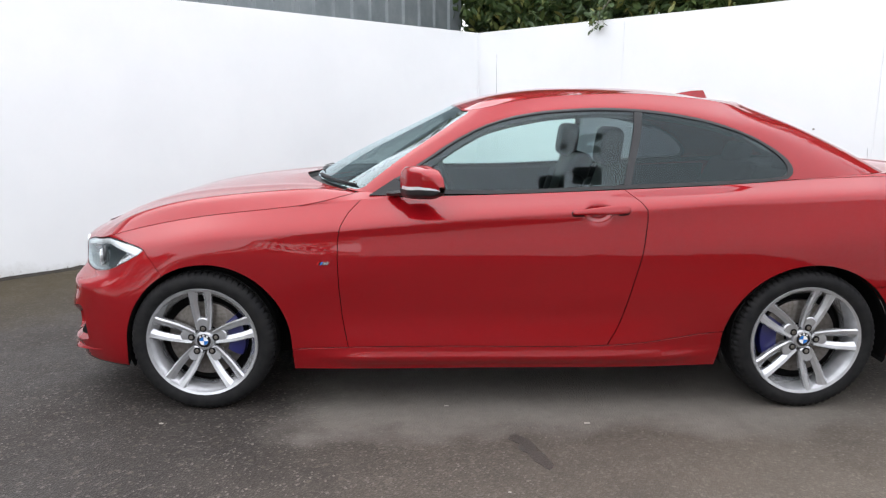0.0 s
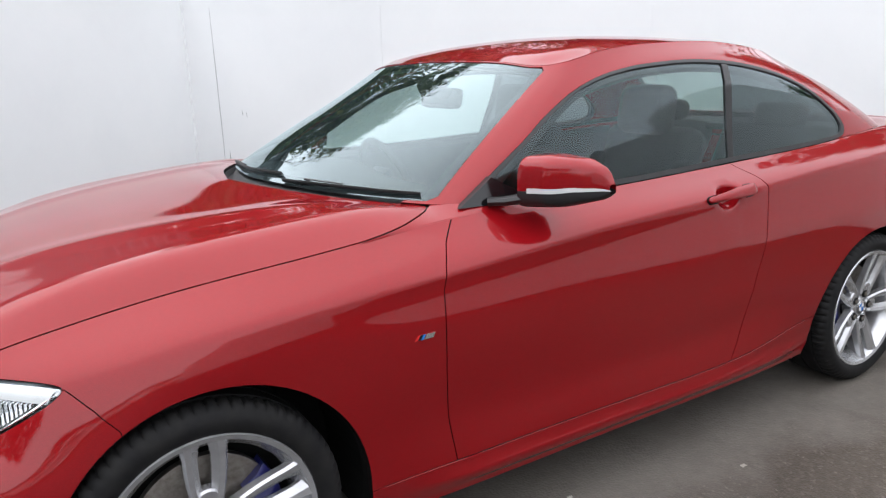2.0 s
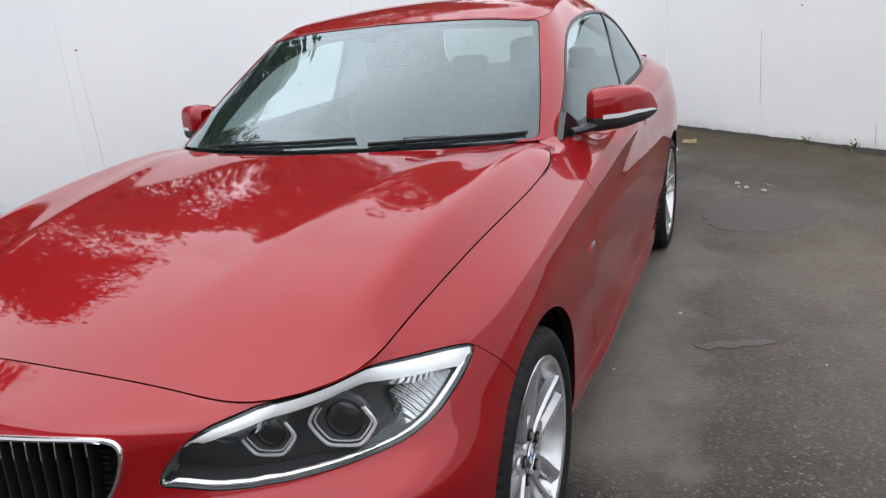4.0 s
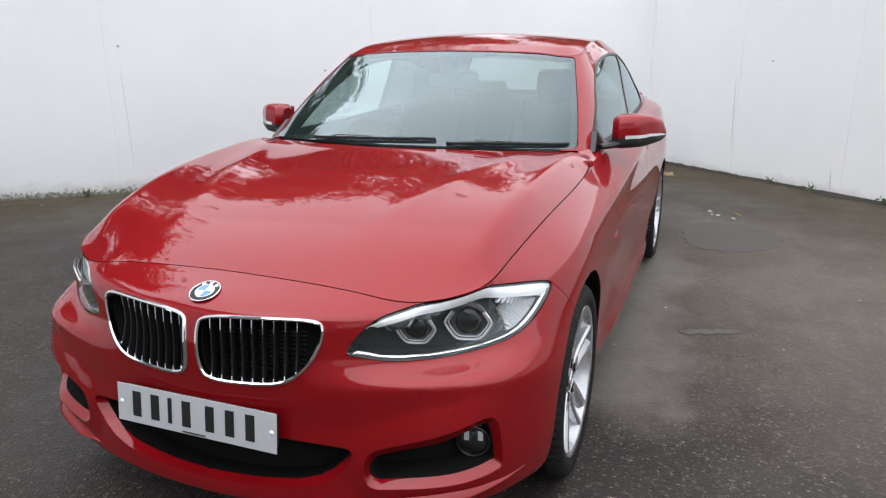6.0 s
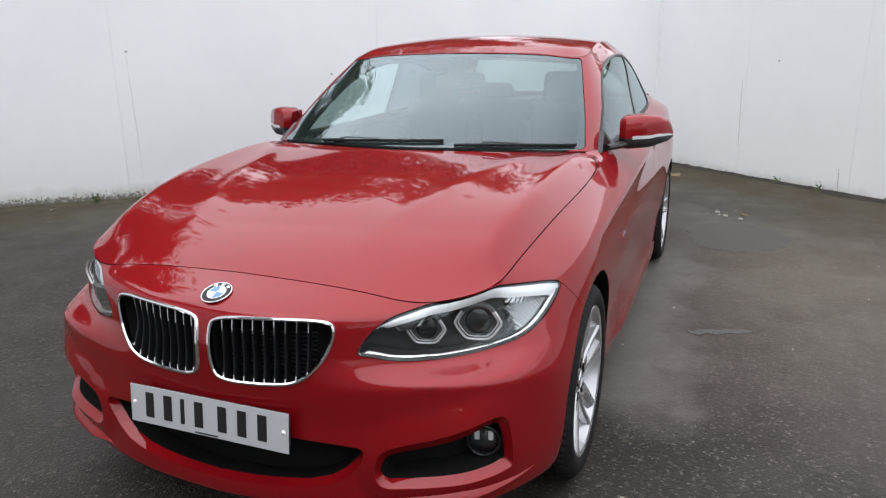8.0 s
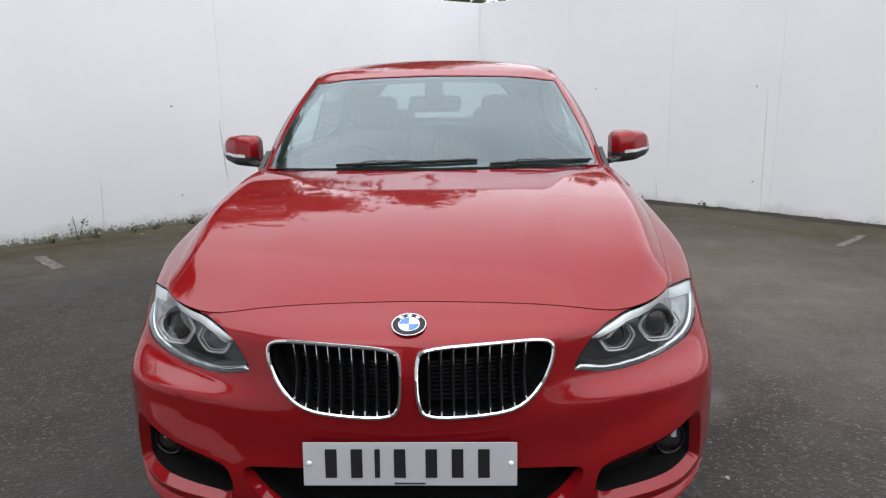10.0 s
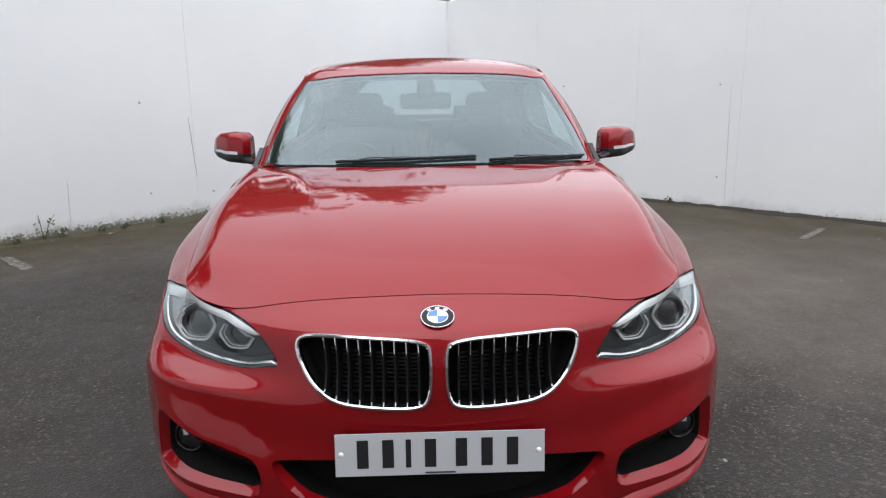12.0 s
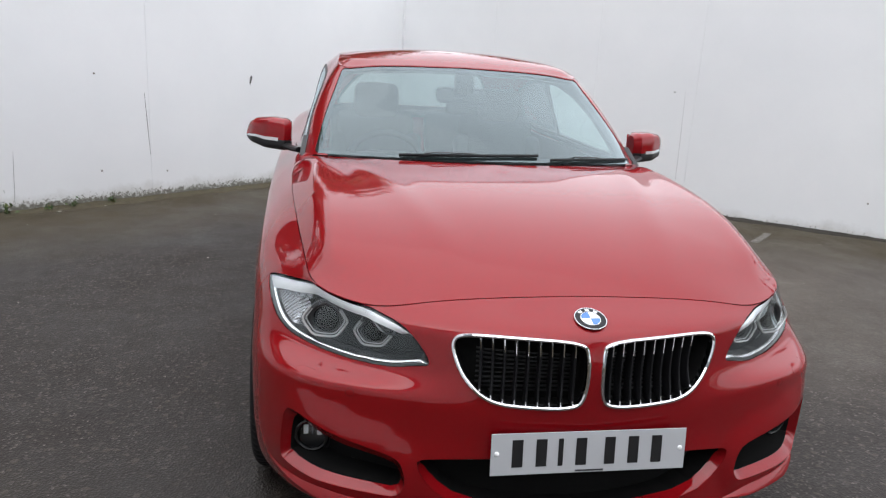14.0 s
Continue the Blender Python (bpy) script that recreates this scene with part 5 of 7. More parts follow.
def bonnet_ridge(x, y):
    """The fold beside the bonnet's edge: nearly flat within it, falling to the wing outside it."""
    edge_y = np.interp(x, [-.46, -.37, -.25, 0, .4, .68], [.69, .714, .729, .756, .782, .778])
    edge_z = np.interp(x, [-.46, -.37, -.25, 0, .4, .68], [.767, .793, .822, .868, .914, .944])
    fold_y = edge_y - np.interp(x, [-.46, -.3, 0, .5], [.075, .062, .062, .078])
    need = bonnet_mid(x) - bonnet_drop(x) * (edge_y / .74) ** 2.2 - edge_z
    k = np.clip(need, 0, .2) / (edge_y - fold_y) * ease(-.56, -.40, x)
    d = (np.abs(y) - fold_y) / .010
    line = np.interp(x, [-.6, .5], [.28, .56])
    crest = .0045 * np.exp(-((np.abs(y) - line) / .055) ** 2) * np.clip((x + .62) / .3, 0, 1)
    return crest - k * .010 * np.logaddexp(0, d)


bonnet = field(np.concatenate([front_edge, rear_edge]), bonnet_mid, PAINT, "bonnet", "red bonnet with wet film and tree reflections", bonnet_drop, 0.017, bonnet_ridge)
# top of the wing between bonnet corner, pillar foot and mirror
k_end = int(np.argmin(np.abs(SIDE.u - SIDE.uk[8] - .47)))
on_rim = np.stack([SIDE.u[k_wing - 6:k_end], np.full(k_end - k_wing + 6, VMAX - .0045)], axis=1)
line_a = dense(SIDE.at(on_rim) + SIDE.normal(on_rim) * .0006, .01)
corner = dense(rear_edge, .012)
corner = corner[:int(np.argmax(corner[:, 0])) + 1]
way = np.gradient(corner, axis=0)
away = np.stack([way[:, 1], -way[:, 0]], axis=1)
away /= np.linalg.norm(away, axis=1, keepdims=True)
corner = corner + np.concatenate([away * .0025, np.full((len(corner), 1), -.0015)], axis=1)
line_b = np.array([(.455, -.786, .919)] + [tuple(q) for q in corner] + [(.70, -.702, .974), (.74, -.735, .972), (.80, -.752, .970), (.87, -.765, .968)])
pick = lambda l, k=20: dense(l, .004)[np.linspace(0, len(dense(l, .004)) - 1, k).round().astype(int)]
la, lb = pick(line_a), pick(line_b)
rows = [la * (1 - s) + lb * s + np.array([0, 0, .002 * math.sin(math.pi * s)]) for s in np.linspace(0, 1, 5)]
wv = np.concatenate(rows)
wf = [(r * 20 + i, r * 20 + i + 1, (r + 1) * 20 + i + 1, (r + 1) * 20 + i) for r in range(4) for i in range(19)]
for k_side, w_ob in zip((1, -1), front_wing):
    part("wing_top", bm_from(wv * [1, k_side, 1], wf), PAINT, w_ob, smooth=True)
roof_mid = lambda x: cubic([1.12, 1.279, 1.43, 1.58, 1.82, 2.13, 2.34, 2.55], [1.356, 1.400, 1.426, 1.439, 1.443, 1.428, 1.401, 1.370], x)
crim = CABIN_SKIN.p[-1]
roof = field(crim[::5], roof_mid, PAINT, "roof", "", lambda x: np.interp(x, [1.12, 1.3, 1.5, 2.2, 2.55], [.055, .055, .072, .072, .055]), 0.02, None, 0.05)

# cabin panels
UC, VC = CABIN_SKIN.u[-1], CABIN_SKIN.v[-1]
CK = CABIN_SKIN.uk


def on_cab(pts):
    return CABIN_SKIN.find([(x, .7, z) for x, z in pts], (1, 0.02, 1), (CK[3], CK[11]))


WINDOW = on_cab([(.775, .972), (.86, 1.03), (.93, 1.075), (1.012, 1.125), (1.112, 1.192), (1.239, 1.258), (1.365, 1.298), (1.49, 1.320), (1.616, 1.331), (1.767, 1.339), (1.954, 1.331), (2.121, 1.311),
                 (2.26, 1.285), (2.379, 1.25), (2.48, 1.208), (2.56, 1.16), (2.615, 1.115), (2.64, 1.075), (2.635, 1.045), (2.60, 1.022), (2.365, 1.004), (1.889, .984), (1.362, .964), (1.087, .962), (.93, .966)])
WINDOW = soften(WINDOW, 1)
WINDOW[:, 1] = np.clip(WINDOW[:, 1], 0.002, VC)


def inset(poly, d):
    """Move a closed outline inwards by d."""
    p = np.asarray(poly)
    t = np.roll(p, -1, axis=0) - np.roll(p, 1, axis=0)
    t /= np.linalg.norm(t, axis=1, keepdims=True) + 1e-12
    nrm = np.stack([-t[:, 1], t[:, 0]], axis=1)
    if not inside(p, (p + nrm * 1e-3)).mean() > .5:
        nrm = -nrm
    return p + nrm * d


GLAZING = inset(dense(WINDOW, .02, True), 0.022)
PILLAR_F = on_cab([(1.936, 1.36), (1.925, 1.25), (1.895, 1.10), (1.868, .95)])
PILLAR_B = on_cab([(1.972, 1.36), (1.962, 1.25), (1.928, 1.10), (1.90, .95)])
SCREEN = np.array([(0, 0.006), (CK[2], 0.006), (CK[3] + .050, 0.012), (CK[3] + .068, .03), (CK[3] + .052, VC * .5), (CK[3] + .034, VC - .03), (CK[3] + .012, VC - .008), (CK[2], VC - .006), (0, VC - .006)])
SCREEN[[0, -1], 0] = -.02
BACK = np.array([(UC + .02, .02), (CK[12], .02), (CK[11] + .06, .03), (CK[11] + .035, .06), (CK[11] + .03, VC - .05), (CK[11] + .05, VC - .02), (UC + .02, VC - .02)])
uvc, tric, midc = divide(UC, VC, [(WINDOW, True), (GLAZING, True), (PILLAR_F, False), (PILLAR_B, False), (SCREEN, False), (BACK, False)], 0.02, 0.02)
PC, NC = CABIN_SKIN.at(uvc), CABIN_SKIN.normal(uvc)
PC[(uvc[:, 0] < 1e-6) | (uvc[:, 0] > UC - 1e-6), 1] = 0
win_r = inside(WINDOW, midc)
glz_r = inside(GLAZING, midc)
pf = np.interp(midc[:, 1], PILLAR_F[::-1, 1], PILLAR_F[::-1, 0])
pb = np.interp(midc[:, 1], PILLAR_B[::-1, 1], PILLAR_B[::-1, 0])
scr_r, bck_r = inside(SCREEN, midc), inside(BACK, midc)
post_r = ~(win_r | scr_r | bck_r) & ~((midc[:, 1] < .012) & (midc[:, 0] < CK[3]))
quarters = pair("quarter_panel", *sheet(P, N, tri[quarter_r]), PAINT, car)
frames = pair("roof_frame", *sheet(PC, NC, tric[post_r], 0.0012), PAINT, car)
door_glass = pair("door_glass", *sheet(PC - NC * .004, NC, tric[glz_r & (midc[:, 0] < pf)], 0.0005, 0), SIDE_GLASS, doors, "tinted door glass")
rear_glass = pair("quarter_glass", *sheet(PC - NC * .003, NC, tric[glz_r & (midc[:, 0] > pb)], 0.0005, 0), GLASS_DARK, car, "dark privacy glass")
b_post = pair("window_pillar", *sheet(PC, NC, tric[glz_r & (midc[:, 0] > pf) & (midc[:, 0] < pb)], 0.0005, .01), GLOSS_BLACK, car, "gloss black pillar")
trim = pair("window_trim", *sheet(PC + NC * .002, NC, tric[win_r & ~glz_r], 0.0, .012), BLACK_PLASTIC, car, "black window surround")
v, f, n = both(*sheet(PC - NC * .003, NC, tric[scr_r], 0.0015, 0))
windscreen = put("windscreen", mesh_of("windscreen", v, f, GLASS, True, n), car, "laminated windscreen with rain drops and painted haze")
v, f, n = both(*sheet(PC - NC * .003, NC, tric[bck_r], 0.0015, 0))
rear_window = put("rear_window", mesh_of("rear_window", v, f, REAR_GLASS, True, n), car, "smoked heated rear window")

# boot deck between the rear window and the tail
n_deck = 60
base = CABIN_SKIN.p[0]
i0 = int(np.argmin(np.abs(CABIN_SKIN.u - CK[8])))
a_line = dense(base[i0:], .01)
j0 = int(np.argmin(np.abs(SIDE.u - SIDE.uk[12])))
b_line = dense(rim[j0:], .01)
pick = lambda l: l[np.linspace(0, len(l) - 1, n_deck).round().astype(int)]
a_line, b_line = pick(a_line), pick(b_line)
rows = []
for s in np.linspace(0, 1, 9):
    row = a_line * (1 - s) + b_line * s
    row[:, 2] += .012 * math.sin(math.pi * s) * np.clip(np.linspace(-.6, 2, n_deck), 0, 1)
    rows.append(row)
dv_ = np.concatenate(rows)
df_ = [(r * n_deck + i, r * n_deck + i + 1, (r + 1) * n_deck + i + 1, (r + 1) * n_deck + i) for r in range(8) for i in range(n_deck - 1)]
v, f, n = both(dv_, df_, dv_ * 0 + [0, 0, 1])
bm = bm_from(v, f)
bmesh.ops.remove_doubles(bm, verts=bm.verts, dist=1e-4)
part("boot_deck", bm, PAINT, car, smooth=True)
# tail edge spoiler
sp = rim[int(np.argmin(np.abs(SIDE.u - SIDE.uk[15]))):]
sp = np.concatenate([sp[::12], sp[-1:]])
sp = np.concatenate([sp, (sp * [1, -1, 1])[::-1][1:]])
v, f = strip(sp + [0, 0, .002], np.tile([0, 0, 1.0], (len(sp), 1)), [(-.014, -.01), (-.014, .005), (-.005, .010), (.03, .003), (.04, -.01)], False)
part("tail_spoiler", bm_from(v, f), PAINT, car, smooth=True)

# scuttle under the windscreen
ce = dense(np.concatenate([base[0:int(np.argmin(np.abs(CABIN_SKIN.u - CK[4]))):4]]), .02)
he = dense(rear_edge[::-1], .02)
pick = lambda l, k=24: l[np.linspace(0, len(l) - 1, k).round().astype(int)]
ce, he = pick(ce), pick(he)
rows = [he + [0, 0, -.012], he + [.01, 0, -.03], ce * .6 + he * .4 + [0, 0, -.03], ce + [.01, 0, -.012], ce + [.05, 0, .004]]
dv_ = np.concatenate(rows)
df_ = [(r * 24 + i, r * 24 + i + 1, (r + 1) * 24 + i + 1, (r + 1) * 24 + i) for r in range(4) for i in range(23)]
v, f, n = both(dv_, df_, dv_ * 0 + [0, 0, 1])
bm = bm_from(v, f)
bmesh.ops.remove_doubles(bm, verts=bm.verts, dist=1e-4)
part("scuttle", bm, BLACK_PLASTIC, car, "black plastic scuttle", True)


# ---- car: openings and fittings ----
def wall_of(curve, depth0, depth1, step=.008, shrink=0.0):
    """The side wall of an opening, from one depth under the skin to another."""
    c = dense(curve, step, True)
    c[:, 0] = np.maximum(c[:, 0], 0)
    ci = inset(c, shrink) if shrink else c
    a, na = SIDE.at(c), SIDE.normal(c)
    b = SIDE.at(ci)
    nb = SIDE.normal(ci)
    m = len(c)
    verts = np.concatenate([a - na * depth0, b - nb * depth1])
    faces = [(i, (i + 1) % m, m + (i + 1) % m, m + i) for i in range(m) if max(c[i][0], c[(i + 1) % m][0]) > 0]
    return verts, faces


def bevelled_opening(name, curve, region, parent, top, bottom, side, deep, floor):
    """An opening whose painted rim slopes in to a smaller dark mouth; top, bottom and side say how far it narrows there."""
    c = dense(curve, .007, True)
    c[:, 0] = np.maximum(c[:, 0], 0)
    t = np.roll(c, -2, axis=0) - np.roll(c, 2, axis=0)
    t /= np.linalg.norm(t, axis=1, keepdims=True) + 1e-12
    nrm = np.stack([-t[:, 1], t[:, 0]], axis=1)
    if not inside(c, c + nrm * 1e-3).mean() > .5:
        nrm = -nrm
    for _ in range(3):
        nrm = (np.roll(nrm, 1, axis=0) + 2 * nrm + np.roll(nrm, -1, axis=0)) / 4
    amount = top * np.clip(-nrm[:, 1], 0, 1) + bottom * np.clip(nrm[:, 1], 0, 1) + side * np.abs(nrm[:, 0])
    ci = c + nrm * amount[:, None]
    ci[:, 0] = np.where(c[:, 0] <= 0, 0, np.maximum(ci[:, 0], 0))
    m = len(c)
    faces = [(i, (i + 1) % m, m + (i + 1) % m, m + i) for i in range(m) if max(c[i][0], c[(i + 1) % m][0]) > 0]
    a, na, q, nq = SIDE.at(c), SIDE.normal(c), SIDE.at(ci), SIDE.normal(ci)
    slope = np.concatenate([a - na * .001, q - nq * deep])
    dark = np.concatenate([q - nq * deep, q - nq * floor])
    fl, ft, fn = sheet(P - N * floor, N, tri[region], 0, 0)
    rims = [bm_from(slope * np.array([1, sgn, 1]), faces) for sgn in (1, -1)]
    if c[:, 0].min() <= 0:
        rims = [bm_from(np.concatenate([slope, slope * np.array([1, -1, 1])]), list(faces) + [tuple(i + 2 * m for i in reversed(x)) for x in faces])]
        bmesh.ops.remove_doubles(rims[0], verts=rims[0].verts, dist=2e-3)
    for rim_bm in rims:
        part(name + "_rim", rim_bm, PAINT, parent, smooth=True)
    for sgn in (1, -1):
        k = np.array([1, sgn, 1])
        part(name + "_lining", bm_from(np.concatenate([dark, fl]) * k, list(faces) + [tuple(i + 2 * m for i in x) for x in ft]), VOID_BLACK, parent, smooth=False)


bevelled_opening("side_intake", FOG, fog_r, front_bumper, .018, .012, .008, .026, .11)
bevelled_opening("lower_intake", MOUTH, mouth_r, front_bumper, .006, .010, .008, .026, .10)

# kidney grilles
k_curve = dense(KIDNEY, .008, True)
for sgn in (1, -1):
    k = np.array([1, sgn, 1])
    v, f = strip(SIDE.at(k_curve), SIDE.normal(k_curve), [(-.004, -.012), (-.0045, .003), (-.0015, .0065), (.003, .006), (.0065, .001), (.006, -.016)])
    grille = part("kidney_grille", bm_from(v * k, f), CHROME, car, "chrome framed black kidney grille", True)
    v, f = wall_of(KIDNEY, .004, .06)
    fl, ft, fn = sheet(P - N * .06, N, tri[kid_r], 0, 0)
    part("grille_lining", bm_from(np.concatenate([v, fl]) * k, list(f) + [tuple(i + len(v) for i in x) for x in ft]), VOID_BLACK, grille)
    for y in np.linspace(.050, .285, 9):
        zz = np.linspace(.54, .72, 40)
        pts = on_front([(y, z) for z in zz])
        pts = pts[inside(KIDNEY, pts)]
        if len(pts) < 16:
            continue
        p, nn = SIDE.at(pts), SIDE.normal(pts)
        bow = np.sin(np.linspace(0, math.pi, len(p)))[:, None]
        v, f = strip(p - nn * (.006 + .012 * bow), nn, [(-.0032, -.03), (-.0036, -.004), (-.002, 0), (.002, 0), (.0036, -.004), (.0032, -.03)], False)
        part("slat", bm_from(v * k, f), SLAT_BLACK, grille, smooth=True)
        h = max(3, len(p) // 4)
        v, f = strip((p - nn * (.0055 + .012 * bow))[-h:], nn[-h:], oval(.0017, .0011, 6), False)
        part("slat_edge", bm_from(v * k, f), CHROME, grille, smooth=True)
        h = 3
        v, f = strip((p - nn * (.0055 + .012 * bow))[:h], nn[:h], oval(.0016, .0010, 6), False)
        part("slat_foot", bm_from(v * k, f), SATIN, grille, smooth=True)
    for z in np.linspace(.565, .675, 10):
        pts = on_front([(y, z) for y in np.linspace(.05, .30, 14)])
        pts = pts[inside(KIDNEY, pts)]
        if len(pts) > 2:
            v, f = strip(SIDE.at(pts) - SIDE.normal(pts) * .052, SIDE.normal(pts), [(-.002, -.006), (-.002, 0), (.002, 0), (.002, -.006)], False)
            part("radiator_fin", bm_from(v * k, f), BLACK_PLASTIC, grille)


# headlamps
lamp_c = dense(LAMP, .006, True)
lp = SIDE.at(lamp_c)
near = lambda q: int(np.argmin(((lp - np.array(q)) ** 2).sum(axis=1)))
i_tip, i_ti, i_apex = near((-.697, -.409, .638)), near((-.668, -.455, .712)), near((-.246, -.824, .733))


lamp_n = SIDE.normal(lamp_c)
lamp_t = np.roll(lp, -2, axis=0) - np.roll(lp, 2, axis=0)
lamp_in = np.cross(lamp_n, lamp_t)
lamp_in /= np.linalg.norm(lamp_in, axis=1, keepdims=True)
if (lamp_in * (lp.mean(axis=0) - lp)).sum() < 0:
    lamp_in = -lamp_in
for _ in range(6):
    lamp_in = (np.roll(lamp_in, 1, axis=0) + lamp_in * 2 + np.roll(lamp_in, -1, axis=0)) / 4


def lamp_line(i, j, d):
    """Part of the lamp's outline, d inwards: points and normals."""
    pick_i = [a % len(lp) for a in range(i, j + 1 if j > i else j + len(lp) + 1)]
    ease = np.clip(np.minimum(np.arange(len(pick_i)), np.arange(len(pick_i))[::-1]) / 6, .35, 1)[:, None]
    if isinstance(d, tuple):
        d = np.linspace(d[0], d[1], len(pick_i))[:, None]
    return lp[pick_i] + lamp_in[pick_i] * d * ease, lamp_n[pick_i]


def ribbon(line_1, line_2, depth_a, depth_b, rows=3):
    """A band between two lines on the skin, at depths below it."""
    (a, na), (b, nb) = line_1, line_2
    m = len(a)
    verts, faces = [], []
    for r in range(rows):
        s = r / (rows - 1)
        verts.append(a * (1 - s) + b * s - (na * (1 - s) + nb * s) * (depth_a * (1 - s) + depth_b * s - .003 * math.sin(math.pi * s)))
    for r in range(rows - 1):
        for i in range(m - 1):
            faces.append((r * m + i, r * m + i + 1, (r + 1) * m + i + 1, (r + 1) * m + i))
    return np.concatenate(verts), faces


def soft_corner(points, soft):
    """Rounds a polygon; past 9 only its corners."""
    if soft < 10:
        return soften(points, soft)
    p = np.array(points, float)
    q = np.roll(p, -1, axis=0)
    a = np.stack([.86 * p + .14 * q, .14 * p + .86 * q], axis=1).reshape(-1, 2)
    return soften(a, 1)


def ring(centre, facing, radius, thick, sides=6, turn=0.0, squash=1.0, seg=8, soft=3, open_top=False):
    """A rounded many-sided ring that looks along facing; open_top leaves out its upper part."""
    m = Vector(facing).to_track_quat("Z", "Y").to_matrix()
    pts = soft_corner([(radius * math.cos(turn + 2 * math.pi * i / sides), squash * radius * math.sin(turn + 2 * math.pi * i / sides)) for i in range(sides)], soft)
    verts, faces = [], []
    n = len(pts)
    for i, q in enumerate(pts):
        out = Vector((q[0], q[1], 0)).normalized()
        for k in range(seg):
            a = 2 * math.pi * k / seg
            verts.append(Vector(centre) + m @ (Vector((q[0], q[1], 0)) + out * thick * math.cos(a) + Vector((0, 0, thick * math.sin(a)))))
    for i in range(n):
        if open_top and max(pts[i][1], pts[(i + 1) % n][1]) > .62 * radius * squash:
            continue
        for k in range(seg):
            faces.append((i * seg + k, ((i + 1) % n) * seg + k, ((i + 1) % n) * seg + (k + 1) % seg, i * seg + (k + 1) % seg))
    return np.array([tuple(v) for v in verts]), faces


def dome(centre, facing, radius, height, steps=24, rows=6):
    m = Vector(facing).to_track_quat("Z", "Y").to_matrix()
    verts, faces = [Vector(centre) + m @ Vector((0, 0, height))], []
    for r in range(1, rows + 1):
        a = math.pi / 2 * r / rows
        for i in range(steps):
            b = 2 * math.pi * i / steps
            verts.append(Vector(centre) + m @ Vector((radius * math.sin(a) * math.cos(b), radius * math.sin(a) * math.sin(b), height * math.cos(a))))
    for i in range(steps):
        faces.append((0, 1 + i, 1 + (i + 1) % steps))
    for r in range(rows - 1):
        for i in range(steps):
            a, b = 1 + r * steps + i, 1 + r * steps + (i + 1) % steps
            faces.append((a, a + steps, b + steps, b))
    return np.array([tuple(v) for v in verts]), faces


for sgn in (1, -1):
    k = np.array([1, sgn, 1])
    v, f, n = sheet(P - N * .001, N, tri[lamp_r], .003, .006)
    if sgn < 0:
        v, f, n = flip(v, f, n)
    headlamp = put("headlamp", mesh_of("headlamp", v, f, LENS, True, n), car, "clear swept-back twin-ring headlamp")
    v, f = wall_of(LAMP, .007, .085, .008, .004)
    part("lamp_wall", bm_from(v * k, f), LAMP_SILVER, headlamp, smooth=True)
    fl, ft, fn = sheet(P - N * .08, N, tri[lamp_r], 0, 0)
    part("lamp_back", bm_from(fl * k, ft), LAMP_BACK, headlamp, smooth=True)
    v, f = ribbon(lamp_line(i_ti - 4, i_apex + 4, .006), lamp_line(i_ti - 4, i_apex + 4, (.019, .041)), .008, .016, 5)
    part("brow", bm_from(v * k, f), WHITE_TRIM, headlamp, "bright white daylight brow", True)
    v, f = ribbon(lamp_line(i_ti - 4, i_apex + 4, (.019, .041)), lamp_line(i_ti - 4, i_apex + 4, (.024, .046)), .016, .05, 3)
    part("brow_step", bm_from(v * k, f), CHROME, headlamp, smooth=True)
    v, f = ribbon(lamp_line(i_apex, i_tip, .006), lamp_line(i_apex, i_tip, .0145), .010, .013, 4)
    part("lower_strip", bm_from(v * k, f), CHROME, headlamp, smooth=True)
    v, f = ribbon(lamp_line(i_apex, i_tip, .0145), lamp_line(i_apex, i_tip, .026), .016, .045, 4)
    part("lower_shelf", bm_from(v * k, f), LAMP_GREY, headlamp, smooth=True)
    v, f = ribbon(lamp_line(i_apex + 2, i_apex + 42, .017), lamp_line(i_apex + 2, i_apex + 42, .085), .022, .05, 4)
    part("indicator_reflector", bm_from(v * k, f), RIBBED_SILVER, headlamp, smooth=True)
    for centre, rad in (((-.502, -.662, .678), .058), ((-.556, -.536, .663), .049)):
        face = Vector((-1, -.28, .06)).normalized()
        for grow, thick in ((1.12, .0036), (.97, .0020)):
            v, f = ring(Vector(centre) - face * (.006 if grow < 1 else 0), face, rad * grow, thick, 6, 0, .80, 8, 10, True)
            part("light_ring", bm_from(v * k, f), RING_SILVER, headlamp, "hexagonal light ring", True)
        c = Vector(centre) - face * .018
        v, f = ring(c, face, rad * .78, .010, 12, 0, 1.0)
        part("projector_bezel", bm_from(v * k, f), LAMP_GREY, headlamp, smooth=True)
        v, f = dome(c - face * .006, face, rad * .7, .02)
        part("projector", bm_from(v * k, f), GLOSS_BLACK, headlamp, smooth=True)
    # fog lamp
    c, face = Vector((-.549, -.698, .352)), Vector((-1, -.25, .0)).normalized()
    v, f = dome(c - face * .03, face, .057, .016)
    fog = part("fog_lamp", bm_from(v * k, f), BLACK_PLASTIC, car, "round fog lamp in black housing", True)
    v, f = ring(c + Vector((0, .004, .012)), face, .043, .006, 24)
    part("bezel", bm_from(v * k, f), GLOSS_BLACK, fog, smooth=True)
    v, f = dome(c - face * .022 + Vector((0, .004, .012)), face, .039, -.014)
    part("reflector", bm_from(v * k, f), CHROME, fog, smooth=False)
    # outer bars are white to paint in the reflector's bright glints
    for dy in (-.018, 0.0, .018):
        bm = bmesh.new()
        q = c - face * .012 + Vector((-.25 * dy, dy + .004, .021))
        box(bm, (q.x, q.y * sgn, q.z), (.006, .013 if dy else .005, .026), .001)
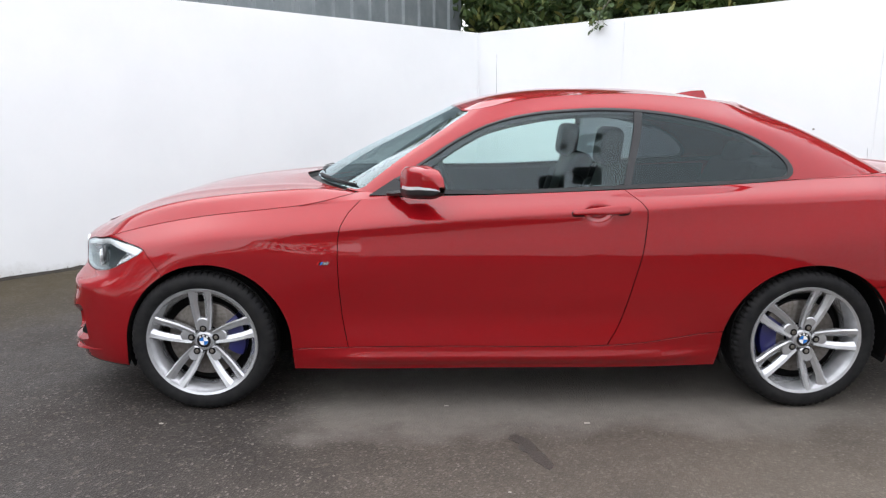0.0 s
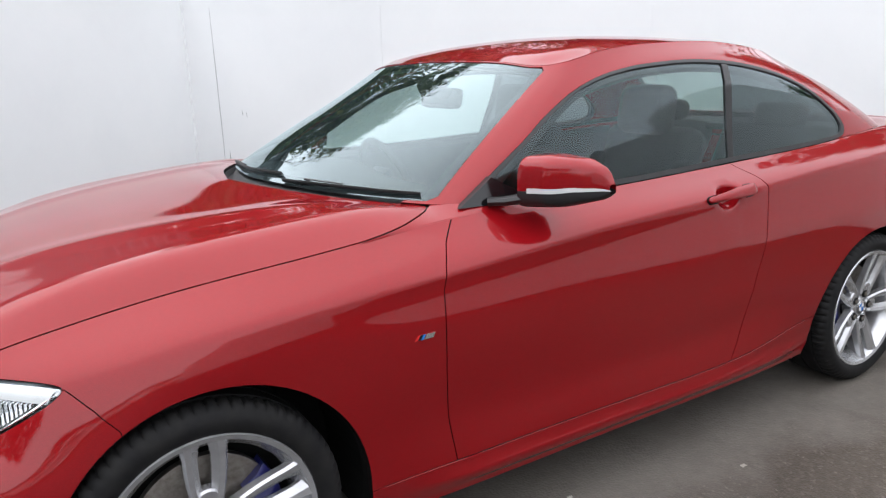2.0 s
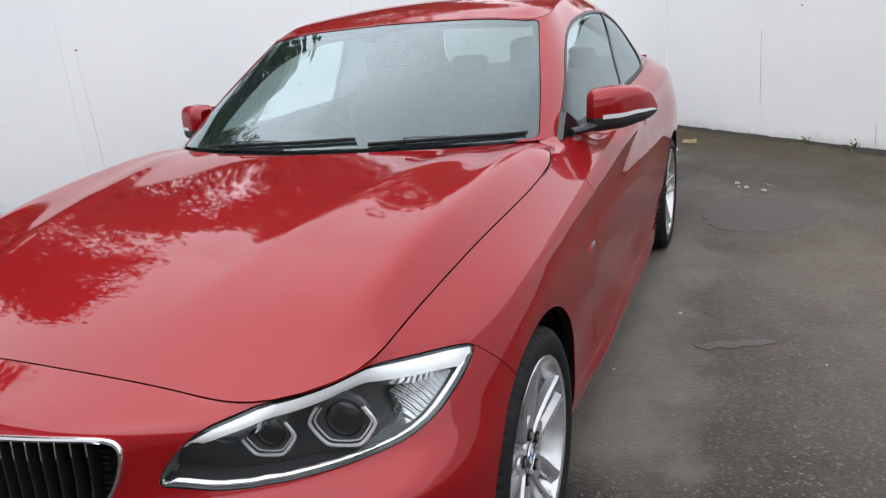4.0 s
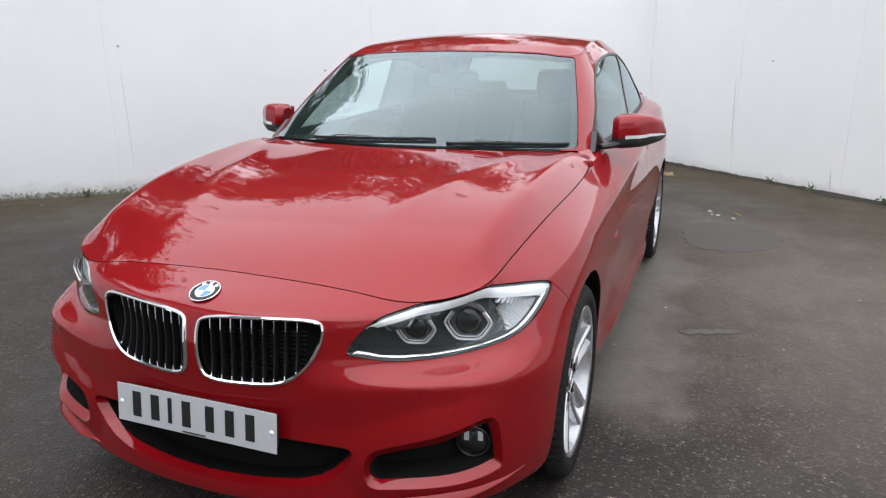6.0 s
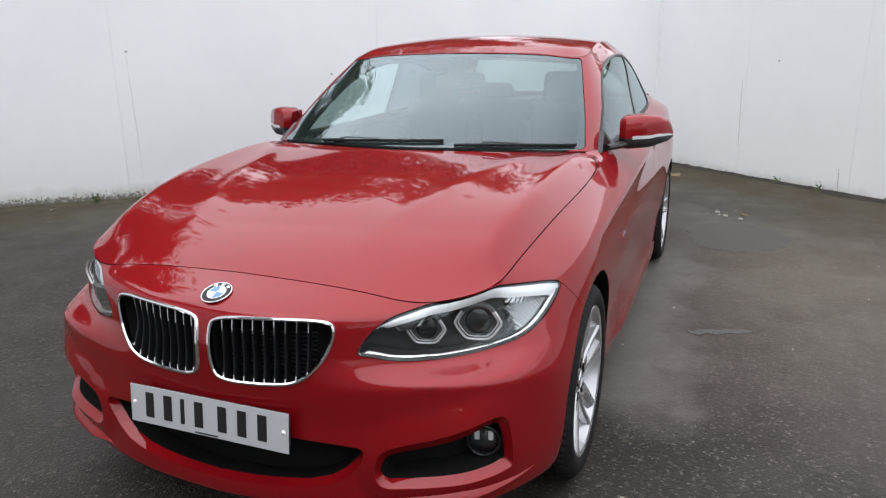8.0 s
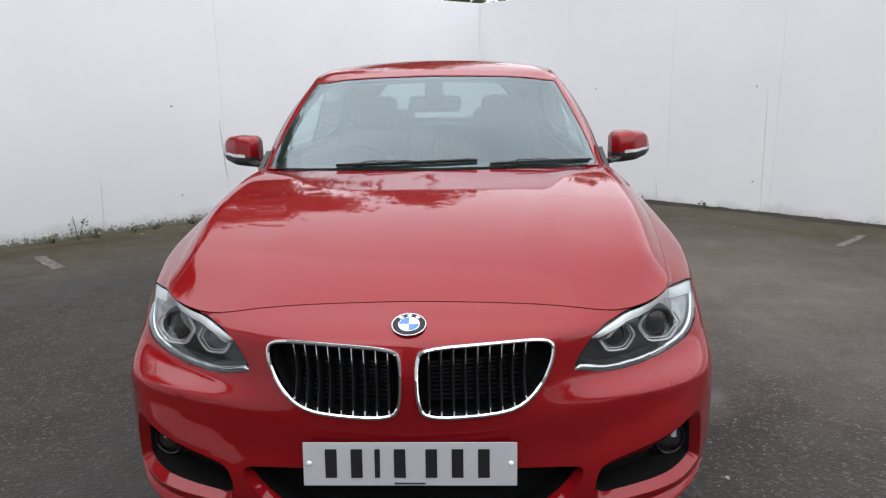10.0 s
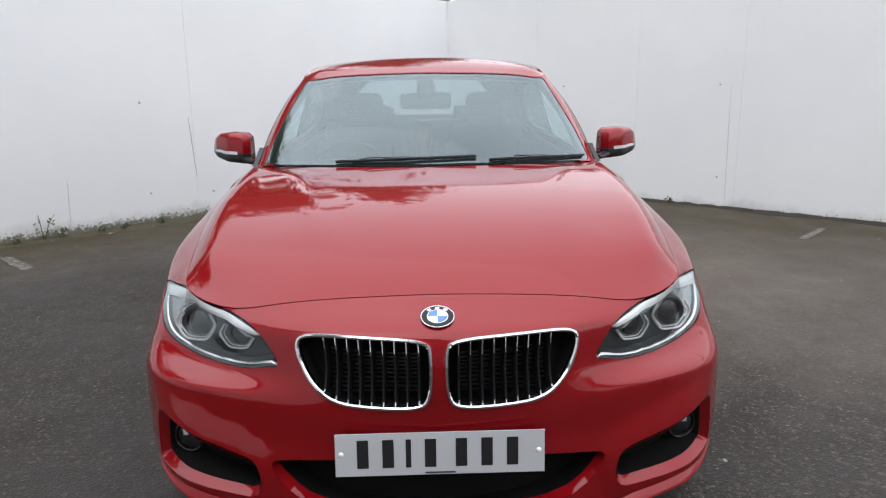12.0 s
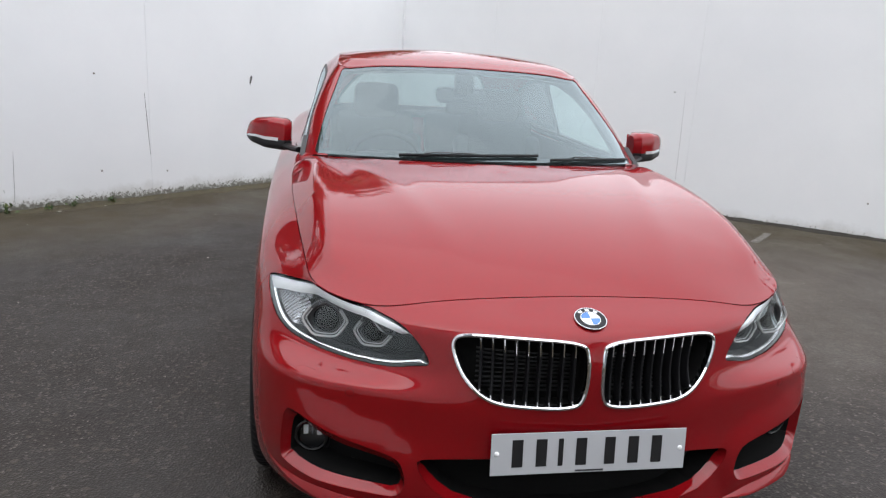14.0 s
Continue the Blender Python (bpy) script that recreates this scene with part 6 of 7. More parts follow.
        part("facet", bm, WHITE_TRIM if dy else GLOSS_BLACK, fog)
    v, f = dome(c - face * .003 + Vector((0, .004, .012)), face, .039, .016)
    part("cover", bm_from(v * k, f), LENS, fog, smooth=True)

# bright edge along the sill seam
for sgn, sill in zip((1, -1), side_sill):
    s_line = sill_line[(SIDE.at(sill_line)[:, 0] > .42) & (SIDE.at(sill_line)[:, 0] < 2.28)] - [0, .0035]
    v, f = strip(SIDE.at(s_line), SIDE.normal(s_line), oval(.0022, .0014, 8), False)
    part("sill_edge", bm_from(v * np.array([1, sgn, 1]), f), PAINT, sill, smooth=True)

# blade under each side intake, parking sensors
blade_c = on_front([(y, z) for y, z in zip(np.linspace(.435, .815, 24), np.interp(np.linspace(.435, .815, 24), [.435, .55, .68, .79, .815], [.222, .232, .246, .262, .272]))])
for sgn in (1, -1):
    k = np.array([1, sgn, 1])
    v, f = strip(SIDE.at(blade_c), SIDE.normal(blade_c), [(.022, -.006), (.012, .016), (.004, .022), (-.002, .016), (-.014, -.006)], False)
    taper = np.clip(np.minimum(np.arange(24) / 5, np.arange(24)[::-1] / 9), .03, 1)[:, None, None]
    ctr = SIDE.at(blade_c)[:, None, :]
    v = ((np.asarray(v).reshape(24, 5, 3) - ctr) * taper + ctr).reshape(-1, 3)
    part("bumper_blade", bm_from(v * k, f), PAINT, front_bumper, smooth=True)
    for y, z in ((.60, .545),):
        q = on_front([(y, z)])
        p0, n0 = SIDE.at(q)[0], SIDE.normal(q)[0]
        v, f = ring(p0 - n0 * .0002, n0, .0112, .0003, 24, 0, 1, 6, 1)
        part("parking_sensor_rim", bm_from(v * k, f), GAP_SHADE, front_bumper)
        v, f = dome(p0 - n0 * .0004, n0, .0108, .0008, 18, 3)
        part("parking_sensor", bm_from(v * k, f), PAINT, front_bumper, smooth=True)
    q = on_front(soften([(.665, .548), (.735, .552), (.735, .577), (.665, .573)], 1))
    v, f = strip(SIDE.at(dense(q, .004, True)), SIDE.normal(dense(q, .004, True)), [(-.0003, -.001), (-.0003, .0002), (.0003, .0002), (.0003, -.001)])
    part("washer_cover_gap", bm_from(v * k, f), PAINT, front_bumper)

# number plate, its marks reduced to bars
plate_turn = Matrix.Rotation(radians(5.5), 3, "Y")


def on_plate(y, z, out):
    return Vector((-.8035, 0, .4325)) + plate_turn @ Vector((-out, y, z))


bm = bmesh.new()
box(bm, on_plate(0, 0, -.014), (.022, .50, .095), .008, plate_turn)
plinth = part("plate_plinth", bm, BLACK_PLASTIC, front_bumper)
bm = bmesh.new()
c = soften([(-.2575, -.0545), (.2575, -.0545), (.2575, .0545), (-.2575, .0545)], 0)
box(bm, on_plate(0, 0, 0), (.003, .515, .109), .0012, plate_turn)
plate = part("number_plate", bm, PLATE_WHITE, car, "white front number plate with dark bars")
for y in (.190, .128, .078, .024, -.052, -.115, -.178):
    bm = bmesh.new()
    box(bm, on_plate(y, .002, .0022), (.0016, .028 if abs(y - .078) > .01 else .013, .072), .0006, plate_turn)
    part("plain_bar", bm, PLATE_BLACK, plate)
for y in (.243, -.243):
    v, f = dome(on_plate(y, .002, .001), (-1, 0, .1), .007, .005, 14, 4)
    part("screw_cap", bm_from(v, f), BADGE_WHITE, plate, smooth=True)
bm = bmesh.new()
box(bm, on_plate(.0, -.0485, .0022), (.001, .075, .004), 0, plate_turn)
part("maker_bar", bm, LAMP_GREY, plate)


# round badge
def disc_sector(centre, facing, r0, r1, a0, a1, out, thick, steps=16):
    m = Vector(facing).to_track_quat("Z", "Y").to_matrix()
    verts, faces = [], []
    for i in range(steps + 1):
        a = a0 + (a1 - a0) * i / steps
        for r, h in ((r0, out - thick), (r0, out), (r1, out), (r1, out - thick)):
            verts.append(Vector(centre) + m @ Vector((r * math.cos(a), r * math.sin(a), h)))
    for i in range(steps):
        for j in range(4):
            faces.append((i * 4 + j, i * 4 + (j + 1) % 4, (i + 1) * 4 + (j + 1) % 4, (i + 1) * 4 + j))
    faces += [(0, 1, 2, 3), tuple(steps * 4 + j for j in (3, 2, 1, 0))]
    return [tuple(v) for v in verts], faces


def badge_of(centre, facing, size, parent, label):
    tau = 2 * math.pi
    v, f = disc_sector(centre, facing, .0001, size * .97, 0, tau, .002 * size / .041, .004, 40)
    b = part("round_badge", bm_from(v, f), BADGE_DARK, parent, label, True)
    v, f = ring(Vector(centre) + Vector(facing).normalized() * .0018, facing, size * 1.0, size * .035, 40, 0, 1, 6, 1)
    part("outer_ring", bm_from(v, f), CHROME, b, smooth=True)
    v, f = ring(Vector(centre) + Vector(facing).normalized() * .0022 * size / .041, facing, size * .62, size * .03, 40, 0, 1, 6, 1)
    part("inner_ring", bm_from(v, f), CHROME, b, smooth=True)
    for q in range(4):
        v, f = disc_sector(centre, facing, .0002, size * .6, q * tau / 4, (q + 1) * tau / 4, .003 * size / .041, .002, 10)
        part("quarter", bm_from(v, f), BADGE_BLUE if q % 2 else BADGE_WHITE, b)
    for q in (52, 90, 128):
        v, f = disc_sector(centre, facing, size * .70, size * .90, radians(q - 9), radians(q + 9), .0028 * size / .041, .001, 4)
        part("rim_mark", bm_from(v, f), BADGE_WHITE, b)
    return b


bp = SIDE.find([(-.714, 0, .756)], (1, 1, 1), (0, .2))
face = SIDE.normal(bp)[0] * [1, 0, 1]
badge_of(SIDE.at(bp)[0] * [1, 0, 1] + face * .002, face, .041, car, "round blue and white badge")

# wing badge of small slanted stripes
for sgn in (1, -1):
    k = np.array([1, sgn, 1])
    w = SIDE.find([(.546, .888, .681)], (1, .02, 1), (SIDE.uk[7], SIDE.uk[9]))[0]
    b = None
    for dx, wid, mat_ in ((.018, .026, SATIN), (-.001, .007, BADGE_BLUE), (-.009, .007, BADGE_DARK), (-.017, .007, RED_STRIPE)):
        q = w + np.array([[dx - wid / 2 - .004, -.007], [dx + wid / 2 - .004, -.007], [dx + wid / 2 + .004, .007], [dx - wid / 2 + .004, .007]])
        lo, hi = SIDE.at(q) - SIDE.normal(q) * .001, SIDE.at(q) + SIDE.normal(q) * .0025
        bm = bm_from(np.concatenate([lo, hi]) * k, [(0, 1, 2, 3), (4, 5, 6, 7), (0, 1, 5, 4), (1, 2, 6, 5), (2, 3, 7, 6), (3, 0, 4, 7)])
        if b is None:
            b = part("wing_badge", bm, mat_, car, "small striped wing badge")
        else:
            part("stripe", bm, mat_, b)

# door handles: a tapered grip over the hollow, with a dark joint round it
def grip(centre_line, n_out, lift, half, thick, steps=14):
    """A bar along a straight line, rounded at its ends; half and lift are tables along it."""
    verts, faces = [], []
    t = centre_line[-1] - centre_line[0]
    t = t / np.linalg.norm(t)
    up = np.cross(n_out, t)
    m = len(centre_line)
    for i in range(m):
        for a in range(steps):
            ang = 2 * math.pi * a / steps
            c, q = math.cos(ang), math.sin(ang)
            verts.append(centre_line[i] + n_out * (lift[i] + thick[i] * math.copysign(abs(q) ** .7, q)) + up * half[i] * math.copysign(abs(c) ** .7, c))
    for i in range(m - 1):
        for a in range(steps):
            faces.append((i * steps + a, i * steps + (a + 1) % steps, (i + 1) * steps + (a + 1) % steps, (i + 1) * steps + a))
    faces += [tuple(range(steps)), tuple(reversed(range((m - 1) * steps, m * steps)))]
    return np.array(verts), faces


for sgn, door in zip((1, -1), doors):
    k = np.array([1, sgn, 1])
    ends = on_side([(1.628, .893), (1.880, .908)])
    p0, p1 = SIDE.at(ends)
    out_n = SIDE.normal(ends).mean(axis=0)
    s = np.concatenate([[0, .006, .02, .045], np.linspace(.09, .91, 15), [.95, .978, .993, 1]])
    rounded = np.sqrt(np.clip(1 - np.clip(1 - np.minimum(s / .07, (1 - s) / .09), 0, 1) ** 2, .02, 1))
    half = (.0115 + .0085 * ease(.05, .75, s)) * rounded
    line = p0[None] * (1 - s)[:, None] + p1[None] * s[:, None]
    lift = .0065 + .0075 * np.sin(math.pi * np.clip(s, 0, 1))
    v, f = grip(line, out_n, lift, half, .0085 * rounded)
    handle = part("handle", bm_from(v * k, f), PAINT, door, "red pull handle", True)
    for keep in (s < .24, s > .74):
        v, f = grip(line[keep] + (line[keep] - line.mean(axis=0)) * .016, out_n, np.full(keep.sum(), -.0035), half[keep] + .0028, np.full(keep.sum(), .0048))
        part("handle_joint", bm_from(v * k, f), GAP_SHADE, handle, smooth=True)


# door mirrors
def mirror_shell(lo, hi, steps=26, rows=22):
    """Part of the mirror housing between two angles round its section; it runs outwards from the door."""
    verts, faces = [], []
    s = np.linspace(0, 1, rows)
    yy = np.interp(s, [0, 1], [.805, 1.010])
    top = np.interp(s, [0, .08, .4, .75, .92, .98, 1], [1.080, 1.096, 1.101, 1.091, 1.068, 1.042, 1.024])
    bot = np.interp(s, [0, .15, .6, .93, 1], [.961, .956, .963, .984, .999])
    front = np.interp(s, [0, .15, .5, .85, 1], [.915, .885, .915, .99, 1.055])
    rear = np.interp(s, [0, .1, .5, .9, 1], [1.0, 1.03, 1.055, 1.075, 1.078])
    for i in range(rows):
        cx, cz = (front[i] + rear[i]) / 2, bot[i] + (top[i] - bot[i]) * .34
        for j in range(steps):
            a = lo + (hi - lo) * j / (steps - 1)
            c, q = math.cos(a), math.sin(a)
            e = .52
            dx = abs(c) ** e * math.copysign(1, c) * (rear[i] - front[i]) / 2
            dz = abs(q) ** e * math.copysign(1, q)
            verts.append((cx + dx, -yy[i], cz + dz * ((top[i] - cz) if q > 0 else (cz - bot[i]))))
    for i in range(rows - 1):
        for j in range(steps - 1):
            faces.append((i * steps + j, i * steps + j + 1, (i + 1) * steps + j + 1, (i + 1) * steps + j))
    return np.array(verts), faces


for sgn in (1, -1):
    k = np.array([1, sgn, 1])
    v, f = mirror_shell(0.0, math.pi)
    cap = part("door_mirror", bm_from(v * k, f), PAINT, car, "red door mirror with black foot and silver strip", True)
    v, f = mirror_shell(0.0, 2 * math.pi, 41)
    part("inner_cap", bm_from(v[:40] * k, [tuple(range(40))]), PAINT, cap)
    v, f = mirror_shell(math.pi, 2 * math.pi)
    part("lower_shell", bm_from(v * k, f), BLACK_PLASTIC, cap, smooth=True)
    v, f = mirror_shell(math.pi * .9975, math.pi * 1.006, 5)
    v = v + (v - v.mean(axis=0)) * .02
    part("indicator_strip", bm_from(v[5 * 6:] * k, [x for x in f if max(x) < len(v) - 30]), MIRROR_STRIP, cap, "silver indicator strip", True)
    pts = [(1.045, -.825, .99), (1.052, -.825, 1.08), (1.062, -.93, 1.086), (1.074, -.985, 1.04), (1.074, -.985, 1.005), (1.06, -.93, .985)]
    part("mirror_glass", bm_from(np.array(pts) * k, [(0, 1, 2, 3, 4, 5)]), CHROME, cap)
    v, f = tube([(.835, -.770, .972), (.87, -.80, .974), (.93, -.845, .984), (.97, -.89, .99)], [.020, .022, .026, .02], 10, .6)
    part("foot", bm_from(np.array([tuple(x) for x in v]) * k, f), BLACK_PLASTIC, cap, smooth=True)
    tri_p = np.array([(.745, -.765, .962), (.99, -.785, .964), (.86, -.752, 1.035), (.745, -.745, .962), (.99, -.76, .966), (.86, -.73, 1.035)])
    part("mirror_base", bm_from(tri_p * k, [(0, 1, 2), (3, 5, 4), (0, 3, 4, 1), (1, 4, 5, 2), (2, 5, 3, 0)]), GLOSS_BLACK, cap)

# wipers
for y0, y1, v0, v1, pivot in ((-.24, -.685, .014, .034, -.30), (.37, -.19, .014, .036, .33)):
    ys = np.linspace(y0, y1, 18)
    q = CABIN_SKIN.find([(.5, abs(y), 1.0) for y in ys], (.02, 1, .02), (0, CK[4]))
    q[:, 1] = np.linspace(v0, v1, 18)
    p, nn = CABIN_SKIN.at(q), CABIN_SKIN.normal(q)
    p[:, 1], nn[:, 1] = np.where(ys > 0, -p[:, 1], p[:, 1]), np.where(ys > 0, -nn[:, 1], nn[:, 1])
    v, f = strip(p + nn * .008, nn, [(-.002, -.009), (-.0035, .001), (0, .0045), (.0035, .001), (.002, -.009)], False)
    wiper = part("wiper", bm_from(v, f), BLACK_PLASTIC, car, "black wiper blade", True)
    mid_p = p[9] + nn[9] * .022
    root = np.array((np.interp(abs(pivot), [0, .4], [.41, .49]), pivot, .99))
    root2 = root + (mid_p - root) * .25 + [0, 0, .018]
    v, f = tube([root, root2, p[4] + nn[4] * .02, mid_p - nn[9] * .006], [.010, .0075, .0055, .004], 8, .5)
    part("arm", bm_from(v, f), BLACK_PLASTIC, wiper, smooth=True)

# screen surround, drip line, roof aerial
band = []
for d in (0.0, .021):
    c = SCREEN[1:-1].copy()
    c[:, 0] = np.where(c[:, 0] > CK[2] + .02, c[:, 0] - d * 1.7, c[:, 0])
    c[:, 1] = np.clip(c[:, 1], .006 + d * 1.3, VC - .006 - d)
    c = np.concatenate([[(0, .006 + d * 1.3)], c, [(0, VC - .006 - d)]])
    band.append(dense(c, .02))
m = 120
band = [b[np.linspace(0, len(b) - 1, m).round().astype(int)] for b in band]
bv = np.concatenate([CABIN_SKIN.at(b) - CABIN_SKIN.normal(b) * .0046 for b in band])
bf = [(i, i + 1, m + i + 1, m + i) for i in range(m - 1)]
v, f, n = both(bv, bf, bv * 0)
part("screen_border", bm_from(v, f), CERAMIC, windscreen, "black ceramic border", True)
bm = bmesh.new()
fin = [(2.29, 0.0, 1.402), (2.35, 0, 1.417), (2.42, 0, 1.428), (2.475, 0, 1.430), (2.497, 0, 1.39)]
half = [.012, .022, .018, .010, .022]
fv = []
for (x, y, z), h in zip(fin, half):
    zb = float(roof_mid(np.array([x]))[0]) - .006
    fv += [(x, -h * 1.2, zb), (x, -h * .5, (z + zb) / 2), (x, -.004, z), (x, .004, z), (x, h * .5, (z + zb) / 2), (x, h * 1.2, zb)]
ff = [(i * 6 + j, i * 6 + j + 1, (i + 1) * 6 + j + 1, (i + 1) * 6 + j) for i in range(4) for j in range(5)] + [tuple(range(6)), tuple(range(24, 30))]
part("roof_aerial", bm_from(fv, ff), PAINT, car, "red shark-fin aerial", True)

# wheel arches and floor
for cx, cz, rx, rz in ((.03, .30, .372, .379), (2.70, .29, .391, .380)):
    for sgn in (1, -1):
        verts, faces = [], []
        ang = np.linspace(-.32, math.pi + .32, 34)
        for y in (.845, .80, .56):
            g = 1.0 if y < .83 else .985
            for t in ang:
                verts.append((cx - g * rx * math.cos(t), -y * sgn, max(.20, cz + g * rz * math.sin(t))))
        m = len(ang)
        for r in range(2):
            for i in range(m - 1):
                faces.append((r * m + i, r * m + i + 1, (r + 1) * m + i + 1, (r + 1) * m + i))
        faces.append(tuple(range(2 * m, 3 * m)))
        part("arch_liner", bm_from(verts, faces), VOID_BLACK, car, smooth=False)
bm = bmesh.new()
box(bm, (1.42, 0, .19), (4.0, 1.1, .05), .01)
box(bm, (1.36, 0, .20), (1.75, 1.62, .05), .01)
part("underbody", bm, VOID_BLACK, car)


# wheels
def tyre_mesh(radius, half, rim_r):
    side = [(rim_r - .004, half - .012), (rim_r + .004, half - .004), (rim_r + .018, half + .003), (rim_r + .040, half + .004), (radius - .016, half - .004), (radius - .005, half - .014)]
    tread = [(radius, half - .030), (radius, half - .052), (radius - .007, half - .053), (radius - .007, half - .060), (radius, half - .061), (radius, .004), (radius - .007, .003)]
    outer = side + tread
    prof = outer + [(r, -h) for r, h in reversed(outer)]
    steps = 280
    verts, faces = lathe(prof, steps)
    n = len(prof)
    verts = np.array(verts)
    for i in range(steps):
        if i % 4 == 0:
            for j in (4, 5, 6, 7):
                for jj in (j, n - 1 - j):
                    p = verts[i * n + jj]
                    r = math.hypot(p[0], p[2])
                    kk = (r - (.0065 if j > 4 else .002)) / r
                    verts[i * n + jj] = (p[0] * kk, p[1], p[2] * kk)
    return verts, faces


def spoke(angle, side):
    """One of a pair of spokes, as a chamfered bar from hub to rim."""
    verts, faces = [], []
    rows = 9
    for i in range(rows):
        s = i / (rows - 1)
        r = .050 + s * .192
        off = side * (.0170 + .0135 * s + .0065 * math.sin(math.pi * s))
        w = .0125 + .0035 * s + .008 * max(0, s - .82) / .18
        face = .083 + .0255 * s ** 1.3
        depth = .034 - .008 * s
        sect = [(-w * 1.15, face - depth), (-w * 1.15, face - .016), (-w * .15, face - .003), (w * .75, face), (w * 1.15, face - .007), (w * 1.15, face - depth)]
        for a, y in sect:
            a2 = off + a * side
            verts.append((r * math.cos(angle) - a2 * math.sin(angle), y, r * math.sin(angle) + a2 * math.cos(angle)))
    for i in range(rows - 1):
        for j in range(6):
            faces.append((i * 6 + j, i * 6 + (j + 1) % 6, (i + 1) * 6 + (j + 1) % 6, (i + 1) * 6 + j))
    faces += [tuple(range(6)), tuple(range((rows - 1) * 6, rows * 6))]
    return verts, faces


def pod(angle):
    """The solid root of a pair of spokes, round its bolt."""
    edge = soften([(.040, -.020), (.062, -.031), (.090, -.031), (.108, -.012), (.108, .012), (.090, .031), (.062, .031), (.040, .020)], 1)
    n = len(edge)
    top, rim_, low = [], [], []
    for r, a in edge:
        face = .0795 + .0255 * max(0, (r - .05) / .192) ** 1.3
        for rows_, grow, yy in ((top, .86, face), (rim_, 1.0, face - .005), (low, 1.0, face - .03)):
            r2, a2 = .075 + (r - .075) * grow, a * grow
            rows_.append((r2 * math.cos(angle) - a2 * math.sin(angle), yy, r2 * math.sin(angle) + a2 * math.cos(angle)))
    faces = [tuple(range(n))] + [(q * n + i, q * n + (i + 1) % n, (q + 1) * n + (i + 1) % n, (q + 1) * n + i) for q in range(2) for i in range(n)]
    return top + rim_ + low, faces


def wheel(x, y, z, radius, half, turn, sgn, caliper_at):
    """sgn -1: the flank towards -y."""
    k = np.array([1, sgn, 1])
    put_at = np.array([x, y, z])
    place = lambda v: np.array([tuple(q) for q in v]) * k + put_at
    h = half
    prof = [(.2445, -h + .01), (.232, -h + .016), (.222, -.03), (.205, .02), (.212, .075), (.226, h - .022), (.2335, h - .007), (.2455, h - .003), (.2500, h - .009), (.2475, h - .02), (.244, h - .022)]
    v, f = lathe(prof, 96)
    rim_ob = part("wheel", bm_from(place(v), f), ALLOY, car, "silver double-spoke alloy wheel", True)
    v, f = tyre_mesh(radius, half, .2475)
    part("tyre", bm_from(place(v), f), TYRE, rim_ob, "black low-profile tyre", True)
    shift = half - .1125
    for i in range(5):
        a = turn + 2 * math.pi * i / 5
        for side in (1, -1):
            v, f = spoke(a, side)
            part("spoke", bm_from(place(np.array(v) + [0, shift, 0]), f), ALLOY, rim_ob, smooth=False)
        v, f = pod(a)
        part("spoke_root", bm_from(place(np.array(v) + [0, shift, 0]), f), ALLOY, rim_ob, smooth=False)
        b = a + math.pi / 5
        v, f = lathe([(.0001, .0905), (.0075, .0905), (.009, .089), (.009, .06)], 12)
        c2 = (.0575 * math.cos(b + math.pi), 0, .0575 * math.sin(b + math.pi))
        part("wheel_bolt", bm_from(place(np.array(v) + [c2[0], shift - .004, c2[2]]), f), STEEL, rim_ob, smooth=True)
        # raised black disc stands in for the shaded recess round the bolt
        v, f = lathe([(.0001, .0885), (.0145, .0885), (.0155, .087), (.0155, .06)], 16)
        part("bolt_hole", bm_from(place(np.array(v) + [c2[0], shift - .004, c2[2]]), f), VOID_BLACK, rim_ob, smooth=True)
    v, f = lathe([(.0001, .080), (.036, .080), (.041, .0775), (.046, .070), (.050, .058), (.052, .03), (.0001, .03)], 40)
    part("hub", bm_from(place(np.array(v) + [0, shift, 0]), f), ALLOY, rim_ob, smooth=True)
    badge_of(tuple(place([(0, .0815 + shift, 0)])[0]), (0, sgn, 0), .031, rim_ob, "")
    v, f = lathe([(.062, .036), (.165, .036), (.168, .034), (.168, .014), (.062, .014)], 64)
    part("brake_disc", bm_from(place(v), f), STEEL, rim_ob, smooth=True)
    verts, faces = [], []
    for i in range(11):
        a = caliper_at - .56 + 1.12 * i / 10
        for r, yy in ((.105, .02), (.108, .055), (.150, .062), (.178, .050), (.180, .0)):
            verts.append((r * math.cos(a), yy, r * math.sin(a)))
    for i in range(10):
        for j in range(4):
            faces.append((i * 5 + j, i * 5 + j + 1, (i + 1) * 5 + j + 1, (i + 1) * 5 + j))
    faces += [tuple(range(5)), tuple(range(50, 55))]
    part("brake_caliper", bm_from(place(verts), faces), CALIPER, rim_ob, "blue brake caliper", True)
    v, f = lathe([(.0001, -.02), (.21, -.02), (.215, .0)], 32)
    part("dust_shield", bm_from(place(v), f), VOID_BLACK, rim_ob)


for sgn in (-1, 1):
    wheel(.0, .765 * sgn, .318, .3185, .1125, math.pi / 2, sgn, .12)
    wheel(2.69, .768 * sgn, .316, .3165, .1205, math.pi / 2 - .31, sgn, math.pi - .05)


# ---- cabin ----
def cushion(bm, centre, size, turn=0.0, bevel=.05):
    box(bm, centre, size, bevel, Matrix.Rotation(radians(turn), 3, "Y"), 4)


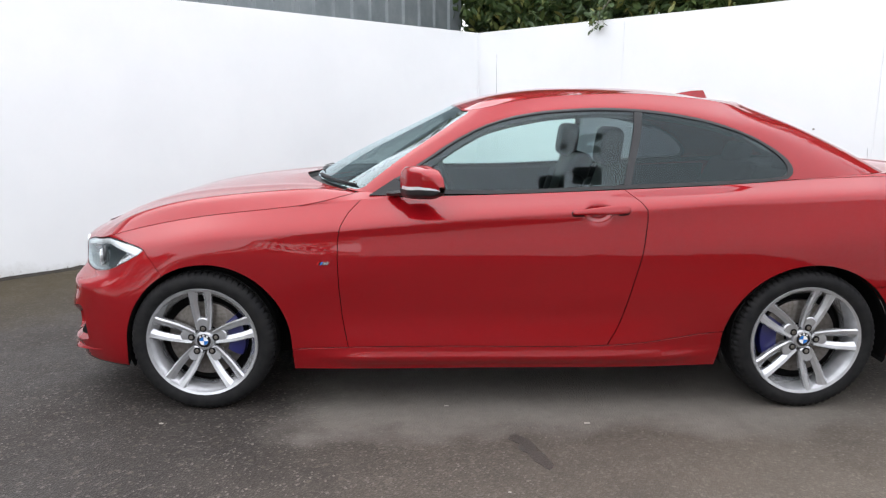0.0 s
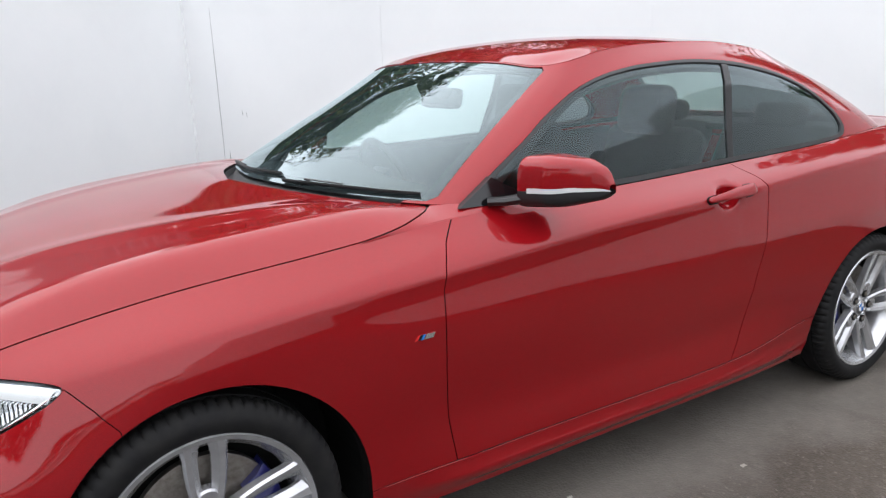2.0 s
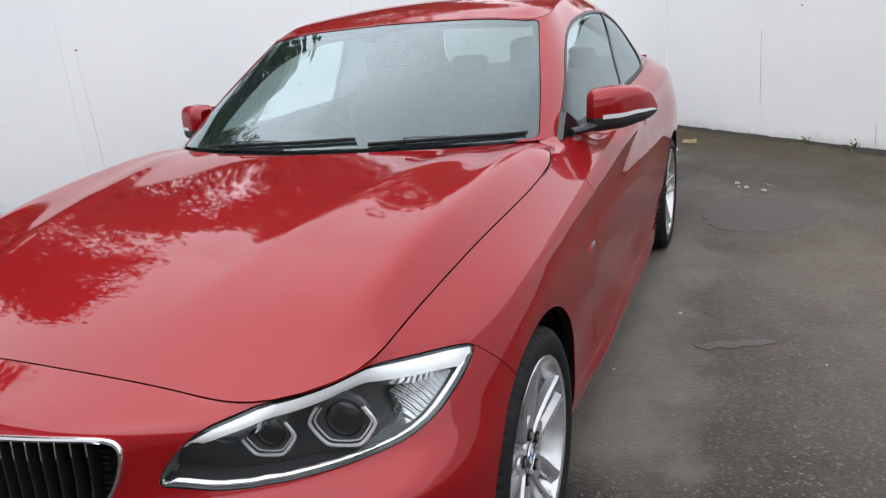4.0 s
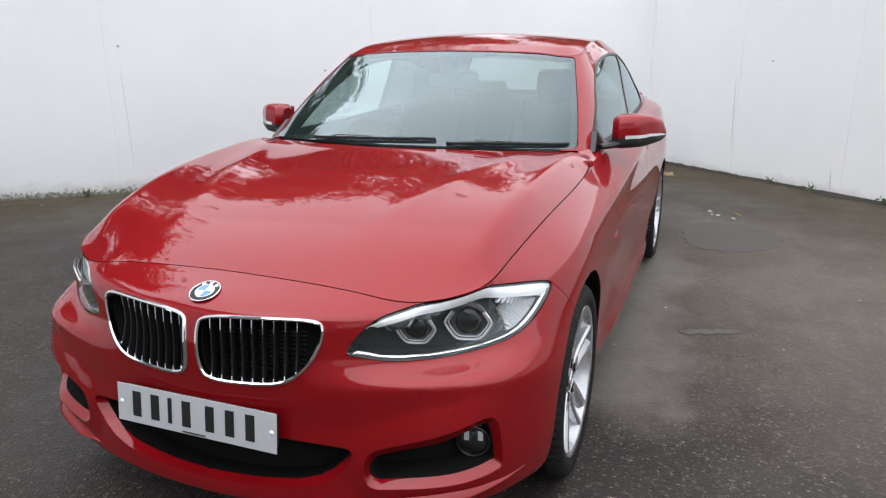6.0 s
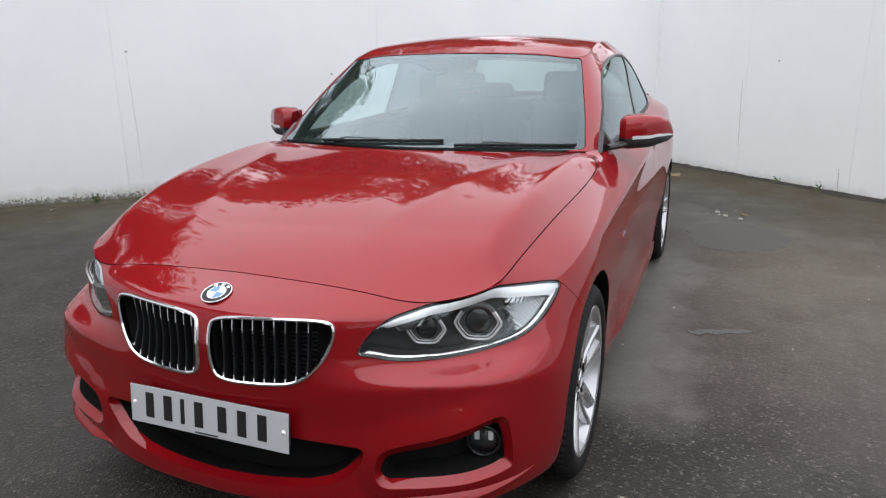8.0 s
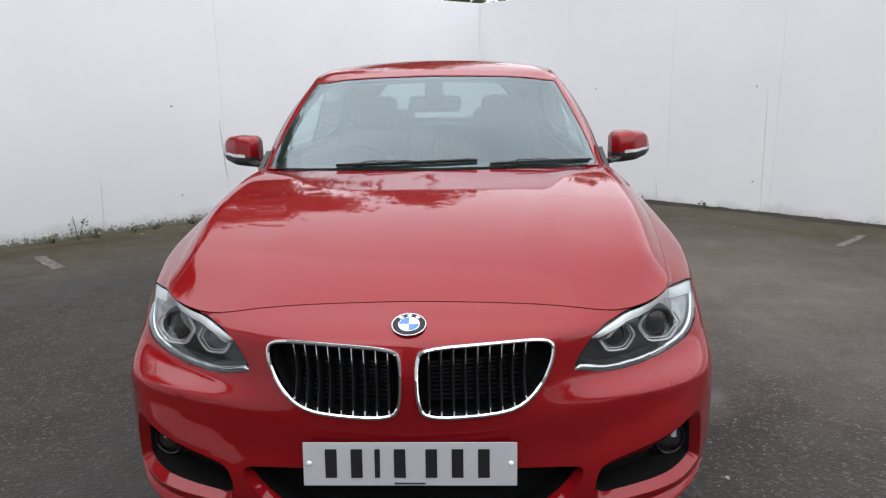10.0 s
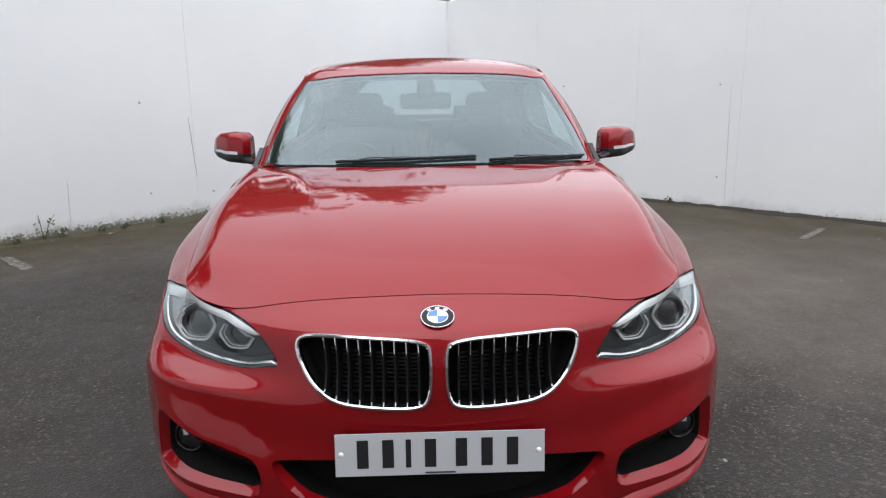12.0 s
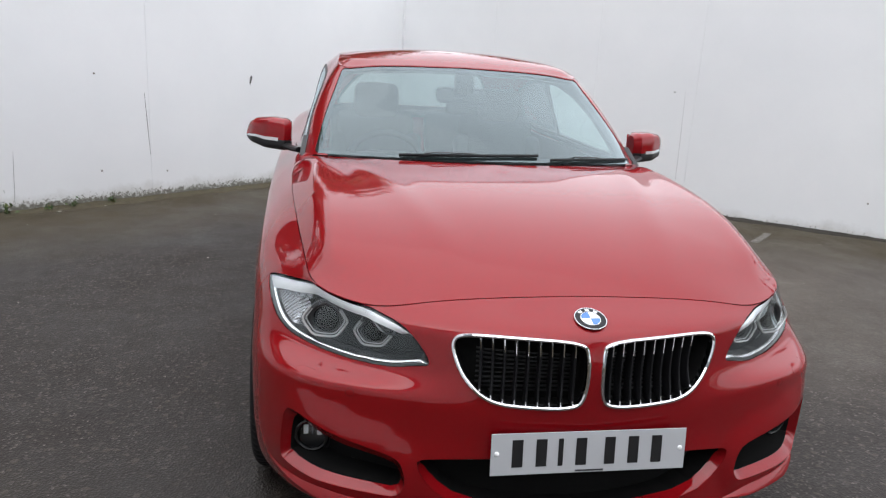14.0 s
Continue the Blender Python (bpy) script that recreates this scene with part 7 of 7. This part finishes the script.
dash = bmesh.new()
sect = [(.62, .955), (.80, .955), (.95, .94), (1.02, .90), (1.05, .80), (1.02, .62), (.9, .5), (.6, .5)]
dv, dfc = [], []
for i, y in enumerate(np.linspace(-.70, .70, 15)):
    hump = .035 * math.exp(-((y - .37) / .16) ** 2)
    for x, z in sect:
        dv.append((x - .10 * (y / .7) ** 2 * 0 + .05 * abs(y), y, z + (hump if z > .88 and x > .7 else 0)))
for i in range(14):
    for j in range(7):
        dfc.append((i * 8 + j, i * 8 + j + 1, (i + 1) * 8 + j + 1, (i + 1) * 8 + j))
part("dashboard", bm_from(dv, dfc), CABIN, car, "black soft dashboard", True)
v, f = ring((1.13, .37, .875), (.92, 0, .40), .183, .015, 36, 0, 1, 10, 1)
wheel_ob = part("steering_wheel", bm_from(v, f), SEAT_CLOTH, car, "black leather steering wheel", True)
bm = bmesh.new()
box(bm, (1.115, .37, .87), (.05, .15, .13), .025, Matrix.Rotation(radians(-24), 3, "Y"))
box(bm, (1.118, .37, .872), (.02, .34, .035), .008, Matrix.Rotation(radians(-24), 3, "Y"))
box(bm, (1.08, .37, .845), (.14, .05, .05), .01, Matrix.Rotation(radians(20), 3, "Y"))
part("boss", bm, CABIN, wheel_ob, smooth=True)
for y, dx in ((-.365, .07), (.365, 0.0)):
    bm = bmesh.new()
    cushion(bm, (1.52 + dx, y, .50), (.52, .50, .15), -8)
    cushion(bm, (1.52 + dx, y - .22, .54), (.46, .10, .16), -8, .04)
    cushion(bm, (1.52 + dx, y + .22, .54), (.46, .10, .16), -8, .04)
    seat = part("front_seat", bm, SEAT_CLOTH, car, "black leather front seat", True)
    bm = bmesh.new()
    cushion(bm, (1.80 + dx, y, .80), (.13, .44, .60), 17)
    cushion(bm, (1.765 + dx, y - .215, .76), (.14, .09, .44), 17, .04)
    cushion(bm, (1.765 + dx, y + .215, .76), (.14, .09, .44), 17, .04)
    part("backrest", bm, SEAT_CLOTH, seat, smooth=True)
    bm = bmesh.new()
    cushion(bm, (1.865 + dx - .045, y, 1.155), (.10, .25, .19), 8, .045)
    part("headrest", bm, SEAT_CLOTH, seat, smooth=True)
    for s in (-.07, .07):
        v, f = tube([(1.87 + dx - .03, y + s, 1.02), (1.875 + dx - .04, y + s, 1.12)], .006, 8)
        part("headrest_post", bm_from(v, f), SATIN, seat, smooth=True)
bm = bmesh.new()
cushion(bm, (2.40, 0, .52), (.48, 1.15, .16), -6)
bench = part("rear_bench", bm, SEAT_CLOTH, car, "black leather rear bench", True)
for y in (-.33, .33):
    bm = bmesh.new()
    cushion(bm, (2.72, y, .80), (.13, .56, .52), 26)
    part("backrest", bm, SEAT_CLOTH, bench, smooth=True)
    bm = bmesh.new()
    cushion(bm, (2.82, y, 1.075), (.09, .24, .13), 20, .035)
    part("headrest", bm, SEAT_CLOTH, bench, smooth=True)
bm = bmesh.new()
box(bm, (3.0, 0, 1.015), (.42, 1.15, .03), .01)
part("parcel_shelf", bm, CABIN, car)
bm = bmesh.new()
box(bm, (1.85, 0, .36), (2.3, 1.36, .04), .01)
box(bm, (1.45, 0, .48), (1.0, .22, .26), .04)
part("cabin_floor", bm, CABIN, car)
for sgn in (1, -1):
    dv = [(.62, -.72 * sgn, .40), (2.75, -.72 * sgn, .40), (2.75, -.70 * sgn, .99), (1.9, -.715 * sgn, .965), (.75, -.705 * sgn, .945), (.62, -.70 * sgn, .9)]
    dv += [(x, y + .02 * sgn, z) for x, y, z in dv]
    part("door_card", bm_from(dv, [(0, 1, 2, 3, 4, 5), (11, 10, 9, 8, 7, 6)] + [(i, (i + 1) % 6, 6 + (i + 1) % 6, 6 + i) for i in range(6)]), CABIN, car)
# trim that covers the windscreen pillar and the roof rail from inside
rail = dense(WINDOW, .02, True)
rail_p = CABIN_SKIN.at(rail)
first, last = (int(np.argmin(((rail_p[:, [0, 2]] - q) ** 2).sum(axis=1))) for q in ((.79, .985), (2.40, 1.243)))
if first > last:
    rail, rail_p = np.roll(rail, -first, axis=0), np.roll(rail_p, -first, axis=0)
    first, last = 0, last - first + len(rail)
way_in = np.roll(rail, -2, axis=0) - np.roll(rail, 2, axis=0)
way_in = np.stack([-way_in[:, 1], way_in[:, 0]], axis=1) / (np.linalg.norm(way_in, axis=1, keepdims=True) + 1e-12)
if not inside(rail, rail + way_in * 1e-3).mean() > .5:
    way_in = -way_in
rail, rail_p, way_in = rail[first:last + 1], rail_p[first:last + 1], way_in[first:last + 1]
cover = np.interp(rail_p[:, 0], [.78, 1.1, 1.4, 1.8, 2.4], [.080, .072, .050, .034, .030])[:, None]
rings = []
for across, depth in ((-.035, .012), (0, .012), (.9, .022), (1.0, .032), (.8, .052), (0, .062), (-.035, .050)):
    q = np.clip(rail + way_in * (across if across < 0 else across * cover), [0, .004], [UC, VC - .004])
    rings.append(CABIN_SKIN.at(q) - CABIN_SKIN.normal(q) * depth)
m = len(rail)
f = [(a * m + i, a * m + i + 1, (a + 1) % 7 * m + i + 1, (a + 1) % 7 * m + i) for a in range(7) for i in range(m - 1)]
for sgn in (1, -1):
    part("pillar_trim", bm_from(np.concatenate(rings) * np.array([1, sgn, 1]), f), CABIN, car, smooth=True)
# headliner under the roof
hl = crim[::14].copy()
hl[:, 2] -= .03
hl[:, 1] *= .97
hrows = [hl * [1, s, 1] + np.array([0, 0, .022 * (1 - s * s)]) for s in (1, .66, .33, 0)]
m = len(hl)
v, f, n = both(np.concatenate(hrows), [(r * m + i, r * m + i + 1, (r + 1) * m + i + 1, (r + 1) * m + i) for r in range(3) for i in range(m - 1)], np.concatenate(hrows) * 0)
part("headliner", bm_from(v, f), HEADLINER, car, smooth=True)
bm = bmesh.new()
box(bm, (1.175, 0, 1.222), (.05, .25, .078), .024, Matrix.Rotation(radians(12), 3, "Y"), 4)
inner_mirror = part("rear_view_mirror", bm, GLOSS_BLACK, car, "black rear-view mirror", True)
bm = bmesh.new()
box(bm, (1.135, 0, 1.285), (.10, .085, .085), .015, Matrix.Rotation(radians(-24), 3, "Y"), 3)
part("sensor_housing", bm, CABIN, inner_mirror, smooth=True)


# panes let daylight through
for pane in [o for o in bpy.data.objects if o.type == "MESH" and o.data.materials and o.data.materials[0] in (GLASS, REAR_GLASS, SIDE_GLASS, GLASS_DARK, LENS)]:
    pane.visible_shadow = False
